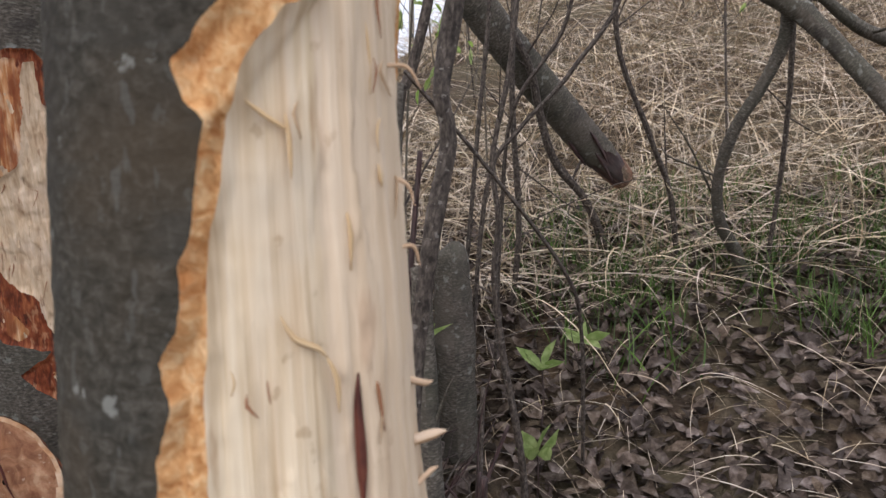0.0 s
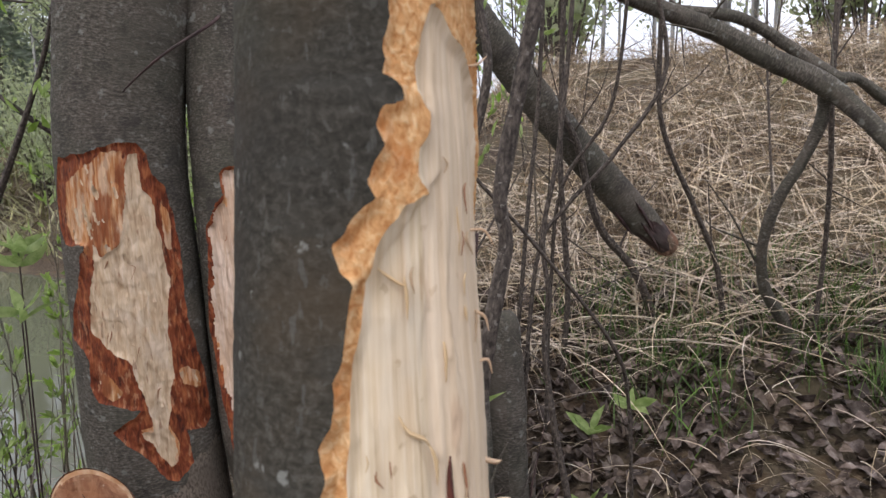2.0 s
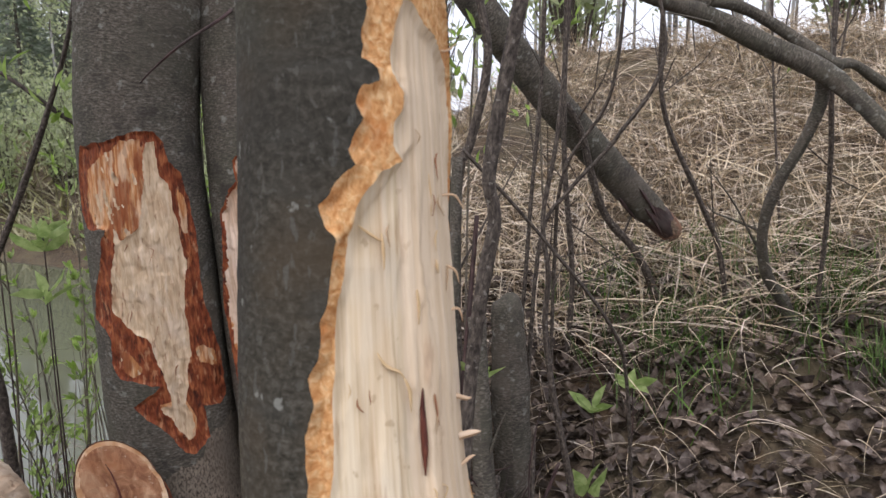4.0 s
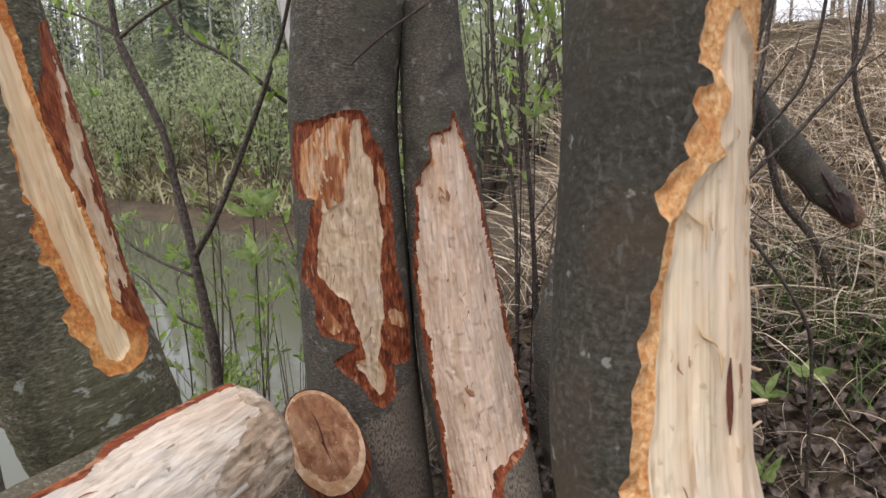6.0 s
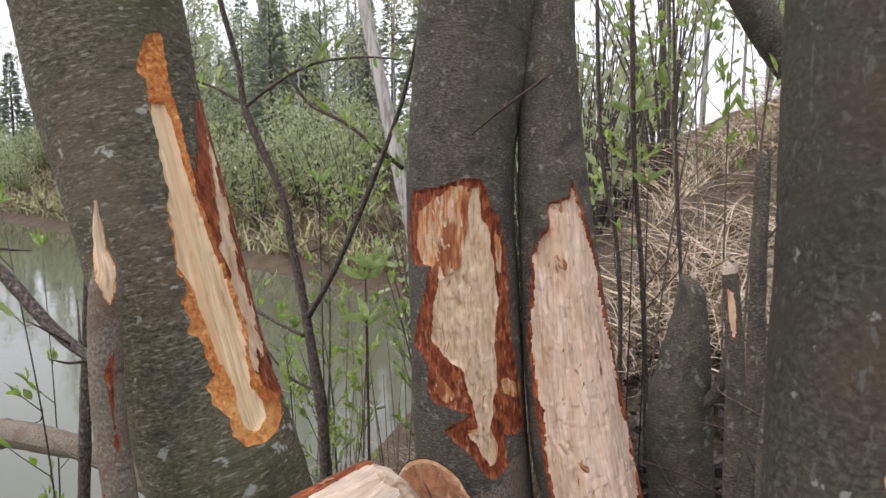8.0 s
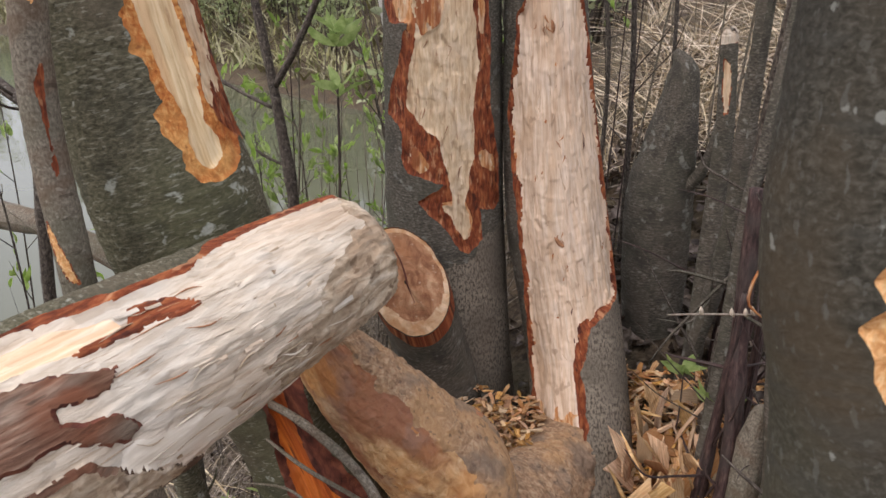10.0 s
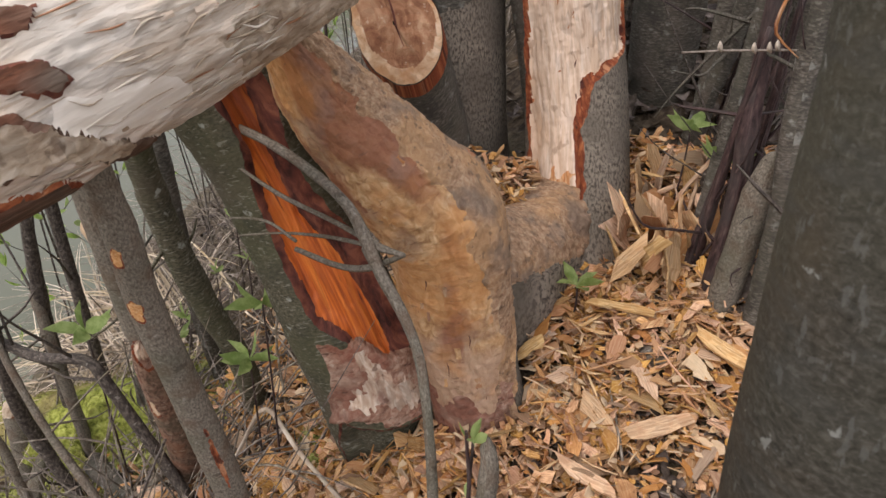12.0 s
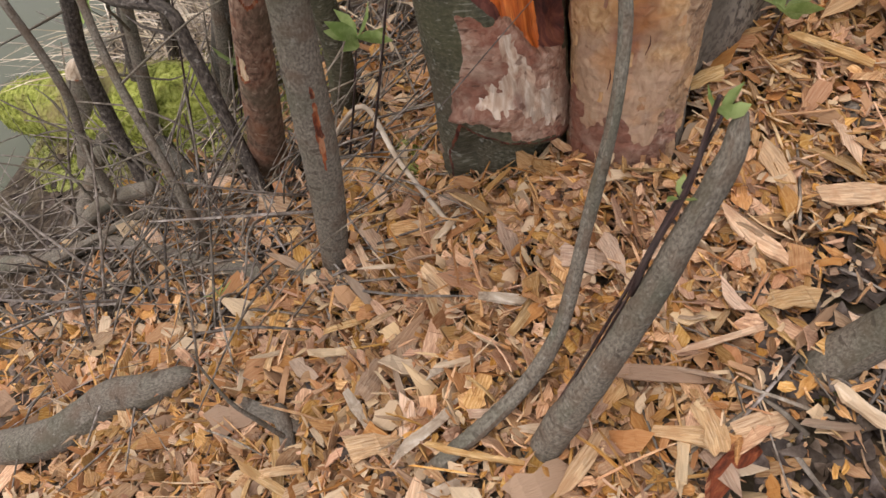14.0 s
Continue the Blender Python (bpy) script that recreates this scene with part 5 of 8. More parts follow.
def cut_stub():
    """A short leaning stub, sawn off at a slant by teeth, with its oval brown face turned outward."""
    face_c, up, side = np.array([-0.710, 1.059, 0.528]), np.array([-.040, .028, .100]), np.array([.081, .012, .012])
    th = np.linspace(0, 2 * np.pi, 65)[:-1]
    rim = face_c + np.cos(th)[:, None] * side + np.sin(th)[:, None] * up * (1 - 0.08 * np.cos(th)[:, None])
    rim = rim + 0.006 * (fbm(rim * 60, 2) - 0.5)[:, None] * np.array([1, 0, 1])
    base_c = np.array([-0.621, 1.185, 0.007])
    foot = base_c + .085 * (np.cos(th)[:, None] * np.array([1, .1, 0]) + np.sin(th)[:, None] * np.array([-.1, 1, 0]))
    levels = 44
    v, uv = [], []
    for i in range(levels):
        k = i / (levels - 1)
        ring = foot * (1 - k) + rim * k
        ring = ring + (np.array([0, .03, 0]) * math.sin(math.pi * k))
        mid = ring.mean(0)
        ring = mid + (ring - mid) * (1 + 0.05 * (fbm(ring * 18, 3) - 0.5)[:, None])
        v.append(ring)
        uv.append(np.stack([th * .075, th * 0 + k * .5], -1))
    v, uv = np.vstack(v), np.vstack(uv)
    idx = np.arange(levels * 64).reshape(levels, 64)
    nx = np.roll(idx, -1, axis=1)
    f = np.stack([idx[:-1], nx[:-1], nx[1:], idx[1:]], -1).reshape(-1, 4)
    stub = thing("tree_stump", make_mesh("tree_stump", v, f, uv), BARK, "short leaning stub with a slanting oval cut face", "tree stump")
    rings, cv, cu = 26, [], []
    out = np.cross(side, up)
    out /= np.linalg.norm(out)
    if out[1] > 0:
        out = -out
    for i in range(rings):
        k = 1 - i / rings
        p = face_c + (rim - face_c) * k
        bulge = 0.010 * (1 - k * k) + 0.004 * (fbm(p * 45, 3) - 0.5)
        crack = 0.006 * np.exp(-((th - 1.9) % np.pi - 0.0) ** 2 / 0.01) * (0.15 < k < 0.75)
        cv.append(p + out * (bulge - crack)[:, None])
        cu.append(np.stack([np.cos(th) * k * .08, np.sin(th) * k * .12], -1))
    cv, cu = np.vstack(cv), np.vstack(cu)
    idx = np.arange(rings * 64).reshape(rings, 64)
    nx = np.roll(idx, -1, axis=1)
    f = np.stack([idx[:-1], nx[:-1], nx[1:], idx[1:]], -1)
    ring_no = np.arange(rings - 1)[:, None] + 0 * th[None]
    outer = ring_no < 1.2 + 5.5 * smooth01(.3 + .7 * np.cos(th + 2.0))[None] + 3.0 * (fbm(np.stack([np.cos(th) * 3, np.sin(th) * 3, th * 0], -1), 3) - .5)[None]
    for name, sel, m, lab in (("edge_wood", outer, WOOD_RING, "pale tan outer ring of the cut"), ("cut_face", ~outer, WOOD_CUT, "brown dished cut face with a crack")):
        used, inv = np.unique(f[sel], return_inverse=True)
        part(name, make_mesh(name, cv[used], inv.reshape(-1, 4), cu[used]), m, stub, lab)
    gash = [(*(face_c + up * q + side * w + out * (.010 * (1 - q * q) + .0005)), r) for q, w, r in ((.62, -.12, .0004), (.42, -.03, .0014), (.15, .02, .0022), (-.1, .03, .0016), (-.38, .10, .0004))]
    part("crack", rod_mesh("crack", gash, sides=6, step=.004, rough=.25), RIM_DARK, stub, "long dark crack across the cut")
    low = .010 + .050 * smooth01(.45 - .55 * np.sin(th) + .25 * np.cos(th))[:, None]
    collar = rim * (1 - low) + foot * low + np.array([0, .03, 0]) * np.sin(np.pi * low)
    collar = collar.mean(0) + (collar - collar.mean(0)) * 1.03
    part("inner_bark", make_mesh("inner_bark", np.vstack([rim + (rim - face_c) * .02 + out * .001, collar]),
                                 np.stack([np.arange(64), np.roll(np.arange(64), -1), 64 + np.roll(np.arange(64), -1), 64 + np.arange(64)], -1),
                                 np.vstack([np.stack([th * .08, th * 0], -1)] * 2)), RIM_RED, stub)


cut_stub()


# ---- stems and branches ----
TWIGS = {"bare_sapling": 5, "overhanging_branch": 7, "crooked_branch": 4, "dark_sapling": 3, "pond_sapling": 4, "fallen_branch": 4, "broken_branch": 4, "lying_branch": 2, "reddish_sapling": 2}
twig_rng = np.random.default_rng(31)


def stem(name, pts, mat, label, category="branch", group="", sides=10, step=0.02, rough=0.10, knobs=0.08):
    ob = thing(name, rod_mesh(name, pts, sides=sides, step=step, rough=rough, knobs=knobs, freq=40), mat, label, category, group)
    c, s = spline(pts, .01)
    for k in range(TWIGS.get(name, 0)):
        i = int(len(c) * twig_rng.uniform(.08, .8))
        p0, r0 = c[i, :3], min(c[i, 3] * .35, .004)
        d = twig_rng.normal(0, 1, 3) + np.array([0, 0, .9])
        d /= np.linalg.norm(d)
        L = twig_rng.uniform(.06, .26)
        bend = twig_rng.normal(0, .12, 3) * L
        row = [(*p0, r0), (*(p0 + d * L * .4 + bend * .5), r0 * .8), (*(p0 + d * L * .75 + bend), r0 * .6), (*(p0 + d * L + bend * 2 + np.array([0, 0, .1 * L])), r0 * .25)]
        part("side_twig", rod_mesh("side_twig", row, sides=6, step=.02, rough=.08), mat, ob)
    return ob


HANG_AXIS = [(-0.313, 1.799, 1.947, 0.0455), (-0.167, 1.849, 1.662, 0.0470), (-0.050, 1.898, 1.485, 0.0470), (0.158, 1.996, 1.232, 0.0490), (0.337, 2.093, 1.041, 0.0490), (0.416, 2.122, 0.960, 0.0470), (0.484, 2.141, 0.893, 0.0420), (0.509, 2.147, 0.869, 0.0332), (0.519, 2.150, 0.860, 0.0098)]
hang = gnawed("broken_log", HANG_AXIS, BARK,
              [dict(outline=[(-180, 1.6), (180, 1.6), (180, 1.34), (60, 1.30), (20, 1.36), (-10, 1.27), (-40, 1.33), (-100, 1.26), (-180, 1.34)], wood=BARK_RED_BROWN, rim_mat=BARK_RED, rim=.03, depth=.004, wall=.01, fibre=.003, run=9, jag=.012,
                    label="frayed brown wood at the broken end", rim_label="peeling reddish bark")],
              "fallen trunk hanging over the bank with a frayed broken end", "log", fine=.006, lump=.05, relief=.002, seed=21.0)
for a, z in ((-20, 1.20), (50, 1.18), (120, 1.24), (10, 1.26)):
    mark("bark_shred", HANG_AXIS, [(a, z, .001), (a + 4, z + .03, .006), (a + 14, z + .075, .005), (a + 24, z + .11, .001)], BARK_RED, hang, "loose shred of bark", .006, 6)
stem("overhanging_branch", [(-0.009, 1.504, 1.605, 0.0154), (0.133, 1.555, 1.563, 0.0171), (0.278, 1.606, 1.509, 0.0186), (0.456, 1.657, 1.451, 0.0221), (0.607, 1.678, 1.381, 0.0244), (0.725, 1.679, 1.325, 0.0254),
                            (0.798, 1.659, 1.263, 0.0209), (0.882, 1.610, 1.163, 0.0204), (1.014, 1.561, 1.011, 0.0200), (1.292, 1.514, 0.743, 0.0242), (1.642, 1.564, 0.443, 0.0282)],
     BARK, "thick dark branch arching over the bank", sides=20)
stem("overhanging_branch", [(0.325, 1.647, 1.494, 0.0099), (0.392, 1.657, 1.487, 0.0126), (0.537, 1.718, 1.481, 0.0140), (0.654, 1.748, 1.428, 0.0143), (0.770, 1.729, 1.343, 0.0163), (0.831, 1.749, 1.341, 0.0110),
                            (0.946, 1.789, 1.279, 0.0156), (1.154, 1.840, 1.196, 0.0160), (1.558, 1.941, 0.949, 0.0179), (1.958, 2.091, 0.699, 0.0202)],
     BARK, "second dark branch crossing the arching one", sides=16)
stem("crooked_branch", [(0.743, 1.704, 1.315, 0.0165), (0.751, 1.725, 1.248, 0.0146), (0.726, 1.757, 1.150, 0.0139), (0.684, 1.799, 1.039, 0.0143), (0.678, 1.861, 0.917, 0.0137), (0.714, 1.924, 0.794, 0.0154),
                        (0.792, 1.986, 0.687, 0.0173), (0.840, 2.038, 0.580, 0.0165)], BARK, "crooked hooked branch reaching down into the grass", sides=14)
stem("crooked_branch", [(0.161, 1.926, 1.264, 0.0088), (0.203, 1.946, 1.184, 0.0104), (0.242, 1.994, 1.050, 0.0114), (0.290, 2.043, 0.934, 0.0118), (0.386, 2.092, 0.821, 0.0121), (0.450, 2.140, 0.692, 0.0125), (0.475, 2.189, 0.569, 0.0129)],
     BARK_THIN, "thin bent branch growing from the dry grass", sides=10)
stem("dark_sapling", [(0.065, 0.694, 1.757, 0.0086), (0.044, 0.672, 1.441, 0.0092), (0.030, 0.662, 1.368, 0.0085), (0.014, 0.652, 1.288, 0.0080), (-0.005, 0.641, 1.187, 0.0081), (-0.010, 0.631, 1.143, 0.0074), (-0.004, 0.631, 1.104, 0.0075),
                   (-0.018, 0.620, 1.027, 0.0081), (-0.031, 0.610, 0.921, 0.0076), (-0.039, 0.589, 0.792, 0.0079), (-0.044, 0.579, 0.601, 0.0088), (0.000, 0.577, 0.349, 0.0101), (0.059, 0.581, 0.098, 0.0110), (0.079, 0.586, -0.003, 0.0118)],
     BARK_THIN, "slim dark wavy stem standing close to the trunk", "sapling", sides=14, step=.012)
stem("broken_stump", [(0.030, 1.514, 0.244, 0.0496), (0.021, 1.513, 0.311, 0.0460), (0.010, 1.510, 0.581, 0.0428), (0.002, 1.507, 0.766, 0.0380), (0.001, 1.507, 0.807, 0.0302), (-0.005, 1.507, 0.819, 0.0121)],
     BARK, "broken grey dead stem standing in the litter", "tree stump", sides=24, step=.012)

slim = [
    [(0.123, 1.306, 1.758, 0.0051), (0.123, 1.306, 1.492, 0.0056), (0.102, 1.306, 1.198, 0.0057), (0.074, 1.306, 1.025, 0.0058), (0.086, 1.306, 0.906, 0.0071), (0.080, 1.306, 0.808, 0.0078), (0.098, 1.306, 0.659, 0.0085), (0.141, 1.306, 0.426, 0.0093), (0.154, 1.306, 0.247, 0.0094)],
    [(0.398, 1.900, 1.805, 0.0080), (0.407, 1.901, 1.571, 0.0085), (0.424, 1.952, 1.258, 0.0090), (0.536, 2.004, 1.011, 0.0095), (0.620, 2.054, 0.834, 0.0100), (0.670, 2.106, 0.602, 0.0097)],
    [(0.265, 1.576, 1.709, 0.0050), (0.354, 1.584, 1.372, 0.0062), (0.253, 1.590, 1.176, 0.0062), (0.147, 1.594, 1.054, 0.0062), (0.079, 1.597, 0.928, 0.0063), (0.047, 1.607, 0.498, 0.0071), (0.037, 1.611, 0.357, 0.0081)],
    [(0.830, 1.886, 1.830, 0.0094), (0.835, 1.886, 1.569, 0.0099), (0.837, 1.886, 1.324, 0.0098), (0.868, 1.935, 1.128, 0.0094), (0.890, 1.985, 0.899, 0.0090), (0.895, 2.035, 0.583, 0.0088)],
    [(-0.026, 1.221, 1.763, 0.0092), (-0.050, 1.221, 1.484, 0.0095), (-0.031, 1.221, 1.329, 0.0107), (-0.065, 1.221, 1.170, 0.0110), (-0.088, 1.221, 1.094, 0.0110), (-0.096, 1.270, 0.695, 0.0122), (-0.076, 1.320, 0.228, 0.0133)],
    [(-0.064, 1.020, 1.168, 0.0038), (0.060, 1.118, 1.019, 0.0041), (0.196, 1.215, 0.834, 0.0045), (0.247, 1.313, 0.684, 0.0048), (0.281, 1.409, 0.347, 0.0051)],
    [(0.096, 1.674, 1.758, 0.0050), (0.082, 1.683, 1.306, 0.0064), (0.061, 1.688, 1.047, 0.0066), (0.038, 1.695, 0.730, 0.0067), (-0.000, 1.702, 0.390, 0.0065)],
    [(0.248, 1.458, 1.753, 0.0045), (0.247, 1.465, 1.508, 0.0048), (0.226, 1.523, 1.267, 0.0051), (0.132, 1.579, 1.096, 0.0055), (0.118, 1.687, 0.853, 0.0059), (0.114, 1.749, 0.443, 0.0060)],
    [(0.156, 1.861, 1.806, 0.0080), (0.151, 1.870, 1.403, 0.0084), (0.153, 1.876, 1.108, 0.0089), (0.183, 1.933, 0.771, 0.0100), (0.171, 1.990, 0.484, 0.0087)],
    [(-0.443, 1.736, 1.761, 0.0075), (-0.421, 1.746, 1.245, 0.0083), (-0.393, 1.752, 0.940, 0.0087), (-0.374, 1.758, 0.639, 0.0092), (-0.365, 1.764, 0.313, 0.0101)],
    [(-0.593, 2.091, 1.806, 0.0075), (-0.563, 2.093, 1.260, 0.0083), (-0.499, 2.095, 0.899, 0.0086), (-0.483, 2.097, 0.379, 0.0095)],
    [(-0.354, 1.894, 1.757, 0.0040), (-0.323, 1.897, 1.204, 0.0060), (-0.293, 1.848, 0.802, 0.0070), (-0.302, 1.850, 0.349, 0.0080)],
]
for row in [[(x, y, z, r * .78) for x, y, z, r in q] for q in slim]:
    stem("bare_sapling", row, BARK_THIN, "thin bare upright stem in the undergrowth", "sapling", "thin stems on the bank", sides=8)

# cluster of stems beside the bare trunk
stem("gnawed_stump", [(-.225, 1.53, .08, .066), (-.241, 1.55, .17, .062), (-.260, 1.55, .418, .076), (-.272, 1.55, .635, .0776), (-.264, 1.55, .774, .0565), (-.259, 1.55, .854, .0444), (-.258, 1.55, .919, .0329), (-.266, 1.55, .948, .020), (-.282, 1.55, .968, .006)],
     BARK, "broad dark stump with a slanting broken top", "tree stump", sides=32, step=.01, rough=.06, knobs=.04)
stem("crooked_branch", [(-.225, 1.52, .66, .016), (-.195, 1.51, .70, .014), (-.178, 1.50, .75, .011), (-.172, 1.50, .80, .007)], BARK, "short bent branch on the dark stump", sides=12, step=.01)
gnawed("cut_sapling", [(-0.145, 1.391, 0.172, 0.0197), (-0.146, 1.414, 0.475, 0.0225), (-0.150, 1.435, 0.663, 0.0219), (-0.158, 1.437, 0.842, 0.0194), (-0.175, 1.438, 1.000, 0.0171), (-0.178, 1.436, 1.019, 0.0153), (-0.180, 1.435, 1.027, 0.0058)], BARK,
       [dict(outline=[(-180, 1.0), (180, 1.0), (180, .832), (-180, .825)], wood=WOOD_PALE, rim_mat=RIM_RED, rim=.001, depth=.001, wall=.003, jag=.003, label="pale chewed tip", rim_label="bark edge at the tip"),
        dict(outline=[(-30, .80), (10, .79), (25, .74), (15, .69), (-15, .685), (-35, .73)], wood=WOOD_TAN, rim_mat=RIM_RED, rim=.002, depth=.002, wall=.003, jag=.004, label="bare tan strip below the tip", rim_label="torn bark edge")],
       "grey stem cut off short with a pale bare top", "cut stem", fine=.003, lump=.08, relief=.001, seed=19.0)
stem("dark_sapling", [(-0.126, 1.310, 1.254, 0.0143), (-0.123, 1.320, 1.033, 0.0158), (-0.118, 1.339, 0.805, 0.0189), (-0.115, 1.358, 0.652, 0.0198), (-0.130, 1.377, 0.452, 0.0192), (-0.168, 1.396, 0.206, 0.0175), (-0.175, 1.396, 0.139, 0.0175)],
     BARK, "dark stem leaning out of the clump", "sapling", sides=16)
stem("reddish_sapling", [(-0.083, 1.146, 1.151, 0.0095), (-0.094, 1.133, 0.862, 0.0118), (-0.104, 1.132, 0.754, 0.0130), (-0.100, 1.130, 0.546, 0.0148), (-0.101, 1.107, 0.338, 0.0166), (-0.102, 1.085, 0.128, 0.0184), (-0.104, 1.074, 0.045, 0.0186)],
     BARK, "dark purple-grey stem leaning out of the clump", "sapling", sides=16)
stem("reddish_sapling", [(-0.048, 1.127, 1.050, 0.0040), (-0.068, 1.114, 0.815, 0.0048), (-0.082, 1.102, 0.652, 0.0059), (-0.089, 1.079, 0.472, 0.0069), (-0.106, 1.056, 0.241, 0.0075), (-0.113, 1.044, 0.076, 0.0076)],
     BARK_RED, "slim wine-red stem beside the chips", "sapling", sides=12)
stem("cut_sapling", [(-0.039, 0.975, 0.064, 0.0267), (-0.040, 0.976, 0.177, 0.0247), (-0.037, 0.987, 0.259, 0.0250), (-0.038, 0.998, 0.369, 0.0225), (-0.033, 0.998, 0.433, 0.0141), (-0.032, 0.998, 0.447, 0.0039)], BARK_GREY,
     "short grey stub standing in the clump", "cut stem", sides=18, step=.012)
stem("dark_sapling", [(-0.043, 0.998, 0.899, 0.0143), (-0.031, 0.986, 0.610, 0.0177), (-0.017, 0.972, 0.474, 0.0197), (0.003, 0.959, 0.356, 0.0207), (0.021, 0.943, 0.105, 0.0220)], BARK, "dark stem leaning out of the clump", "sapling", sides=16)
stem("dark_sapling", [(-0.099, 1.075, 0.798, 0.0119), (-0.085, 1.059, 0.556, 0.0147), (-0.075, 1.036, 0.435, 0.0162), (-0.066, 1.023, 0.334, 0.0158), (-0.063, 0.997, 0.081, 0.0158)], BARK_RED, "dark reddish stem in the clump", "sapling", sides=16)
for k in range(13):
    x0, y0 = -.12 + .17 * rng.random(), 1.0 + .45 * rng.random()
    g0 = float(ground_height(x0, y0))
    top = .22 + .3 * rng.random()
    dx, dy = .12 * rng.random() - .02, -.05 + .15 * rng.random()
    r0 = .004 + .006 * rng.random()
    stem("bare_sapling", [(x0, y0, g0 - .03, r0), (x0 + dx * .4, y0 + dy * .5, g0 + top * .5, r0 * .9), (x0 + dx, y0 + dy, g0 + top, r0 * .6)], BARK_RED if k % 3 else BARK_THIN,
         "slim stem crowded into the clump", "sapling", "slim stems of the clump", sides=8)

# stems on the pond side
gnawed("torn_sapling", [(-0.867, 0.472, 0.206, 0.0241), (-0.889, 0.462, 0.454, 0.0219), (-0.904, 0.452, 0.662, 0.0210), (-0.918, 0.453, 0.795, 0.0216), (-0.930, 0.453, 0.907, 0.0216), (-0.930, 0.453, 1.014, 0.0212), (-0.923, 0.453, 1.079, 0.0207),
                        (-0.920, 0.453, 1.109, 0.0162), (-0.925, 0.450, 1.134, 0.0091), (-0.927, 0.449, 1.164, 0.0071), (-0.927, 0.449, 1.198, 0.0030)], BARK_GREY,
       [dict(outline=[(-180, 1.2), (180, 1.2), (180, .98), (120, .955), (60, .86), (30, .885), (0, .90), (-40, .925), (-90, .94), (-180, .955)], wood=WOOD_TAN, rim_mat=RIM_ORANGE, rim=.002, depth=.002, wall=.004,
             fibre=.001, run=9, jag=.004, label="pale splintered wood at the tip", rim_label="orange torn bark edge"),
        dict(outline=[(-35, .60), (-10, .62), (30, .56), (50, .53), (20, .535), (-10, .565)], wood=RIM_ORANGE, rim_mat=RIM_RED, rim=.002, depth=.001, wall=.003, jag=.004, label="orange scar on the bark", rim_label="torn edge of the scar"),
        dict(outline=[(40, .78), (70, .80), (70, .70), (60, .66)], wood=RIM_RED, rim_mat=RIM_RED, rim=.001, depth=.001, wall=.003, jag=.004, label="rusty scar on the bark", rim_label="torn edge of the scar")],
       "thin grey stem torn off beside the leaning trunk", "cut stem", fine=.0026, lump=.06, relief=.0008, seed=15.0)
gnawed("grey_sapling", [(-0.718, 0.331, 0.760, 0.0163), (-0.730, 0.341, 0.700, 0.0165), (-0.772, 0.369, 0.565, 0.0184), (-0.774, 0.388, 0.458, 0.0205), (-0.780, 0.407, 0.328, 0.0229), (-0.757, 0.426, 0.146, 0.0247), (-0.726, 0.439, -0.049, 0.0248),
                        (-0.708, 0.448, -0.213, 0.0222), (-0.699, 0.452, -0.317, 0.0232)], BARK_GREY,
       [dict(outline=[(-30, .33), (0, .325), (20, .345), (5, .36), (-20, .355)], wood=RIM_ORANGE, rim_mat=RIM_RED, rim=.002, depth=.001, wall=.003, jag=.005, label="small orange gnaw scar", rim_label="torn edge of the scar"),
        dict(outline=[(-45, .425), (-10, .415), (25, .43), (10, .45), (-30, .458)], wood=RIM_ORANGE, rim_mat=RIM_RED, rim=.002, depth=.001, wall=.003, jag=.005, label="forked orange gnaw scar", rim_label="torn edge of the scar"),
        dict(outline=[(-60, .66), (-48, .64), (-46, .80), (-58, .82)], wood=RIM_RED, rim_mat=RIM_RED, rim=.001, depth=.001, wall=.003, jag=.005, label="thin rusty scar", rim_label="torn edge of the scar")],
       "slanting grey-green stem with gnaw scars", "sapling", fine=.0026, lump=.08, relief=.001, seed=17.0)
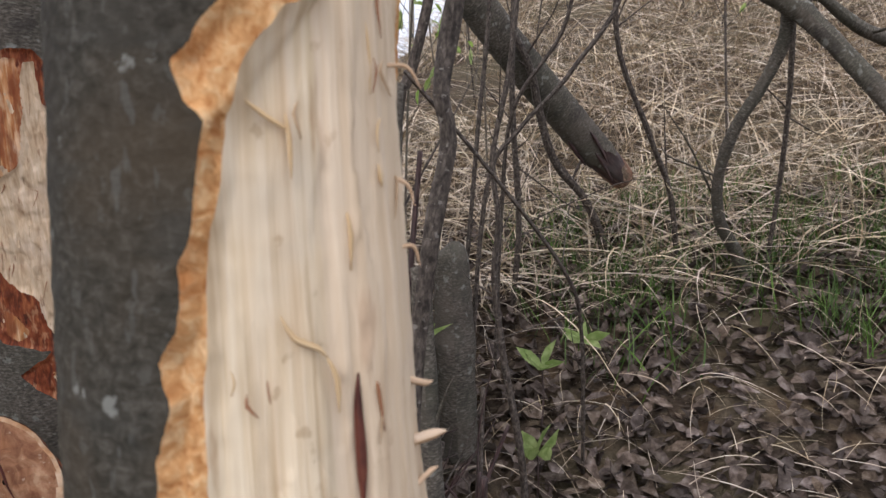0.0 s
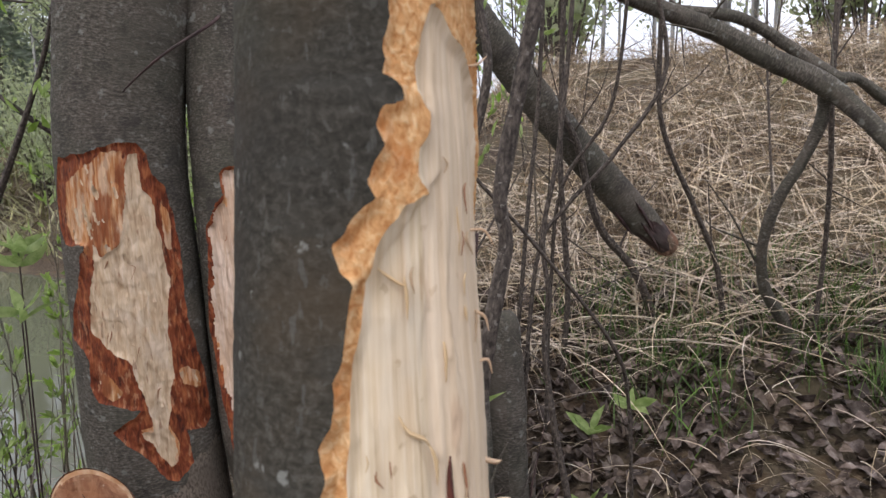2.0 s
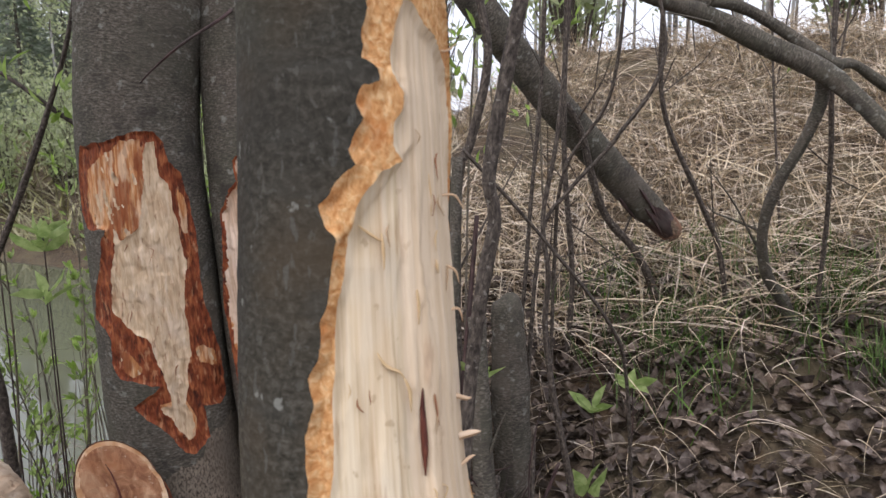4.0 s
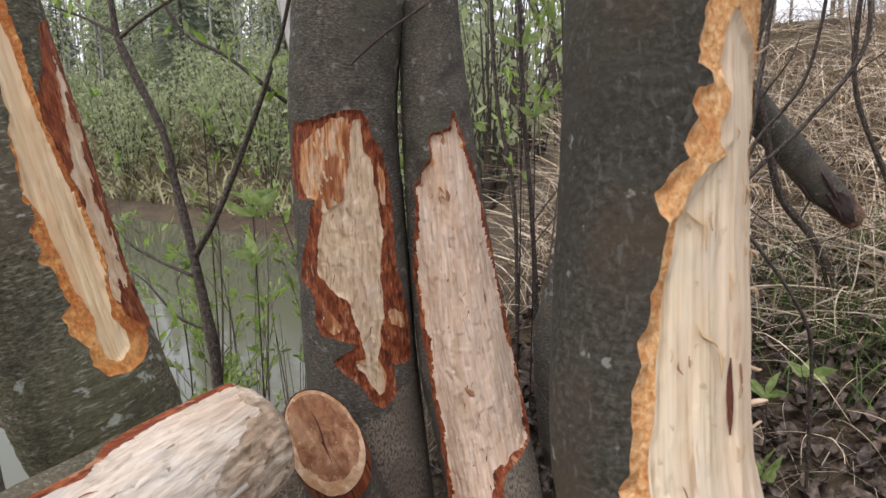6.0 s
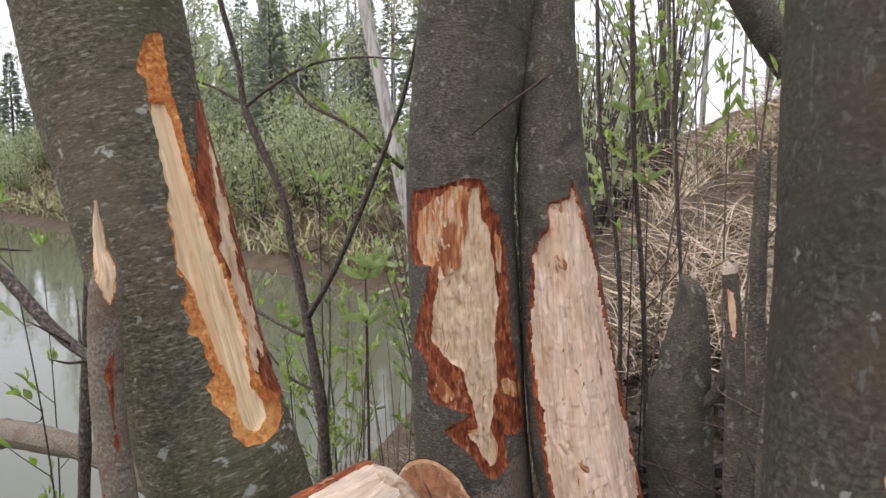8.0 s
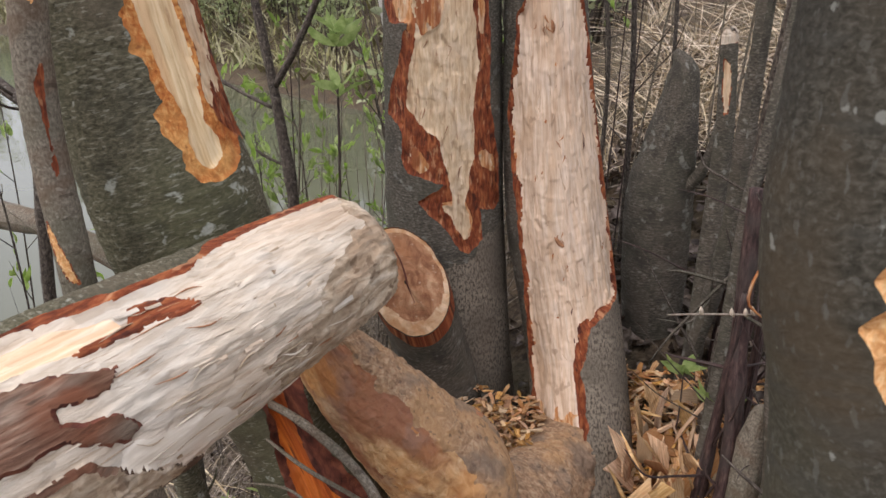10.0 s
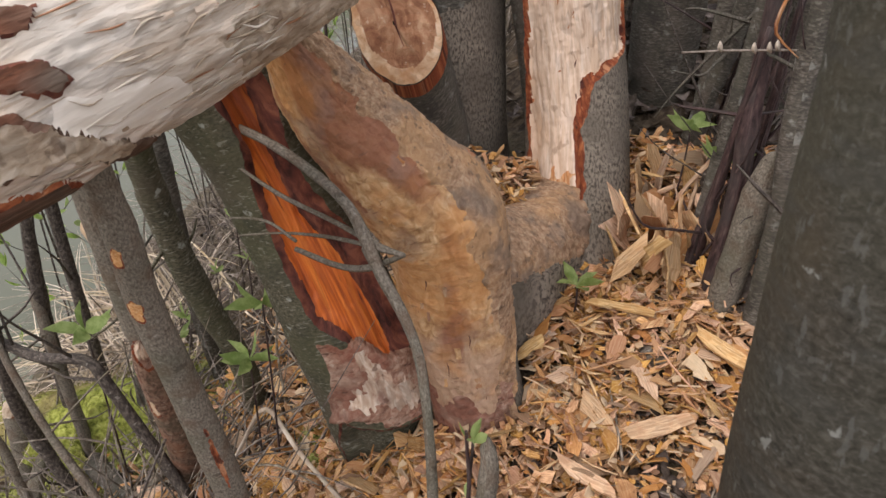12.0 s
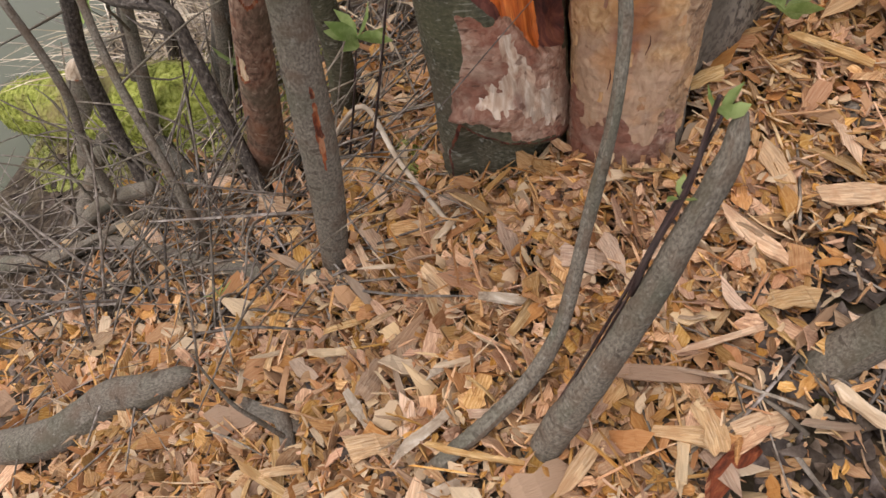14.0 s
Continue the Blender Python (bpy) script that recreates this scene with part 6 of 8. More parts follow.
pond = [
    ([(-1.024, 0.673, 0.627, 0.0238), (-1.021, 0.691, 0.438, 0.0255), (-1.024, 0.710, 0.309, 0.0257), (-1.010, 0.728, 0.164, 0.0269), (-0.983, 0.757, 0.003, 0.0261), (-0.943, 0.785, -0.148, 0.0253), (-0.919, 0.803, -0.345, 0.0268)], BARK_GREEN),
    ([(-1.122, 0.843, 0.599, 0.0180), (-1.119, 0.849, 0.324, 0.0192), (-1.117, 0.858, 0.211, 0.0192), (-1.125, 0.876, 0.034, 0.0200), (-1.122, 0.893, -0.181, 0.0197), (-1.089, 0.910, -0.435, 0.0199)], BARK),
    ([(-1.289, 0.735, 0.507, 0.0109), (-1.326, 0.743, 0.318, 0.0118), (-1.383, 0.741, 0.123, 0.0131), (-1.433, 0.748, -0.147, 0.0161), (-1.470, 0.766, -0.407, 0.0177), (-1.497, 0.783, -0.725, 0.0185)], BARK_THIN),
    ([(-1.337, 0.440, -0.053, 0.0070), (-1.275, 0.455, -0.213, 0.0080), (-1.268, 0.461, -0.393, 0.0090), (-1.237, 0.505, -0.634, 0.0100)], BARK_GREY),
    ([(-1.242, 0.499, 0.026, 0.0060), (-1.161, 0.475, -0.133, 0.0075), (-1.030, 0.450, -0.312, 0.0085), (-0.979, 0.465, -0.511, 0.0090)], BARK_GREY),
    ([(-1.433, 0.739, -0.097, 0.0119), (-1.394, 0.714, -0.318, 0.0139), (-1.374, 0.709, -0.619, 0.0150)], BARK_GREY),
    ([(-1.513, 0.793, -0.522, 0.0120), (-1.525, 0.691, -0.620, 0.0170), (-1.496, 0.589, -0.699, 0.0190), (-1.428, 0.457, -0.758, 0.0160)], BARK_GREY),
    ([(-1.196, 0.790, 0.204, 0.0179), (-1.209, 0.797, -0.072, 0.0201), (-1.245, 0.804, -0.344, 0.0222), (-1.295, 0.821, -0.623, 0.0243)], BARK),
    ([(-1.350, 0.575, 0.010, 0.0138), (-1.402, 0.593, -0.272, 0.0156), (-1.396, 0.611, -0.446, 0.0159), (-1.298, 0.589, -0.598, 0.0137), (-1.199, 0.528, -0.639, 0.0114)], BARK_THIN),
    ([(-1.160, 0.491, -0.415, 0.0152), (-1.252, 0.489, -0.496, 0.0152), (-1.338, 0.478, -0.596, 0.0176), (-1.427, 0.466, -0.757, 0.0185)], BARK_GREY),
    ([(-1.492, 0.598, -0.093, 0.0111), (-1.395, 0.596, -0.099, 0.0111), (-1.283, 0.594, -0.107, 0.0110), (-1.149, 0.592, -0.065, 0.0105), (-1.110, 0.591, -0.117, 0.0118), (-1.054, 0.589, -0.213, 0.0123), (-0.965, 0.571, -0.327, 0.0119), (-0.926, 0.560, -0.387, 0.0109)], BARK_THIN),
]
for row, m in pond:
    stem("pond_sapling", row, m, "dark stem rising from the mossy pond edge", "sapling", "stems at the pond edge", sides=16, step=.015)
gnawed("cut_sapling", [(-1.011, 0.662, -0.473, 0.0503), (-1.002, 0.650, -0.402, 0.0422), (-0.973, 0.615, -0.270, 0.0341), (-0.943, 0.572, -0.128, 0.0301), (-0.906, 0.520, 0.024, 0.0271), (-0.879, 0.485, 0.126, 0.0240), (-0.865, 0.467, 0.179, 0.0170), (-0.861, 0.460, 0.197, 0.0050)], BARK_RED_BROWN,
       [dict(outline=[(-180, .9), (180, .9), (180, .70), (100, .68), (40, .64), (-20, .69), (-90, .71), (-180, .70)], wood=WOOD_FLAKE, rim_mat=RIM_RED, rim=.006, depth=.003, wall=.004, fibre=.001, run=9, jag=.012, facet=(.008, .012, .004),
             label="pale pinkish chewed top", rim_label="torn bark edge"),
        dict(outline=[(-20, .52), (10, .53), (20, .47), (0, .45), (-22, .47)], wood=WOOD_TAN, rim_mat=RIM_RED, rim=.003, depth=.002, wall=.004, jag=.005, label="small pale gnaw scar", rim_label="torn bark edge")],
       "red-brown stem chewed off to a pale top", "cut stem", fine=.0032, lump=.06, relief=.001, seed=23.0)
gnawed("cut_sapling", [(-1.620, 0.686, -0.818, 0.0399), (-1.610, 0.692, -0.717, 0.0339), (-1.595, 0.697, -0.596, 0.0309), (-1.586, 0.699, -0.496, 0.0298), (-1.581, 0.699, -0.460, 0.0199), (-1.579, 0.700, -0.445, 0.0040)], BARK_GREY,
       [dict(outline=[(-180, .5), (180, .5), (180, .325), (90, .34), (0, .33), (-90, .30)], wood=WOOD_BUTT, rim_mat=RIM_RED, rim=.001, depth=.001, wall=.003, jag=.006, label="pale slanting cut top", rim_label="bark edge at the cut")],
       "short grey stub with a slanting pale cut", "cut stem", fine=.0045, lump=.06, relief=.001, seed=25.0)
peeled = stem("peeled_sapling", [(-1.230, 0.763, 0.081, 0.0153), (-1.226, 0.771, -0.031, 0.0145), (-1.222, 0.780, -0.124, 0.0145), (-1.219, 0.788, -0.303, 0.0150), (-1.219, 0.784, -0.566, 0.0161)], BARK_GREY, "short grey stem with a peeled pale tip", "cut stem", sides=12)
part("peeled_tip", rod_mesh("peeled_tip", [(-1.237, 0.749, 0.141, 0.0040), (-1.237, 0.749, 0.125, 0.0128), (-1.226, 0.760, 0.082, 0.0149), (-1.225, 0.768, 0.022, 0.0145)], sides=12, step=.008, rough=.12), WOOD_TAN, peeled, "pale peeled wood at the tip")
sapling_rows = [
    ([(-1.42, 1.25, 1.95, .004), (-1.37, 1.28, 1.65, .0062), (-1.333, 1.3, 1.476, .0075), (-1.313, 1.3, 1.357, .0082), (-1.217, 1.3, 1.155, .0088), (-1.192, 1.3, 1.032, .0095), (-1.16, 1.3, .879, .0108),
      (-1.141, 1.3, .765, .0125), (-1.12, 1.3, .635, .0138), (-1.112, 1.3, .516, .0145), (-1.10, 1.3, .1, .0155), (-1.10, 1.3, -.4, .0165)], "stem"),
    ([(-1.15, 1.3, .851, .0085), (-1.076, 1.3, .968, .0078), (-.993, 1.3, 1.132, .0068), (-.923, 1.3, 1.287, .0055), (-.877, 1.3, 1.409, .0045), (-.83, 1.3, 1.6, .003)], "limb"),
    ([(-1.318, 1.3, 1.377, .0048), (-1.404, 1.3, 1.419, .0036), (-1.495, 1.3, 1.449, .002)], "limb"),
    ([(-1.315, 1.3, 1.37, .0046), (-1.25, 1.3, 1.41, .0042), (-1.12, 1.28, 1.46, .0036), (-.98, 1.26, 1.47, .0028), (-.87, 1.25, 1.46, .0015)], "limb"),
    ([(-1.161, 1.3, .80, .0048), (-1.245, 1.3, .83, .0042), (-1.327, 1.3, .868, .0034), (-1.40, 1.29, .93, .002)], "limb"),
    ([(-1.214, 1.32, 1.471, .0032), (-1.149, 1.32, 1.379, .0040), (-1.045, 1.32, 1.326, .0044), (-.945, 1.32, 1.255, .0048), (-.90, 1.33, 1.22, .005)], "limb"),
    ([(-1.125, 1.3, .66, .0036), (-1.20, 1.28, .70, .003), (-1.27, 1.26, .79, .0022), (-1.33, 1.25, .83, .001)], "limb"),
]
shrub = None
for row, nm in sapling_rows:
    me = rod_mesh(nm, row, sides=12, step=.015, rough=.1, knobs=.25)
    if shrub is None:
        shrub = thing("sapling", me, BARK_THIN, "forked dark sapling with opening green leaves", "sapling")
    else:
        part("limb", me, BARK_THIN, shrub)
stem("broken_branch", [(-1.957, 0.846, 1.188, 0.0114), (-1.699, 0.843, 1.051, 0.0121), (-1.603, 0.842, 0.997, 0.0130), (-1.482, 0.840, 0.901, 0.0128), (-1.364, 0.838, 0.843, 0.0114), (-1.188, 0.816, 0.827, 0.0083), (-1.034, 0.774, 0.847, 0.0052)], BARK_THIN, "dark branch crossing in front of the pond")
stem("fallen_branch", [(-3.063, 1.374, 0.313, 0.0461), (-2.404, 1.310, 0.368, 0.0433), (-2.161, 1.252, 0.421, 0.0416), (-1.982, 1.247, 0.423, 0.0389), (-1.854, 1.243, 0.414, 0.0317), (-1.625, 1.236, 0.357, 0.0286), (-1.315, 1.226, 0.181, 0.0264), (-1.001, 1.212, -0.163, 0.0262)], BARK_GREY,
     "grey fallen branch reaching out over the pond", sides=16)
stem("bare_sapling", [(-1.442, 0.931, 1.094, 0.0092), (-1.466, 0.930, 0.980, 0.0109), (-1.485, 0.928, 0.804, 0.0123), (-1.508, 0.925, 0.572, 0.0137), (-1.527, 0.922, 0.277, 0.0140), (-1.516, 0.916, -0.326, 0.0152), (-1.492, 0.912, -0.711, 0.0163)], BARK_THIN, "thin bare upright stem beside the pond", "sapling", sides=12)

# lying sticks and the forked twig in front
stem("lying_branch", [(-1.700, 0.317, -0.900, 0.0210), (-1.482, 0.377, -0.785, 0.0199), (-1.305, 0.448, -0.645, 0.0135), (-1.227, 0.449, -0.595, 0.0146), (-0.947, 0.421, -0.421, 0.0150), (-0.745, 0.421, -0.289, 0.0126), (-0.664, 0.427, -0.240, 0.0070)], BARK_GREY, "grey branch lying among the wood chips", sides=14)
stem("lying_branch", [(-1.306, -0.094, -0.798, 0.0321), (-1.129, -0.003, -0.661, 0.0322), (-0.989, 0.067, -0.548, 0.0330), (-0.937, 0.142, -0.488, 0.0327), (-0.874, 0.177, -0.436, 0.0273), (-0.828, 0.215, -0.401, 0.0190), (-0.813, 0.226, -0.391, 0.0080)], BARK_GREY, "thick grey stick half buried in wood chips", sides=20, step=.012)
stem("lying_branch", [(-1.384, 0.374, -0.699, 0.0088), (-1.232, 0.496, -0.554, 0.0086), (-1.095, 0.598, -0.429, 0.0072), (-1.016, 0.660, -0.359, 0.0059)], BARK_GREY, "thin grey stick lying on the bank", sides=10)
stem("lying_branch", [(-0.639, 0.207, -0.309, 0.0081), (-0.629, 0.206, -0.273, 0.0101), (-0.609, 0.191, -0.262, 0.0117), (-0.574, 0.160, -0.270, 0.0116), (-0.539, 0.135, -0.269, 0.0111), (-0.509, 0.099, -0.283, 0.0111)], BARK_GREY, "bent grey twig arching out of the chips", sides=12, step=.008)
foot = stem("leaning_stub", [(-0.079, 0.497, -0.079, 0.0326), (-0.055, 0.508, -0.026, 0.0295), (-0.027, 0.529, 0.067, 0.0253), (-0.003, 0.533, 0.166, 0.0232), (0.019, 0.531, 0.255, 0.0221), (0.039, 0.525, 0.327, 0.0200), (0.054, 0.520, 0.369, 0.0060)], BARK_GREY,
            "leaning grey stub behind the young trunk, mossy at its foot", "cut stem", sides=22, step=.01)
part("scar", rod_mesh("scar", [(-0.007, 0.518, 0.212, 0.0010), (0.001, 0.518, 0.224, 0.0071), (0.011, 0.518, 0.247, 0.0060), (0.019, 0.521, 0.265, 0.0010)], sides=10, step=.006, rough=.3), RIM_RED, foot, "rusty gnaw scar")
twig = stem("forked_twig", [(-0.805, 0.622, 0.512, 0.0040), (-0.794, 0.616, 0.507, 0.0059), (-0.697, 0.595, 0.499, 0.0063), (-0.609, 0.564, 0.485, 0.0067), (-0.548, 0.533, 0.471, 0.0072), (-0.515, 0.512, 0.446, 0.0078), (-0.479, 0.481, 0.421, 0.0076), (-0.444, 0.470, 0.376, 0.0071),
                            (-0.416, 0.455, 0.329, 0.0069), (-0.389, 0.423, 0.259, 0.0066), (-0.367, 0.397, 0.141, 0.0074), (-0.341, 0.345, 0.014, 0.0083), (-0.350, 0.293, -0.064, 0.0096), (-0.385, 0.212, -0.126, 0.0105), (-0.400, 0.181, -0.170, 0.0108)],
            BARK_GREY, "bent grey forked twig rising from the chips", "twig", sides=14, step=.01)
for row in ([(-0.769, 0.603, 0.451, 0.0019), (-0.666, 0.565, 0.441, 0.0032), (-0.572, 0.536, 0.441, 0.0034), (-0.492, 0.508, 0.441, 0.0038), (-0.453, 0.488, 0.452, 0.0034)],
            [(-0.639, 0.552, 0.368, 0.0037), (-0.563, 0.532, 0.375, 0.0043), (-0.507, 0.511, 0.403, 0.0047), (-0.454, 0.490, 0.451, 0.0034)],
            [(-0.787, 0.587, 0.360, 0.0012), (-0.697, 0.569, 0.389, 0.0020), (-0.637, 0.551, 0.382, 0.0026)],
            [(-0.758, 0.588, 0.336, 0.0012), (-0.663, 0.568, 0.378, 0.0020), (-0.560, 0.529, 0.421, 0.0028), (-0.475, 0.499, 0.443, 0.0029)],
            [(-0.515, 0.512, 0.430, 0.0049), (-0.505, 0.513, 0.408, 0.0045), (-0.479, 0.483, 0.416, 0.0040)]):
    part("side_twig", rod_mesh("side_twig", row, sides=8, step=.012, rough=.1), BARK_GREY, twig)
stick = stem("cut_stick", [(-0.293, 0.326, 0.378, 0.0030), (-0.291, 0.325, 0.365, 0.0076), (-0.285, 0.320, 0.346, 0.0099), (-0.283, 0.311, 0.273, 0.0118), (-0.282, 0.302, 0.184, 0.0135), (-0.284, 0.291, 0.073, 0.0156), (-0.291, 0.278, -0.054, 0.0188), (-0.292, 0.274, -0.161, 0.0199)],
             BARK_GREY, "slanting grey stick standing in the chips", "stick", sides=18, step=.008)
part("shoot", rod_mesh("shoot", [(-0.313, 0.319, 0.386, 0.0016), (-0.312, 0.319, 0.376, 0.0020), (-0.301, 0.309, 0.309, 0.0026), (-0.301, 0.299, 0.241, 0.0030), (-0.297, 0.299, 0.181, 0.0033)], sides=8, step=.012), BARK_RED, stick, "thin reddish shoot")
stem("cut_sapling", [(-0.149, 0.844, 0.020, 0.0344), (-0.138, 0.859, 0.057, 0.0359), (-0.128, 0.869, 0.099, 0.0313), (-0.126, 0.871, 0.107, 0.0101)], BARK_GREY, "low sawn-off stub among the chips", "cut stem", sides=18, step=.008)
stem("dry_stalk", [(-0.901, 0.613, -0.359, 0.0030), (-0.862, 0.654, -0.238, 0.0045), (-0.817, 0.684, -0.151, 0.0052), (-0.703, 0.615, -0.153, 0.0045), (-0.565, 0.530, -0.128, 0.0040), (-0.455, 0.466, -0.096, 0.0035), (-0.395, 0.439, -0.073, 0.0030)], STRAW, "bent straw-coloured stalk over the chips", "stalk", sides=7, step=.02, knobs=0)
stem("red_twig", [(-0.690, 1.202, 1.289, 0.0012), (-0.657, 1.190, 1.314, 0.0021), (-0.594, 1.185, 1.359, 0.0029), (-0.538, 1.235, 1.409, 0.0033), (-0.537, 1.295, 1.435, 0.0035), (-0.550, 1.345, 1.452, 0.0037)],
     BARK_RED, "thin reddish twig crossing the grey trunks", "twig", sides=8)


pale = stem("budding_twig", [(-.208, 1.02, .571, .0018), (-.149, 1.02, .584, .0020), (-.088, 1.02, .595, .0020), (-.060, 1.02, .600, .0022), (-.043, 1.012, .604, .0022)], TWIG, "pale thin twig with whitish opening buds", "twig", sides=6, knobs=0)
for x, z in ((-.102, .590), (-.081, .594), (-.071, .599), (-.15, .584)):
    part("bud", rod_mesh("bud", [(x, 1.02, z - .002, .001), (x - .004, 1.016, z + .006, .0045), (x - .006, 1.014, z + .016, .0008)], sides=6, step=.004), WOOD_PALE, pale, "whitish opening bud")
stem("peeled_sliver", [(-.079, .95, .715, .0006), (-.086, .95, .695, .0024), (-.091, .95, .668, .0028), (-.088, .955, .640, .0024), (-.060, .968, .615, .0012), (-.047, .975, .605, .001)], WOOD_AMBER, "amber sliver of peeled bark hanging on the stems", "bark", sides=6, knobs=0)


# ---- loose cover: chips, litter, grass ----
def turn(n, flat=0.5):
    """n random orthonormal frames: long way, across, up, roughly level when flat is small."""
    a = rng.random(n) * 2 * np.pi
    up = np.stack([rng.normal(0, flat, n), rng.normal(0, flat, n), np.ones(n)], -1)
    up /= np.linalg.norm(up, axis=1)[:, None]
    d = np.stack([np.cos(a), np.sin(a), np.zeros(n)], -1)
    d -= up * (d * up).sum(1)[:, None]
    d /= np.linalg.norm(d, axis=1)[:, None]
    return d, np.cross(up, d), up


def chip_block(at, length, width, thick, flat=0.45):
    """Many bent splinters with ragged ends, as one run of verts and faces, with uv."""
    n = len(at)
    d, w, u = turn(n, flat)
    bend, twist = rng.normal(0, 0.06, n), rng.normal(0, .35, n)
    point = rng.random((2, n)) < .10
    slant = rng.normal(0, .13, (2, n))
    vs, uvs = [], []
    for j, k in enumerate((-0.5, -0.28, 0.03, 0.3, 0.5)):
        off = d * (length * (k + rng.normal(0, .03, n)))[:, None] + u * (bend * length * (4 * k * k - .5))[:, None]
        sides = [width * rng.uniform(.62, 1.15, n) / 2, width * rng.uniform(.62, 1.15, n) / 2]
        th = thick * rng.uniform(.6, 1.3, n) / 2
        cut = 0.0
        if j in (0, 4):
            e = j // 4
            sides = [np.where(point[e], q * .15, q * rng.uniform(.45, 1.0, n)) for q in sides]
            th = th * .3
            cut = slant[e] * np.minimum(length, width * 2.5)
        ww = w + u * (twist * k)[:, None]
        for a, b in ((-1, -1), (1, -1), (1, 1), (-1, 1)):
            wide = sides[0] if a < 0 else sides[1]
            ragged = d * (a * cut + rng.normal(0, .05, n) * length)[:, None] if j in (0, 4) else 0
            vs.append(at + off + ragged + ww * (a * wide)[:, None] + u * (b * th)[:, None])
            uvs.append(np.stack([a * wide + at[:, 0] * 7, k * length + at[:, 1] * 7], -1))
    v, uv = np.stack(vs, 1), np.stack(uvs, 1)
    base = [(4 * r + q, 4 * r + (q + 1) % 4, 4 * r + 4 + (q + 1) % 4, 4 * r + 4 + q) for r in range(4) for q in range(4)] + [(3, 2, 1, 0), (16, 17, 18, 19)]
    f = (np.array(base)[None] + 20 * np.arange(n)[:, None, None]).reshape(-1, 4)
    return v.reshape(-1, 3), f, uv.reshape(-1, 2)


def chip_places(n, spread=1.0):
    """Places in the fan of chips round the stump: thick under it, thin at the rim."""
    out = []
    while len(out) < n:
        x, y = rng.uniform(-1.45, .30), rng.uniform(-.35, 1.30)
        d = math.hypot((x + .42) / (.80 if x < -.42 else .60), (y - .45) / .66)
        away = math.hypot(x + .40, y - .73) > .085 and math.hypot(x + .56, y - .71) > .09
        away = away and not (x > -.10 and y < .62 - .8 * x and rng.random() < .75)
        away = away and not (x < -.80 and y > .28 and rng.random() < .6)
        if away and rng.random() < math.exp(-(max(d - .55, 0) * 2.1) ** 2 / spread):
            out.append((x, y))
    xy = np.array(out)
    return xy, ground_height(xy[:, 0], xy[:, 1])


xy, gz = chip_places(17000)
size = np.clip(rng.lognormal(0, .55, 17000), .25, 3.4)
at = np.column_stack([xy, gz + rng.uniform(.0, .046, 17000)])
v, f, uv = chip_block(at, .0205 * size, .0125 * np.clip(size, .4, 1.8) * rng.choice([.14, .22, .45, .8, 1.1, 1.4], 17000), .0022 * np.ones(17000), .68)
thing("wood_chips", make_mesh("wood_chips", v, f, uv, smooth=False), CHIP, "thick carpet of orange-brown beaver wood chips", "wood chips", kind="stuff")
xy, gz = chip_places(24000)
size = np.clip(rng.lognormal(0, .45, 24000), .3, 2.4)
at = np.column_stack([xy, gz + rng.uniform(.004, .040, 24000)])
v, f, uv = chip_block(at, .0125 * size, .0072 * size * rng.uniform(.3, 1.3, 24000), .0014 * np.ones(24000), .65)
n = 15000
thing("wood_shavings", make_mesh("wood_shavings", v[:n * 20], f[:n * 18], uv[:n * 20], smooth=False), CHIP, "fine orange shavings between the wood chips", "wood chips", kind="stuff")
xy = np.column_stack([rng.uniform(-.60, -.42, 700), rng.uniform(1.0, 1.16, 700)])
at = np.column_stack([xy, .17 + .10 * rng.random(700)])
v, f, uv = chip_block(at, .02 * rng.uniform(.5, 1.6, 700), .009 * rng.uniform(.6, 1.5, 700), .002 * np.ones(700), .5)
thing("wood_chips", make_mesh("wood_chips", v, f, uv, smooth=False), CHIP, "wood chips caught in the crotch of the trunks", "wood chips", kind="stuff")

xy = np.column_stack([rng.uniform(-.30, .02, 1700), rng.uniform(.92, 1.38, 1700)])
at = np.column_stack([xy, ground_height(xy[:, 0], xy[:, 1]) + .035 * rng.random(1700)])
v, f, uv = chip_block(at, .022 * rng.uniform(.5, 1.9, 1700), .011 * rng.uniform(.3, 1.5, 1700), .002 * np.ones(1700), .5)
thing("wood_chips", make_mesh("wood_chips", v, f, uv, smooth=False), CHIP, "wood chips heaped between the bare trunk and the stems", "wood chips", kind="stuff")

shapes = []
for k in range(22):
    L = .035 + .05 * rng.random()
    v, f, uv = chip_block(np.zeros((1, 3)), np.array([L]), np.array([L * rng.choice([.08, .16, .34, .5, .62])]), np.array([.003]), .05)
    shapes.append(make_mesh("wood_chip", v, f, uv, smooth=False))
xy, gz = chip_places(210, .9)
for k in range(210):
    me = shapes[k % 22]
    ob = thing("wood_chip", me, CHIP_ONE, "large pale splinter of chewed wood", "wood chip", "large wood chips")
    ob.matrix_basis = pose(xy[k, 0], xy[k, 1], gz[k] + .036 + .022 * rng.random(), rng.normal(0, 16), rng.normal(0, 16), rng.uniform(0, 360)) @ Matrix.Scale(rng.uniform(.6, 1.05), 4)
# splinters leaning against the bare trunk
for k in range(40):
    x, y = rng.uniform(-.25, -.10), rng.uniform(.95, 1.25)
    ob = thing("wood_chip", shapes[k % 22], CHIP_ONE, "long pale splinter leaning on the heap beside the trunk", "wood chip", "large wood chips")
    ob.matrix_basis = pose(x, y, float(ground_height(x, y)) + .05 + .06 * rng.random(), rng.normal(70, 16), rng.normal(0, 24), rng.normal(80, 45)) @ Matrix.Scale(rng.uniform(.9, 1.6), 4)


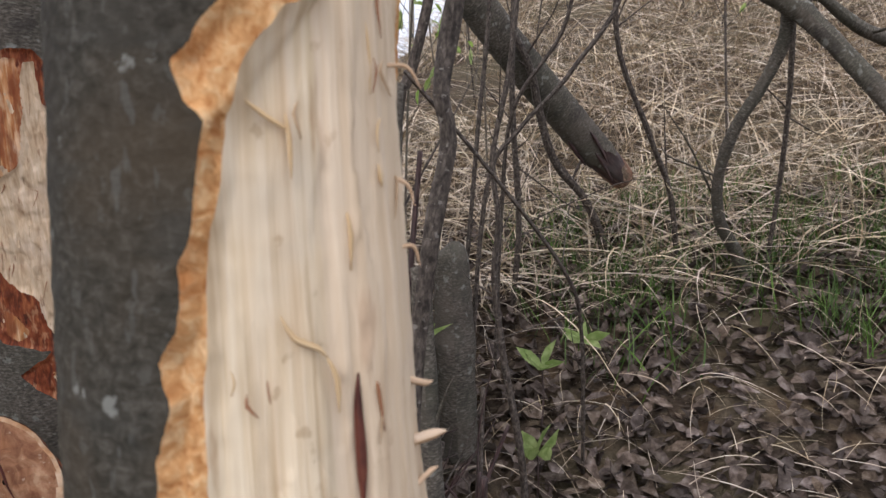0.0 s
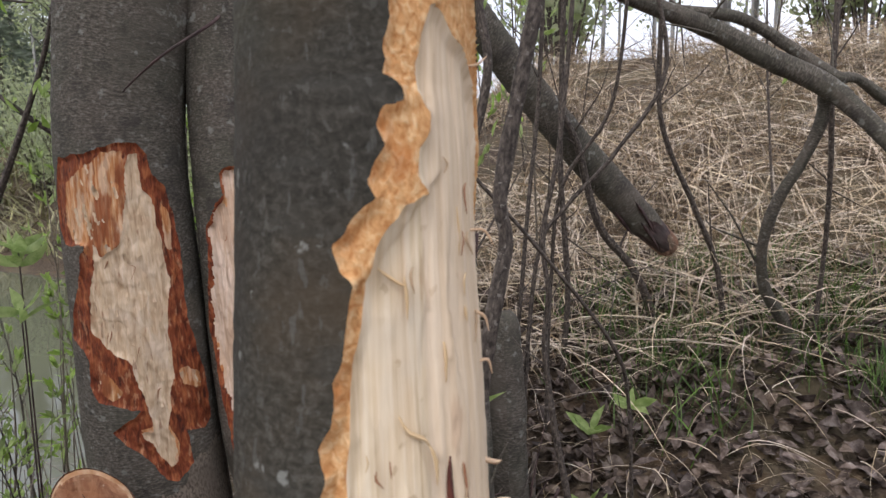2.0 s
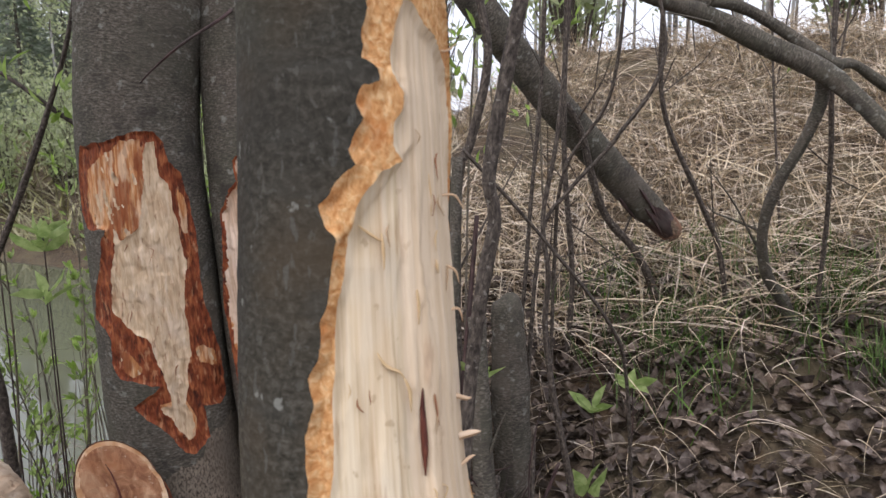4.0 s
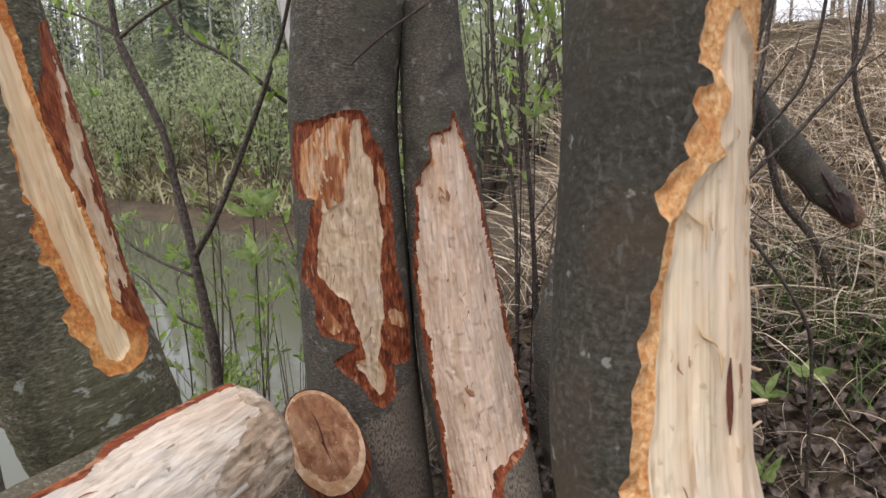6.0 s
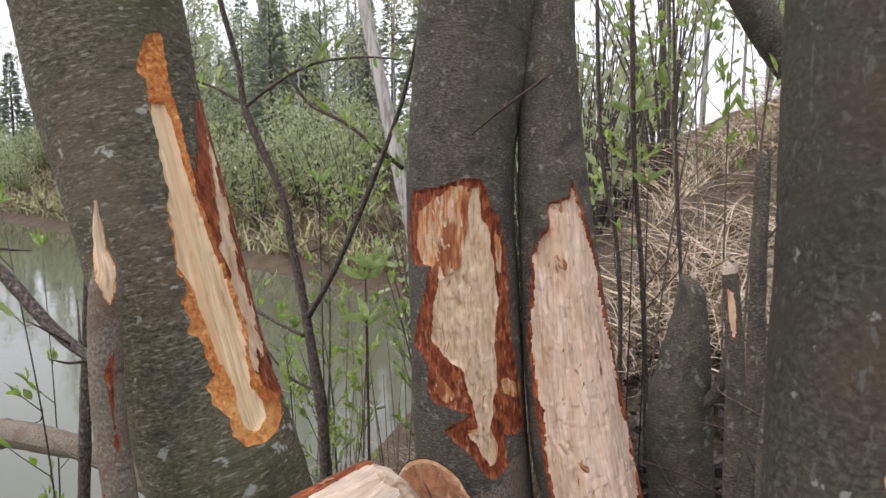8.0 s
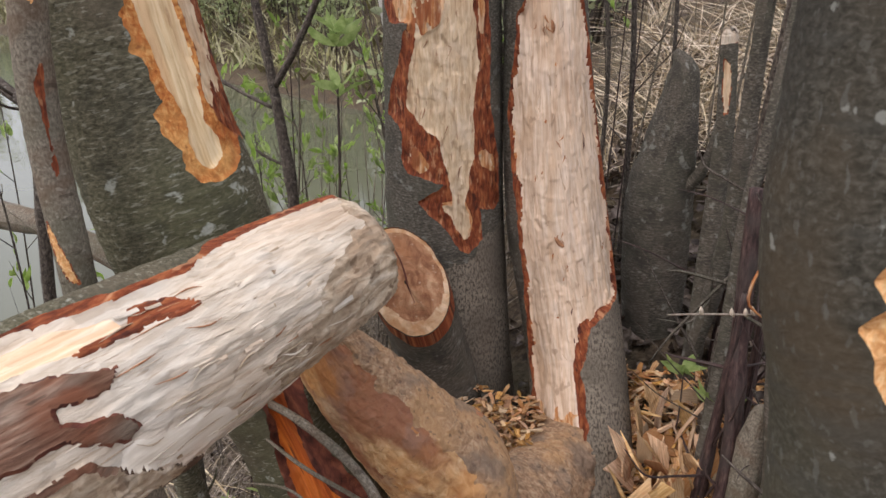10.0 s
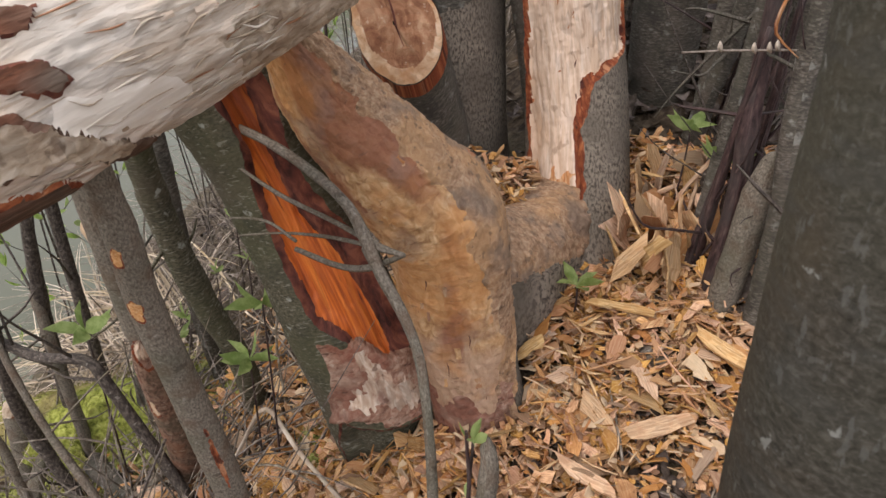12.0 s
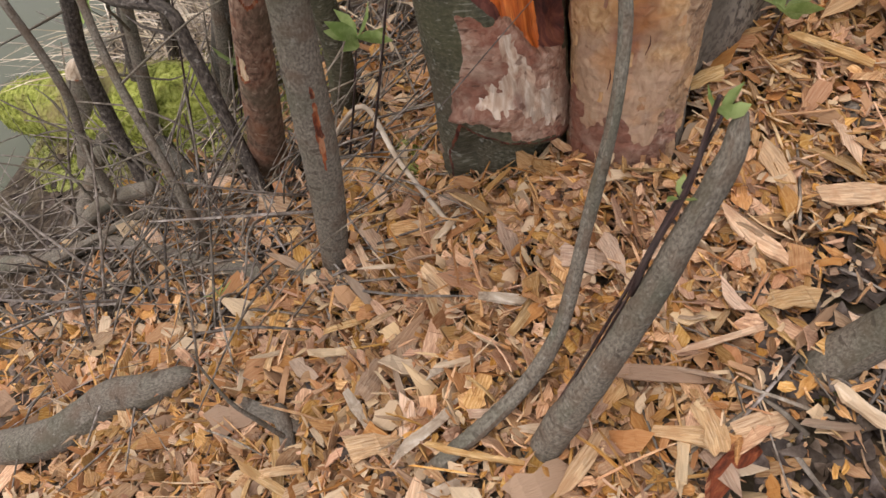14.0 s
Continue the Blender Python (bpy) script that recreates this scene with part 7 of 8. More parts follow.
def big_chip(x, y, length, width, turned, tilt, lift, mat, label):
    length, width = length * .86, width * .68
    v, f, uv = chip_block(np.zeros((1, 3)), np.array([length]), np.array([width]), np.array([.005]), .001)
    v[:, :2] = v[:, :2] @ np.linalg.svd(v[:, :2] - v[:, :2].mean(0), full_matrices=False)[2].T
    ob = thing("wood_chip", make_mesh("wood_chip", v, f, uv, smooth=False), mat, label, "wood chip", "large wood chips")
    ob.matrix_basis = pose(x, y, float(ground_height(x, y)) + lift + .010, tilt, 0, turned)


big_chip(-.10, .70, .15, .045, 40, 22, .05, CHIP_ONE, "long oval slab of pale wood")
big_chip(-.19, .60, .11, .035, -20, 18, .045, CHIP_ONE, "weathered whitish slab of wood")
big_chip(-.615, .66, .10, .032, 70, 45, .06, CHIP_ONE, "bone-shaped tan chip standing on edge")
big_chip(-.028, .85, .12, .04, -35, 20, .05, CHIP_ONE, "pale splinter lying by the stems")
big_chip(-.21, .90, .13, .03, 5, 12, .05, CHIP_ONE, "fibrous splinter beside the trunk")
big_chip(-.21, .40, .16, .028, 30, 15, .04, CHIP_ONE, "long pale splinter on the chips")
big_chip(-.14, .36, .13, .04, 25, 10, .032, CHIP_ONE, "long pale splinter on the chips")
big_chip(-.40, .14, .17, .03, 55, 12, .04, WOOD_BUTT, "long grey splinter on the chips")
big_chip(-.105, .345, .13, .05, 75, 14, .035, RIM_RED, "rusty piece of inner bark on the chips")
big_chip(-.010, .455, .085, .028, -15, 10, .045, WOOD_TAN, "chewed piece of stick on the chips")
big_chip(-.62, .19, .15, .03, 10, 8, .05, BARK_GREY, "torn grey strip of bark on the chips")

big_chip(-.167, .468, .14, .014, 50, 8, .045, CHIP_ONE, "long narrow splinter on the chips")
big_chip(-.249, .279, .11, .030, 82, 16, .040, CHIP_ONE, "flat fibrous plate of wood on the chips")
big_chip(-.42, .233, .14, .022, 74, 12, .040, WOOD_BUTT, "grey-tan fibrous strip on the chips")
big_chip(-.35, .225, .15, .012, 22, 6, .045, CHIP_ONE, "long narrow splinter on the chips")
big_chip(-.158, .325, .10, .020, 105, 14, .040, CHIP_ONE, "pale splinter on the chips")
big_chip(-.60, .30, .09, .022, 40, 18, .040, CHIP_ONE, "curled tan chip on the heap")
big_chip(-.52, .42, .07, .030, -20, 20, .045, CHIP_ONE, "curled tan chip on the heap")
for k in range(26):
    x, y = rng.uniform(-.75, -.02), rng.uniform(-.05, .62)
    if math.hypot(x + .40, y - .73) > .2:
        big_chip(x, y, rng.uniform(.07, .15), rng.uniform(.010, .026), rng.uniform(0, 180), rng.normal(0, 14), rng.uniform(.028, .042), (CHIP_ONE, CHIP_ONE, WOOD_TAN, WOOD_BUTT)[k % 4], "long pale fibrous splinter on the chips")
xy, gz = chip_places(420)
at = np.column_stack([xy, gz + rng.uniform(.036, .058, 420)])
v, f, uv = chip_block(at, rng.uniform(.04, .10, 420), rng.uniform(.0015, .0045, 420), .0016 * np.ones(420), .22)
thing("wood_fibres", make_mesh("wood_fibres", v, f, uv, smooth=False), CHIP, "long thin pale splinters strewn over the chips", "wood chips", kind="stuff")


def blades(base, length, width, lean, droop, segs=6, kink=0.1):
    """Grass blades as bent ribbons: verts and faces."""
    n = len(base)
    a = rng.random(n) * 2 * np.pi
    hd = np.stack([np.cos(a), np.sin(a), np.zeros(n)], -1)
    side = np.stack([-np.sin(a), np.cos(a), np.zeros(n)], -1)
    vs = []
    for j in range(segs + 1):
        t = j / segs
        p = base + hd * (length * lean * (t + .5 * t * t))[:, None] + np.array([0, 0, 1.0]) * (length * (t * np.sqrt(np.clip(1 - lean ** 2 * .5, .05, 1)) - droop * t * t))[:, None]
        p = p + side * (length * kink * np.sin(3 * t + a * 5) * t)[:, None]
        w = (width * (1 - .85 * t ** 2) / 2)[:, None]
        twist = np.stack([-np.sin(a), np.cos(a), np.sin(a * 7) * .8], -1)
        vs += [p - twist * w, p + twist * w]
    v = np.stack(vs, 1)
    m = 2 * (segs + 1)
    quad = np.array([(2 * j, 2 * j + 1, 2 * j + 3, 2 * j + 2) for j in range(segs)])
    f = (quad[None] + m * np.arange(n)[:, None, None]).reshape(-1, 4)
    return v.reshape(-1, 3), f


def on_ground(x, y, lift=0.0):
    return np.column_stack([x, y, ground_height(x, y) + lift])


def leaf_plates(at, length, width, flat=.4, curl=.25):
    """Curled pointed leaves lying about: verts and faces."""
    n = len(at)
    d, w, u = turn(n, flat)
    vs = []
    prof = ((-.5, .08), (-.2, .8), (.15, 1.0), (.5, .06))
    cv = rng.normal(0, curl, n)
    for k, s in prof:
        mid = at + d * (length * k)[:, None] + u * (cv * length * (4 * k * k - .4))[:, None]
        ed = u * (np.abs(cv) * width * .6 * s)[:, None]
        vs += [mid - w * (width * s / 2)[:, None] + ed, mid, mid + w * (width * s / 2)[:, None] + ed]
    v = np.stack(vs, 1)
    quad = np.array([(3 * r + q, 3 * r + q + 1, 3 * r + q + 4, 3 * r + q + 3) for r in range(3) for q in range(2)])
    f = (quad[None] + 12 * np.arange(n)[:, None, None]).reshape(-1, 4)
    return v.reshape(-1, 3), f


# matted dry grass over the bank
n = 17000
x, y = rng.uniform(-.6, 4.2, n), 1.75 + 4.3 * rng.random(n) ** 1.25
ok = (fbm(np.stack([x * 1.1, y * 1.1, x * 0], -1), 3) > .36) & (y > 1.95 + .12 * np.abs(x - .6)) & (x > -.7 + .0 * y)
x, y = x[ok], y[ok]
v, f = blades(on_ground(x, y, .0), rng.uniform(.16, .52, len(x)), rng.uniform(.002, .0056, len(x)), np.where(rng.random(len(x)) < .55, rng.uniform(.25, .85, len(x)), rng.uniform(.85, 1.15, len(x))), rng.uniform(.25, .62, len(x)), kink=.10)
thing("dry_grass", make_mesh("dry_grass", v, f), STRAW, "matted pale dry grass over the bank", "dry grass", kind="stuff")
n = 1100
x, y = rng.uniform(.02, 2.2, n), 1.05 + 1.3 * rng.random(n) ** .75
v, f = blades(on_ground(x, y, .03), rng.uniform(.06, .20, n), rng.uniform(.001, .0022, n), rng.uniform(.9, 1.2, n), rng.uniform(.62, .85, n), kink=.12)
thing("dry_grass", make_mesh("dry_grass", v, f), STRAW, "scattered straw on the leaf litter", "dry grass", kind="stuff")
n = 2600
x, y = rng.uniform(-2.0, -.72, n), .3 + 2.3 * rng.random(n) ** .6
z = ground_height(x, y)
x, y = x[z > WATER_Z], y[z > WATER_Z]
ok = ~((x < -1.0) & (y > .55) & (y < 1.1)) | (rng.random(len(x)) < .2)
x, y = x[ok], y[ok]
v, f = blades(on_ground(x, y, .0), np.where(y < 1.0, rng.uniform(.05, .2, len(x)), rng.uniform(.1, .42, len(x))), rng.uniform(.0015, .0035, len(x)), rng.uniform(.5, 1.15, len(x)), rng.uniform(.4, .95, len(x)), kink=.25)
thing("dry_grass", make_mesh("dry_grass", v, f), TWIG, "tangled pale dead grass at the pond edge", "dry grass", kind="stuff")
# green shoots
n = 1900
cx, cy = rng.uniform(.2, 1.7, 110), rng.uniform(1.72, 2.45, 110)
k = rng.integers(0, 110, n)
x, y = cx[k] + rng.normal(0, .045, n), cy[k] + rng.normal(0, .045, n)
v, f = blades(on_ground(x, y), rng.uniform(.06, .2, n), rng.uniform(.002, .005, n), rng.uniform(.1, .6, n), rng.uniform(.0, .25, n))
thing("green_grass", make_mesh("green_grass", v, f), GRASS, "fresh green grass tufts coming through the litter", "grass", kind="stuff")
# leaf litter
n = 5200
x, y = rng.uniform(-.5, 2.4, n), .95 + 1.5 * rng.random(n)
ok = (x > -.05) | (y > 1.45)
x, y = x[ok], y[ok]
n = len(x)
v, f = leaf_plates(on_ground(x, y, .012 + .03 * rng.random(n)), rng.uniform(.025, .075, n), rng.uniform(.015, .04, n), .5)
thing("leaf_litter", make_mesh("leaf_litter", v, f), DEAD_LEAF, "brown dead leaves covering the bank", "dead leaves", kind="stuff")
n = 2600
x, y = rng.uniform(-1.8, .6, n), rng.uniform(-.3, 1.8, n)
z = ground_height(x, y)
x, y = x[z > WATER_Z], y[z > WATER_Z]
v, f = leaf_plates(on_ground(x, y, .008 + .012 * rng.random(len(x))), rng.uniform(.02, .06, len(x)), rng.uniform(.012, .035, len(x)), .4)
thing("leaf_litter", make_mesh("leaf_litter", v, f), DEAD_LEAF, "dead leaves under the wood chips", "dead leaves", kind="stuff")


# brown litter at the foot of the young trunk
n = 900
x, y = rng.uniform(-.13, .30, n), rng.uniform(.0, .75, n)
v, f = leaf_plates(on_ground(x, y, .010 + .025 * rng.random(n)), rng.uniform(.015, .045, n), rng.uniform(.010, .028, n), .5)
thing("leaf_litter", make_mesh("leaf_litter", v, f), DEAD_LEAF, "brown dead leaves at the foot of the young trunk", "dead leaves", kind="stuff")


# rough grass on the far shore
n = 9000
x = rng.uniform(-34, -3, n)
y = 13.2 - .4 * (x + 12) + 14 * rng.random(n) ** 1.7 + .6
v, f = blades(on_ground(x, y), rng.uniform(.25, .8, n), rng.uniform(.02, .05, n), rng.uniform(.2, .9, n), rng.uniform(0, .5, n), segs=3)
thing("meadow_grass", make_mesh("meadow_grass", v, f), MEADOW, "pale greenish grass along the far shore", "grass", kind="stuff")


# twigs strewn at the pond side
rods = []
for k in range(720):
    x0, y0 = (rng.uniform(-1.9, -.74), rng.uniform(.15, 1.35)) if k % 3 else (rng.uniform(-1.35, -.74), rng.uniform(.25, .70))
    g = float(ground_height(x0, y0))
    if g < WATER_Z:
        continue
    a, L = rng.random() * 6.28, rng.uniform(.08, .38)
    x1, y1 = x0 + math.cos(a) * L, y0 + math.sin(a) * L
    g1 = float(ground_height(x1, y1)) + (rng.uniform(0, .08) if k % 4 else rng.uniform(.1, .4))
    r0 = rng.uniform(.0009, .0032)
    rods.append([(x0, y0, g + .008, r0), ((x0 + x1) / 2 + rng.normal(0, .02), (y0 + y1) / 2, (g + g1) / 2 + rng.uniform(.005, .04), r0 * .9), (x1, y1, g1 + .008, r0 * .5)])

for k in range(60):
    x0, y0, a, L, r0 = rng.uniform(-.14, .2), rng.uniform(.0, .65), rng.random() * 6.28, rng.uniform(.05, .22), rng.uniform(.001, .004)
    x1, y1 = x0 + math.cos(a) * L, y0 + math.sin(a) * L
    g, g1 = float(ground_height(x0, y0)) + .03, float(ground_height(x1, y1)) + .035
    rods.append([(x0, y0, g, r0), ((x0 + x1) / 2, (y0 + y1) / 2 + rng.normal(0, .01), (g + g1) / 2 + .01, r0 * .9), (x1, y1, g1, r0 * .6)])


def many_rods(name, rows, sides, step):
    vs, fs, us, k = [], [], [], 0
    for row in rows:
        v, f, uv, caps = tube(row, sides=sides, step=step, cap=False)
        vs.append(v)
        fs.append(f + k)
        us.append(uv)
        k += len(v)
    return make_mesh(name, np.vstack(vs), np.vstack(fs), np.vstack(us))


thing("twig_litter", many_rods("twig_litter", rods, 5, .04), TWIG, "thin dead twigs tangled on the bank", "twigs", kind="stuff")


# ---- moss bank ----
def moss_mound():
    u, w = np.meshgrid(np.linspace(-1, 1, 150), np.linspace(-1, 1, 90))
    x, y = -1.50 + .52 * u, .83 + .24 * w
    g = ground_height(x, y)
    q = np.stack([x, y, x * 0], -1)
    h = .045 * np.clip(1.05 - u ** 2 - w ** 2 - .5 * (fbm(q * 6 + 3, 3) - .5), 0, 1) ** .4
    lumps = np.abs(fbm(q * 8, 3) - .5) * 2
    z = g - .03 + h * (.72 + .9 * lumps) + .03 * fbm(q * 30, 3) * (h > 0) + .012 * fbm(q * 90, 2) * (h > 0)
    y = y - .05 * smooth01((-w - .2) / .5) * smooth01((z - g) / .2) * (1 - smooth01((-w - .8) / .2) * .6)
    idx = np.arange(u.size).reshape(u.shape)
    f = np.stack([idx[:-1, :-1], idx[:-1, 1:], idx[1:, 1:], idx[1:, :-1]], -1).reshape(-1, 4)
    mound = thing("moss_mound", make_mesh("moss_mound", np.stack([x, y, z], -1).reshape(-1, 3), f), MOSS, "cushion of bright green moss over old roots", "moss")
    n = 9000
    a, b = rng.uniform(-.95, .95, n), rng.uniform(-.95, .95, n)
    i, j = ((b + 1) / 2 * 89).astype(int), ((a + 1) / 2 * 149).astype(int)
    px, py = x[i, j] + rng.normal(0, .003, n), y[i, j] + rng.normal(0, .003, n)
    v, f = blades(np.column_stack([px, py, z[i, j]]), rng.uniform(.006, .014, n), rng.uniform(.002, .004, n), rng.uniform(.2, .9, n), rng.uniform(0, .3, n), segs=2)
    part("moss_tufts", make_mesh("moss_tufts", v, f), MOSS, mound, kind="stuff")


moss_mound()
stem("root", [(-1.7, .95, -.74, .028), (-1.4, .72, -.60, .03), (-1.15, .60, -.5, .02)], BARK, "dark root at the mossy pond edge", "root", sides=14)


def mossy_root(pts, shag, label):
    """A lying root wrapped in a thick lumpy coat of moss, shaggy underneath."""
    c, s = spline(pts, .006)
    t, n, b = frames(c)
    a = np.linspace(0, 2 * np.pi, 49)[None, :-1]
    d = n[:, None, :] * np.cos(a)[..., None] + b[:, None, :] * np.sin(a)[..., None]
    p = c[:, None, :3] + d * c[:, None, 3:4]
    r = c[:, 3][:, None] * (.66 + .55 * fbm(p * 11 + 4, 3) + .18 * fbm(p * 40, 3)) + .010 * (fbm(p * 110, 2) - .5)
    p = c[:, None, :3] + d * r[..., None]
    hang = np.clip(-d[..., 2], 0, 1) * np.clip(fbm(p * 7 + 9, 2) - .45, 0, 1)
    p[..., 2] -= shag * hang
    m, k = p.shape[:2]
    idx = np.arange(m * k).reshape(m, k)
    nxt = np.roll(idx, -1, 1)
    f = np.stack([idx[:-1], nxt[:-1], nxt[1:], idx[1:]], -1).reshape(-1, 4)
    top = thing("mossy_root", make_mesh("mossy_root", p.reshape(-1, 3), f), MOSS, label, "root")
    q = rng.integers(0, m * k, 9000)
    at = p.reshape(-1, 3)[q] + rng.normal(0, .002, (9000, 3))
    way = d.reshape(-1, 3)[q] + rng.normal(0, .6, (9000, 3)) + np.array([0, 0, .2])
    v, f = leaf_spray(at, way, rng.uniform(.006, .014, 9000), rng.uniform(.0015, .003, 9000))
    part("moss_fringe", make_mesh("moss_fringe", v[:3800 * 12], f[:3800 * 6]), MOSS, top, kind="stuff")


def moss_clump(x, y, size, label):
    """A small cushion of moss on roots or at the foot of a trunk."""
    th, ph = np.meshgrid(np.linspace(0, 2 * np.pi, 40), np.linspace(0, np.pi / 2, 16))
    d = np.stack([np.cos(th) * np.sin(ph), np.sin(th) * np.sin(ph), np.cos(ph) * .6], -1)
    p = np.array([x, y, float(ground_height(x, y)) - .01]) + d * size * (.6 + .8 * fbm(d * 3 + x * 9, 4))[..., None]
    idx = np.arange(th.size).reshape(th.shape)
    f = np.stack([idx[:-1, :-1], idx[1:, :-1], idx[1:, 1:], idx[:-1, 1:]], -1).reshape(-1, 4)
    top = thing("moss_cushion", make_mesh("moss_cushion", p.reshape(-1, 3), f), MOSS, label, "moss")
    k = rng.integers(0, th.size, 700)
    v, f = blades(p.reshape(-1, 3)[k], rng.uniform(.005, .011, 700), rng.uniform(.0015, .003, 700), rng.uniform(.3, 1, 700), rng.uniform(0, .3, 700), segs=2)
    part("moss_fringe", make_mesh("moss_fringe", v, f), MOSS, top, kind="stuff")


moss_clump(-.05, .505, .03, "green moss at the foot of the leaning stub")
moss_clump(-.66, .655, .045, "green moss at the foot of the leaning trunk")
moss_clump(-.70, .70, .05, "green moss at the foot of the leaning trunk")
moss_clump(-1.10, .72, .07, "green moss between the pond-side stems")

# ---- saplings and leafy shoots ----
def leaf_spray(at, way, length, width):
    """Pointed spring leaves at places, each along a way: verts and faces."""
    n = len(at)
    d = way / np.linalg.norm(way, axis=1)[:, None]
    w = np.cross(d, rng.normal(0, 1, (n, 3)))
    w /= np.linalg.norm(w, axis=1)[:, None]
    u = np.cross(w, d)
    vs = []
    for k, s in ((0, .12), (.3, .85), (.62, .9), (1, .05)):
        mid = at + d * (length * k)[:, None] - u * (length * .14 * k * k)[:, None]
        lift = u * (width * .22 * s)[:, None]
        vs += [mid - w * (width * s / 2)[:, None] + lift, mid, mid + w * (width * s / 2)[:, None] + lift]
    v = np.stack(vs, 1)
    quad = np.array([(3 * r + q, 3 * r + q + 1, 3 * r + q + 4, 3 * r + q + 3) for r in range(3) for q in range(2)])
    f = (quad[None] + 12 * np.arange(n)[:, None, None]).reshape(-1, 4)
    return v.reshape(-1, 3), f


mossy_root([(-2.02, .77, -.89, .06), (-1.88, .78, -.80, .085), (-1.66, .78, -.685, .098), (-1.51, .79, -.615, .104), (-1.36, .81, -.545, .096), (-1.24, .84, -.465, .070), (-1.14, .87, -.41, .03)], .30, "old root lying at the water, thickly wrapped in yellow-green moss")
mossy_root([(-1.27, .87, -.50, .05), (-1.245, .865, -.40, .046), (-1.235, .86, -.32, .036), (-1.225, .85, -.27, .022)], .10, "broken upright root coated in green moss")
mossy_root([(-1.42, .72, -.73, .05), (-1.385, .715, -.64, .065), (-1.36, .73, -.56, .050)], .10, "hanging cushion of brownish green moss")
# dead sedge drooping behind the mossy root
n = 420
x, y = rng.normal(-1.56, .13, n), rng.normal(1.10, .10, n)
v, f = blades(on_ground(x, y), rng.uniform(.2, .42, n), rng.uniform(.003, .006, n), rng.uniform(.5, 1.0, n), rng.uniform(.3, .8, n), kink=.2)
thing("dry_grass", make_mesh("dry_grass", v, f), STRAW, "clump of drooping dead sedge at the water", "dry grass", kind="stuff")


def leafy_sapling(x, y, height, lean, leaf=.035, twigs=9, per=7, thick=.006, mat=LEAF, label="slender sapling with fresh green leaves", bark=BARK_THIN):
    g = float(ground_height(x, y))
    top = group_of("sapling", (x, y, g), label, "sapling", "leafy saplings")
    ax = [(x, y, g - .03, thick), (x + lean[0] * .3, y + lean[1] * .3, g + height * .35, thick * .85), (x + lean[0] * .6 + .02, y + lean[1] * .6, g + height * .68, thick * .6), (x + lean[0], y + lean[1], g + height, thick * .2)]
    part("stem", local(rod_mesh("stem", ax, sides=7, step=.06, rough=.1), top), bark, top)
    c, s = spline(ax, .02)
    spots, ways = [], []
    for k in range(twigs):
        i = int(len(c) * (.25 + .72 * (k + rng.random()) / twigs)) - 1
        a = rng.random() * 6.28
        L = height * rng.uniform(.10, .26) * (1.15 - i / len(c))
        p0 = c[i, :3]
        d = np.array([math.cos(a) * .75, math.sin(a) * .75, .85])
        p1, p2 = p0 + d * L * .5, p0 + d * L + np.array([0, 0, .03 * L])
        part("twig", local(rod_mesh("twig", [(*p0, thick * .4), (*p1, thick * .3), (*p2, thick * .12)], sides=5, step=.08, cap=False), top), bark, top)
        for q in range(per):
            t = .25 + .75 * rng.random()
            spots.append(p0 + (p2 - p0) * t + rng.normal(0, .004, 3))
            ways.append(d + rng.normal(0, .55, 3) + np.array([0, 0, .25]))
    for q in range(5):
        spots.append(c[-1, :3])
        ways.append(np.array([0, 0, 1]) + rng.normal(0, .5, 3))
    m = len(spots)
    v, f = leaf_spray(np.array(spots), np.array(ways), leaf * rng.uniform(.6, 1.3, m), leaf * .36 * rng.uniform(.7, 1.2, m))
    part("leaves", local(make_mesh("leaves", v, f), top), mat, top, kind="stuff")
    return top


for k in range(10):
    y = rng.uniform(1.75, 3.6)
    x = -2.25 - .10 * (y - 1) + rng.uniform(.1, 1.35)
    leafy_sapling(x, y, rng.uniform(.9, 1.9), (rng.uniform(-.25, .25), rng.uniform(-.25, .15)), leaf=rng.uniform(.045, .065), twigs=8, per=5, thick=rng.uniform(.003, .0045), bark=BARK_GREY)
for k in range(14):
    x, y = rng.uniform(-.85, .3), rng.uniform(1.9, 4.0)
    leafy_sapling(x, y, rng.uniform(1.0, 2.4), (rng.uniform(-.25, .25), rng.uniform(-.2, .2)), leaf=rng.uniform(.04, .065), twigs=9, per=5, thick=rng.uniform(.003, .005), bark=BARK_GREY)
for k in range(26):
    x, y = rng.uniform(-1.65, -.75), rng.uniform(1.45, 2.3)
    leafy_sapling(x, y, rng.uniform(.7, 1.5), (rng.uniform(-.2, .2), rng.uniform(-.2, .1)), leaf=rng.uniform(.024, .042), twigs=9, per=6, thick=rng.uniform(.003, .005), bark=BARK_THIN if k % 3 else BARK_GREY)
rods = []
for k in range(110):
    x0, y0 = rng.uniform(-1.7, -.72), rng.uniform(1.4, 2.1)
    g = float(ground_height(x0, y0))
    L, r0 = rng.uniform(.3, .95), rng.uniform(.0013, .0032)
    dx, dy = (rng.normal(0, .07), rng.normal(0, .07)) if k % 4 else (rng.normal(0, .35), rng.normal(0, .2))
    rods.append([(x0, y0, g - .02, r0), (x0 + dx * .5 + rng.normal(0, .015), y0 + dy * .5, g + L * .5, r0 * .85), (x0 + dx, y0 + dy, g + L * (1 if k % 4 else .6), r0 * .4)])
thing("dead_stalks", many_rods("dead_stalks", rods, 5, .05), TWIG, "thin dead stalks standing thick behind the log", "dead stalks", kind="stuff")
for k in range(16):
    x, y = rng.uniform(.1, 3.6), rng.uniform(2.4, 5.2)
    leafy_sapling(x, y, rng.uniform(1.2, 2.8), (rng.uniform(-.35, .35), rng.uniform(-.25, .25)), leaf=.035, twigs=9, per=2, thick=rng.uniform(.004, .008), label="bare thin sapling with a few opening buds")
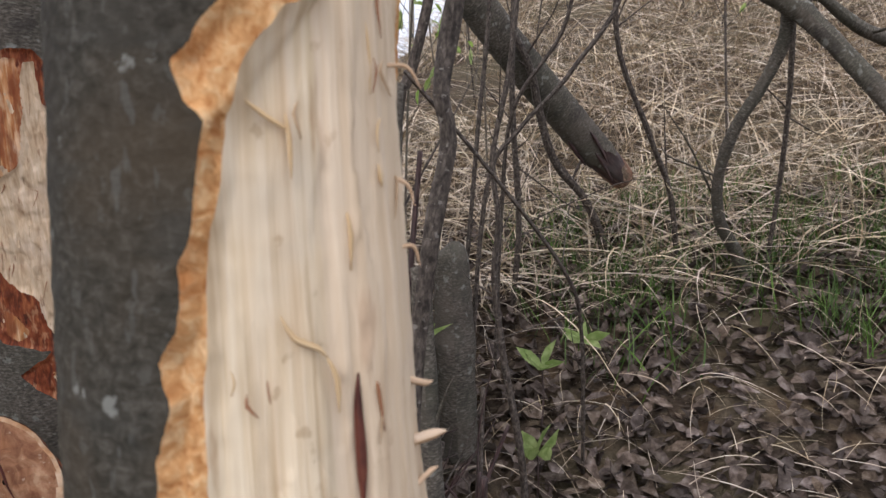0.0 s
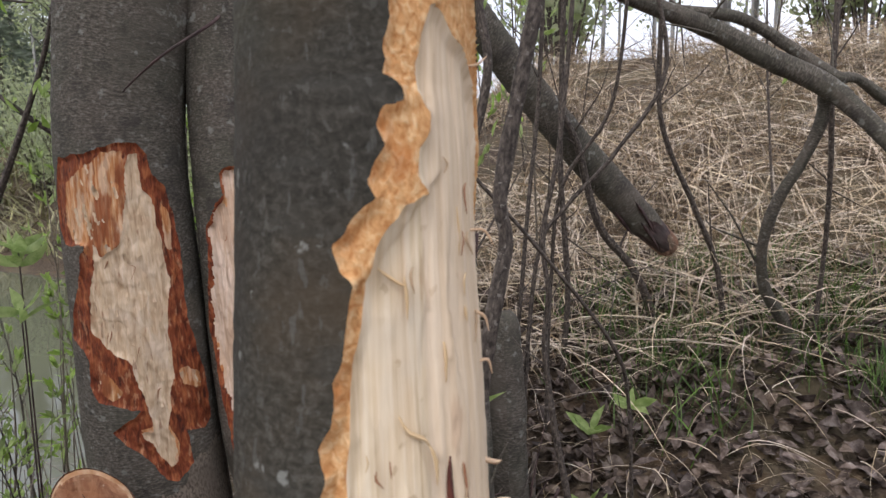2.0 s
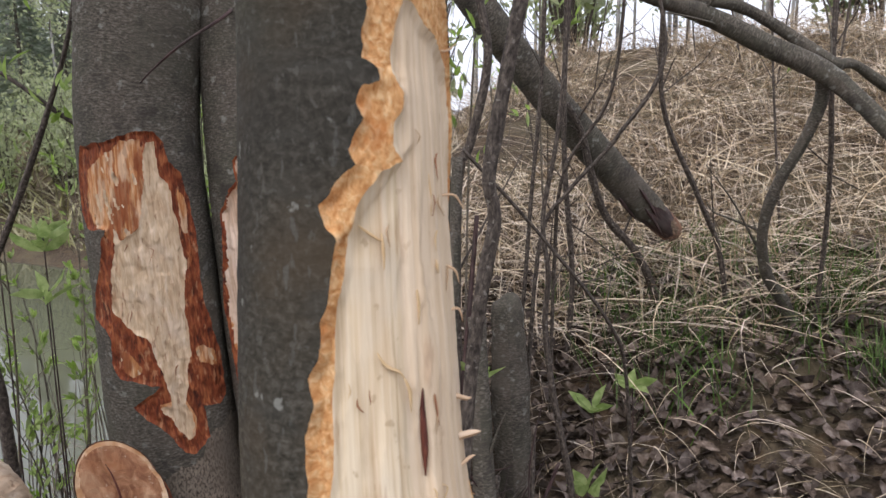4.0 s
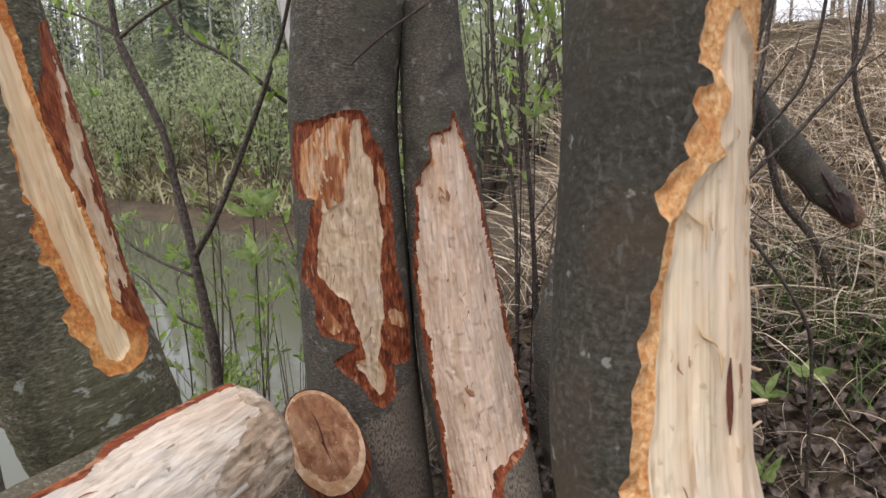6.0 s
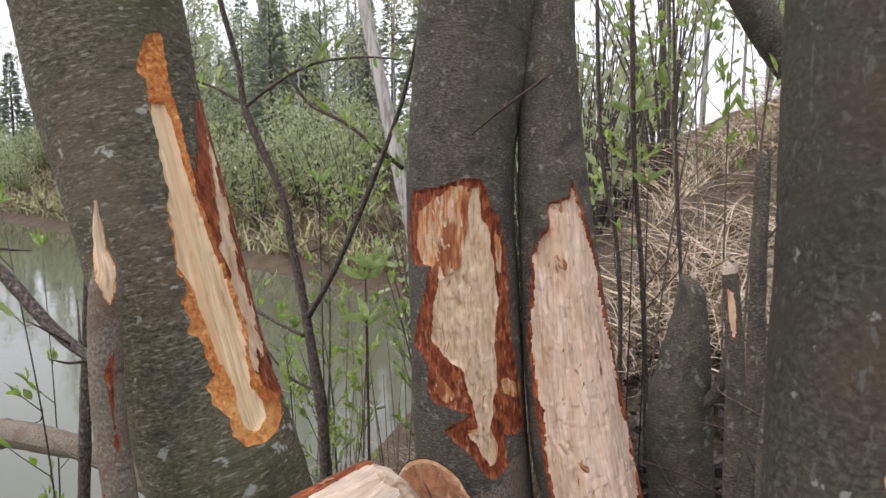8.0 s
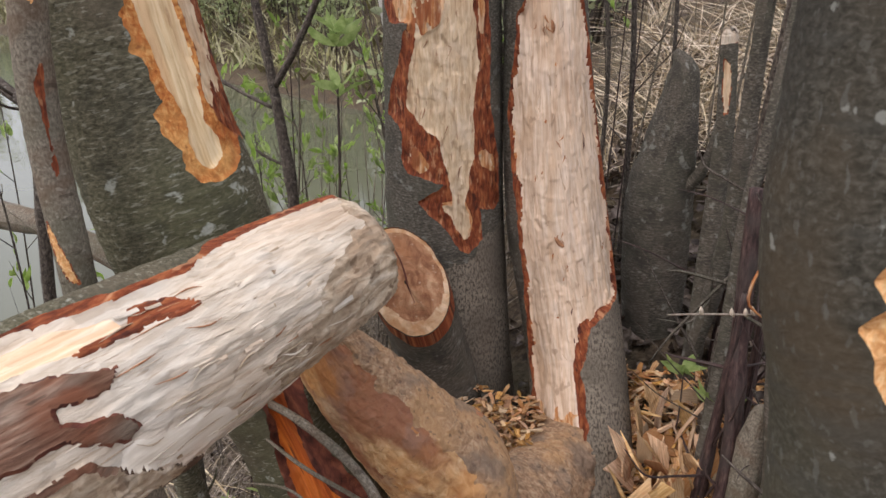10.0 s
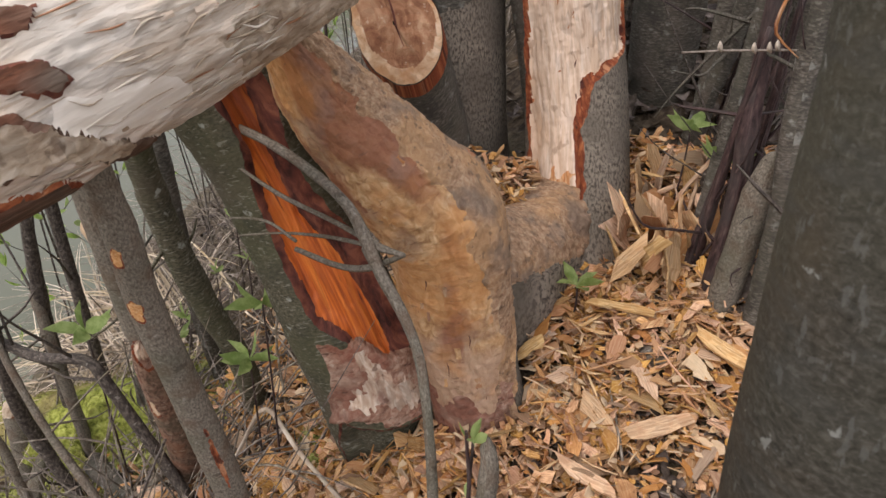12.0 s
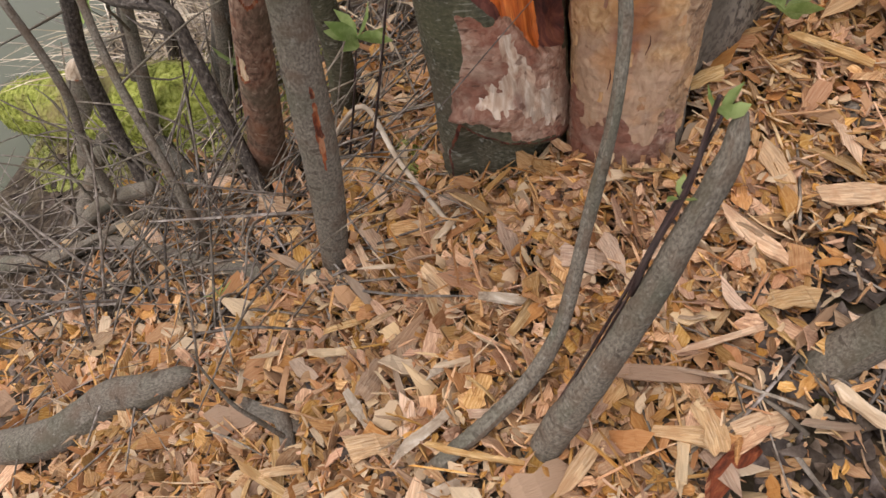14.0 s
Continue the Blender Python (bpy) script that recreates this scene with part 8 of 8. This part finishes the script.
for k in range(5):
    x, y = rng.uniform(-2.2, -1.6), rng.uniform(.8, 1.6)
    leafy_sapling(x, y, rng.uniform(.9, 2.0), (rng.uniform(-.2, .1), rng.uniform(-.2, .2)), leaf=.05, twigs=7, per=4, thick=.004)

# leaves of the forked sapling
c, s = spline(sapling_rows[0][0], .02)
spots = [c[rng.integers(0, len(c) // 2), :3] + rng.normal(0, .03, 3) for k in range(12)]
for row, nm in sapling_rows[1:]:
    cc, ss = spline(row, .02)
    spots += [cc[rng.integers(len(cc) // 4, len(cc)), :3] + rng.normal(0, .012, 3) for k in range(11)]
m = len(spots)
v, f = leaf_spray(np.array(spots), rng.normal(0, .6, (m, 3)) + np.array([0, 0, .9]), rng.uniform(.03, .055, m), rng.uniform(.010, .018, m))
part("leaves", make_mesh("leaves", v, f), LEAF, shrub, kind="stuff")


def rosette(x, y, z, n, size, label, tall=0.0, spread=.9, width=.42):
    """A small plant: a short stalk and a few broad leaves."""
    g = float(ground_height(x, y))
    top = group_of("green_shoot", (x, y, g), label, "plant", "green shoots")
    part("stalk", local(rod_mesh("stalk", [(x, y, g - .02, .0025), (x + .004, y - .003, (g + z) / 2, .002), (x, y, z, .0016)], sides=6, step=.02), top), BARK_RED, top)
    for k in range(n):
        a = 6.283 * k / n + rng.normal(0, .2)
        d = np.array([[math.cos(a) * spread, math.sin(a) * spread, rng.uniform(.2, .9)]])
        v, f = leaf_spray(np.array([[x, y, z - tall * (k % 2)]]), d, np.array([size * rng.uniform(.75, 1.15)]), np.array([size * width]))
        part("leaf", local(make_mesh("leaf", v, f), top), LEAF, top)


rosette(-1.02, 1.36, .975, 9, .095, "large star of fresh green leaves on a slim stem", spread=.8, width=.3, tall=.03)
rosette(-.985, 1.30, .86, 6, .075, "cluster of fresh green leaves on a slim stem", spread=.8, width=.34, tall=.02)
rosette(-1.20, 1.45, 1.18, 6, .06, "small star of pale green leaves on a slim stem", spread=.8, width=.3)
rosette(-.42, 1.72, 1.36, 6, .07, "star of fresh green leaves beside the bare trunk", spread=.9, width=.3)
rosette(-.38, 1.70, 1.18, 5, .06, "star of fresh green leaves beside the bare trunk", spread=.9, width=.34)
rosette(-0.772, 0.648, 0.160, 6, .065, "leafy green shoot beside the stump")
rosette(-0.826, 0.664, -0.005, 7, .06, "green shoot with upright leaves among the stems")
rosette(-1.161, 0.619, -0.016, 5, .08, "green shoot on a thin stem by the pond")
rosette(-0.287, 0.905, 0.167, 5, .05, "small bright green plant at the foot of the trunk")
rosette(-0.162, 1.181, 0.381, 7, .055, "small green plant growing beside the bare trunk")
rosette(-0.097, 1.122, 0.359, 6, .055, "small green plant between the stems")
rosette(-0.305, 0.320, 0.372, 4, .028, "opening buds on the thin shoot", spread=.6)
rosette(-0.301, 0.309, 0.296, 3, .024, "small leaves on the thin shoot", spread=.8)
rosette(-0.048, 1.111, 0.739, 6, .06, "leafy shoot among the dark stems", spread=.5)
rosette(0.207, 1.547, 0.523, 5, .07, "young green plant in the leaf litter")
rosette(0.308, 1.615, 0.563, 5, .07, "young green plant in the leaf litter")
rosette(0.176, 1.352, 0.421, 6, .07, "low green plant in the leaf litter")
rosette(-0.866, 0.350, -0.366, 9, .03, "tiny spruce seedling among the chips", width=.1)

for k in range(12):
    x, y = rng.uniform(-1.35, -.80), rng.uniform(.70, 1.25)
    if math.hypot(x + .93, y - .63) > .2:
        rosette(x, y, float(ground_height(x, y)) + rng.uniform(.12, .30), int(rng.integers(4, 8)), rng.uniform(.035, .06), "green leafy shoot among the pond-side stems", spread=.7, width=.34)

# ---- far side: bushes, birches, spruces ----
def far_birch(h, label):
    top = group_of("birch_tree", (0, 0, 0), label, "tree", "far birches")
    part("trunk", rod_mesh("trunk", [(0, 0, -.3, .05), (.05, .03, h * .4, .04), (-.03, .05, h * .75, .022), (.02, 0, h, .008)], sides=7, step=.5), BIRCH, top)
    spots, rods = [], []
    for k in range(16):
        z0 = h * (.25 + .72 * k / 16)
        a, L = rng.random() * 6.28, h * .16 * (1.2 - k / 18)
        e = np.array([math.cos(a) * L, math.sin(a) * L, z0 + L * .8])
        rods.append([(0, 0, z0, .014), (e[0] * .5, e[1] * .5, z0 + L * .5, .009), (*e, .003)])
        spots += [e * t + np.array([0, 0, z0 * (1 - t)]) + rng.normal(0, .12, 3) for t in rng.uniform(.3, 1.1, 26)]
    m = len(spots)
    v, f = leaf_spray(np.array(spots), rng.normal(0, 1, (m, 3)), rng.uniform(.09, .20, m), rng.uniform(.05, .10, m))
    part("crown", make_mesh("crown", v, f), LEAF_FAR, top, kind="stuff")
    part("branchwork", many_rods("branchwork", rods, 4, .4), BARK_THIN, top, kind="stuff")
    return top


def far_spruce(h, label):
    top = group_of("spruce_tree", (0, 0, 0), label, "tree", "far spruces")
    part("trunk", rod_mesh("trunk", [(0, 0, -.3, .10), (0, 0, h * .5, .06), (0, 0, h, .01)], sides=7, step=.6), BARK, top)
    at, way, L, W = [], [], [], []
    for k in range(900):
        t = rng.random() ** .8
        r = (1 - t) * h * .17 + .06
        a = rng.random() * 6.28
        q = rng.uniform(.15, .9)
        at.append((math.cos(a) * r * q, math.sin(a) * r * q, .5 + t * (h - .5) - .2 * q * r))
        way.append((math.cos(a), math.sin(a), -.35 + .5 * t))
        L.append(rng.uniform(.25, .5) * (1.15 - t))
        W.append(rng.uniform(.08, .17) * (1.1 - .6 * t))
    v, f = leaf_spray(np.array(at), np.array(way), np.array(L) + .1, np.array(W) + .02)
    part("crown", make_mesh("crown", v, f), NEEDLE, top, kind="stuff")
    return top


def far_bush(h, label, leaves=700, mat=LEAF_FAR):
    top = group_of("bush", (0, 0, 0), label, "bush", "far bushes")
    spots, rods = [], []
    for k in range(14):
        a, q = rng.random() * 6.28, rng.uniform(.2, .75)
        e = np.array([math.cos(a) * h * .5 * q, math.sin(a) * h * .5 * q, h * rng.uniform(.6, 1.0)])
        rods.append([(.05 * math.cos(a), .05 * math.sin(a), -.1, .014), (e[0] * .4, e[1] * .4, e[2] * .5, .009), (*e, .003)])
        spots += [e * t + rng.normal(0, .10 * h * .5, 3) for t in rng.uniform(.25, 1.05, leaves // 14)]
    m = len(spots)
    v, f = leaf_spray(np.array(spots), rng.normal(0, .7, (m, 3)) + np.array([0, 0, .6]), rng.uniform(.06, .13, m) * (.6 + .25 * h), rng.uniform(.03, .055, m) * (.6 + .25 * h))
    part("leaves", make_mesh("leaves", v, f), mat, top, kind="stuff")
    part("brushwood", many_rods("brushwood", rods, 5, .3), BARK_THIN, top, kind="stuff")
    return top


def strew(makers, places):
    first = {}
    for x, y, kind, scale, z in places:
        m = pose(x, y, z, 0, 0, rng.uniform(0, 360))
        if kind not in first:
            first[kind] = makers[kind]()
            first[kind].matrix_basis = m
            first[kind].scale = (1, 1, 1)
        else:
            copy_thing(first[kind], m)


makers = {
    "b1": lambda: far_birch(9.0, "tall thin birch beyond the pond, its spring leaves paled for haze"),
    "b2": lambda: far_birch(7.0, "pale birch with sparse young leaves"),
    "s1": lambda: far_spruce(8.5, "green spruce in the far wood, its needles paled for haze"),
    "s2": lambda: far_spruce(6.0, "smaller spruce in the far wood, its needles paled for haze"),
    "u1": lambda: far_bush(2.6, "budding bush at the far shore, its leaves paled for haze"),
    "u2": lambda: far_bush(1.8, "low budding bush at the water"),
    "u3": lambda: far_bush(2.3, "sparse twiggy bush with few opening leaves", leaves=126),
}
places = []


def plant(n, kinds, spot_of, sink):
    for k in range(n):
        x, y = spot_of()
        z = float(ground_height(x, y))
        if z > WATER_Z - .05:
            places.append((x, y, kinds[k % len(kinds)], 1, z - sink))


def beyond(lo, hi, x0=-40, x1=2):
    x = rng.uniform(x0, x1)
    return x, 13.2 - .4 * (x + 12) + rng.uniform(lo, hi)


plant(120, ("b1", "s1", "b2", "b2", "b1", "s2", "b2", "b1"), lambda: beyond(5, 24, -40, -5), .1)
plant(80, ("u1", "u2"), lambda: beyond(1.0, 9, -34, -2), .05)
plant(60, ("b1", "s1", "b2", "s2"), lambda: beyond(6, 22, -75, -34), .1)
plant(24, ("u1", "u2"), lambda: beyond(2, 10, -60, -30), .05)
plant(24, ("s1", "b1"), lambda: beyond(16, 40, -50, -10), .1)


def shore_side():
    y = rng.uniform(4.8, 12)
    return -2.3 - .10 * (y - 1) + rng.uniform(.1, 2.6), y


plant(26, ("u3",), shore_side, .05)
plant(48, ("b2", "b1", "b2"), lambda: (rng.uniform(-2, 16), rng.uniform(6.5, 24)), .1)
plant(16, ("u2", "u1"), lambda: (rng.uniform(.2, 8), rng.uniform(5.6, 10)), .05)
strew(makers, places)
stem("dead_tree", [(-2.60, 5.6, -.4, .075), (-2.75, 5.6, .6, .068), (-2.885, 5.6, 1.2, .062), (-3.13, 5.6, 2.29, .055), (-3.36, 5.6, 3.3, .045)], DEADWOOD, "bleached dead tree leaning at the water", "tree", sides=14, step=.08)
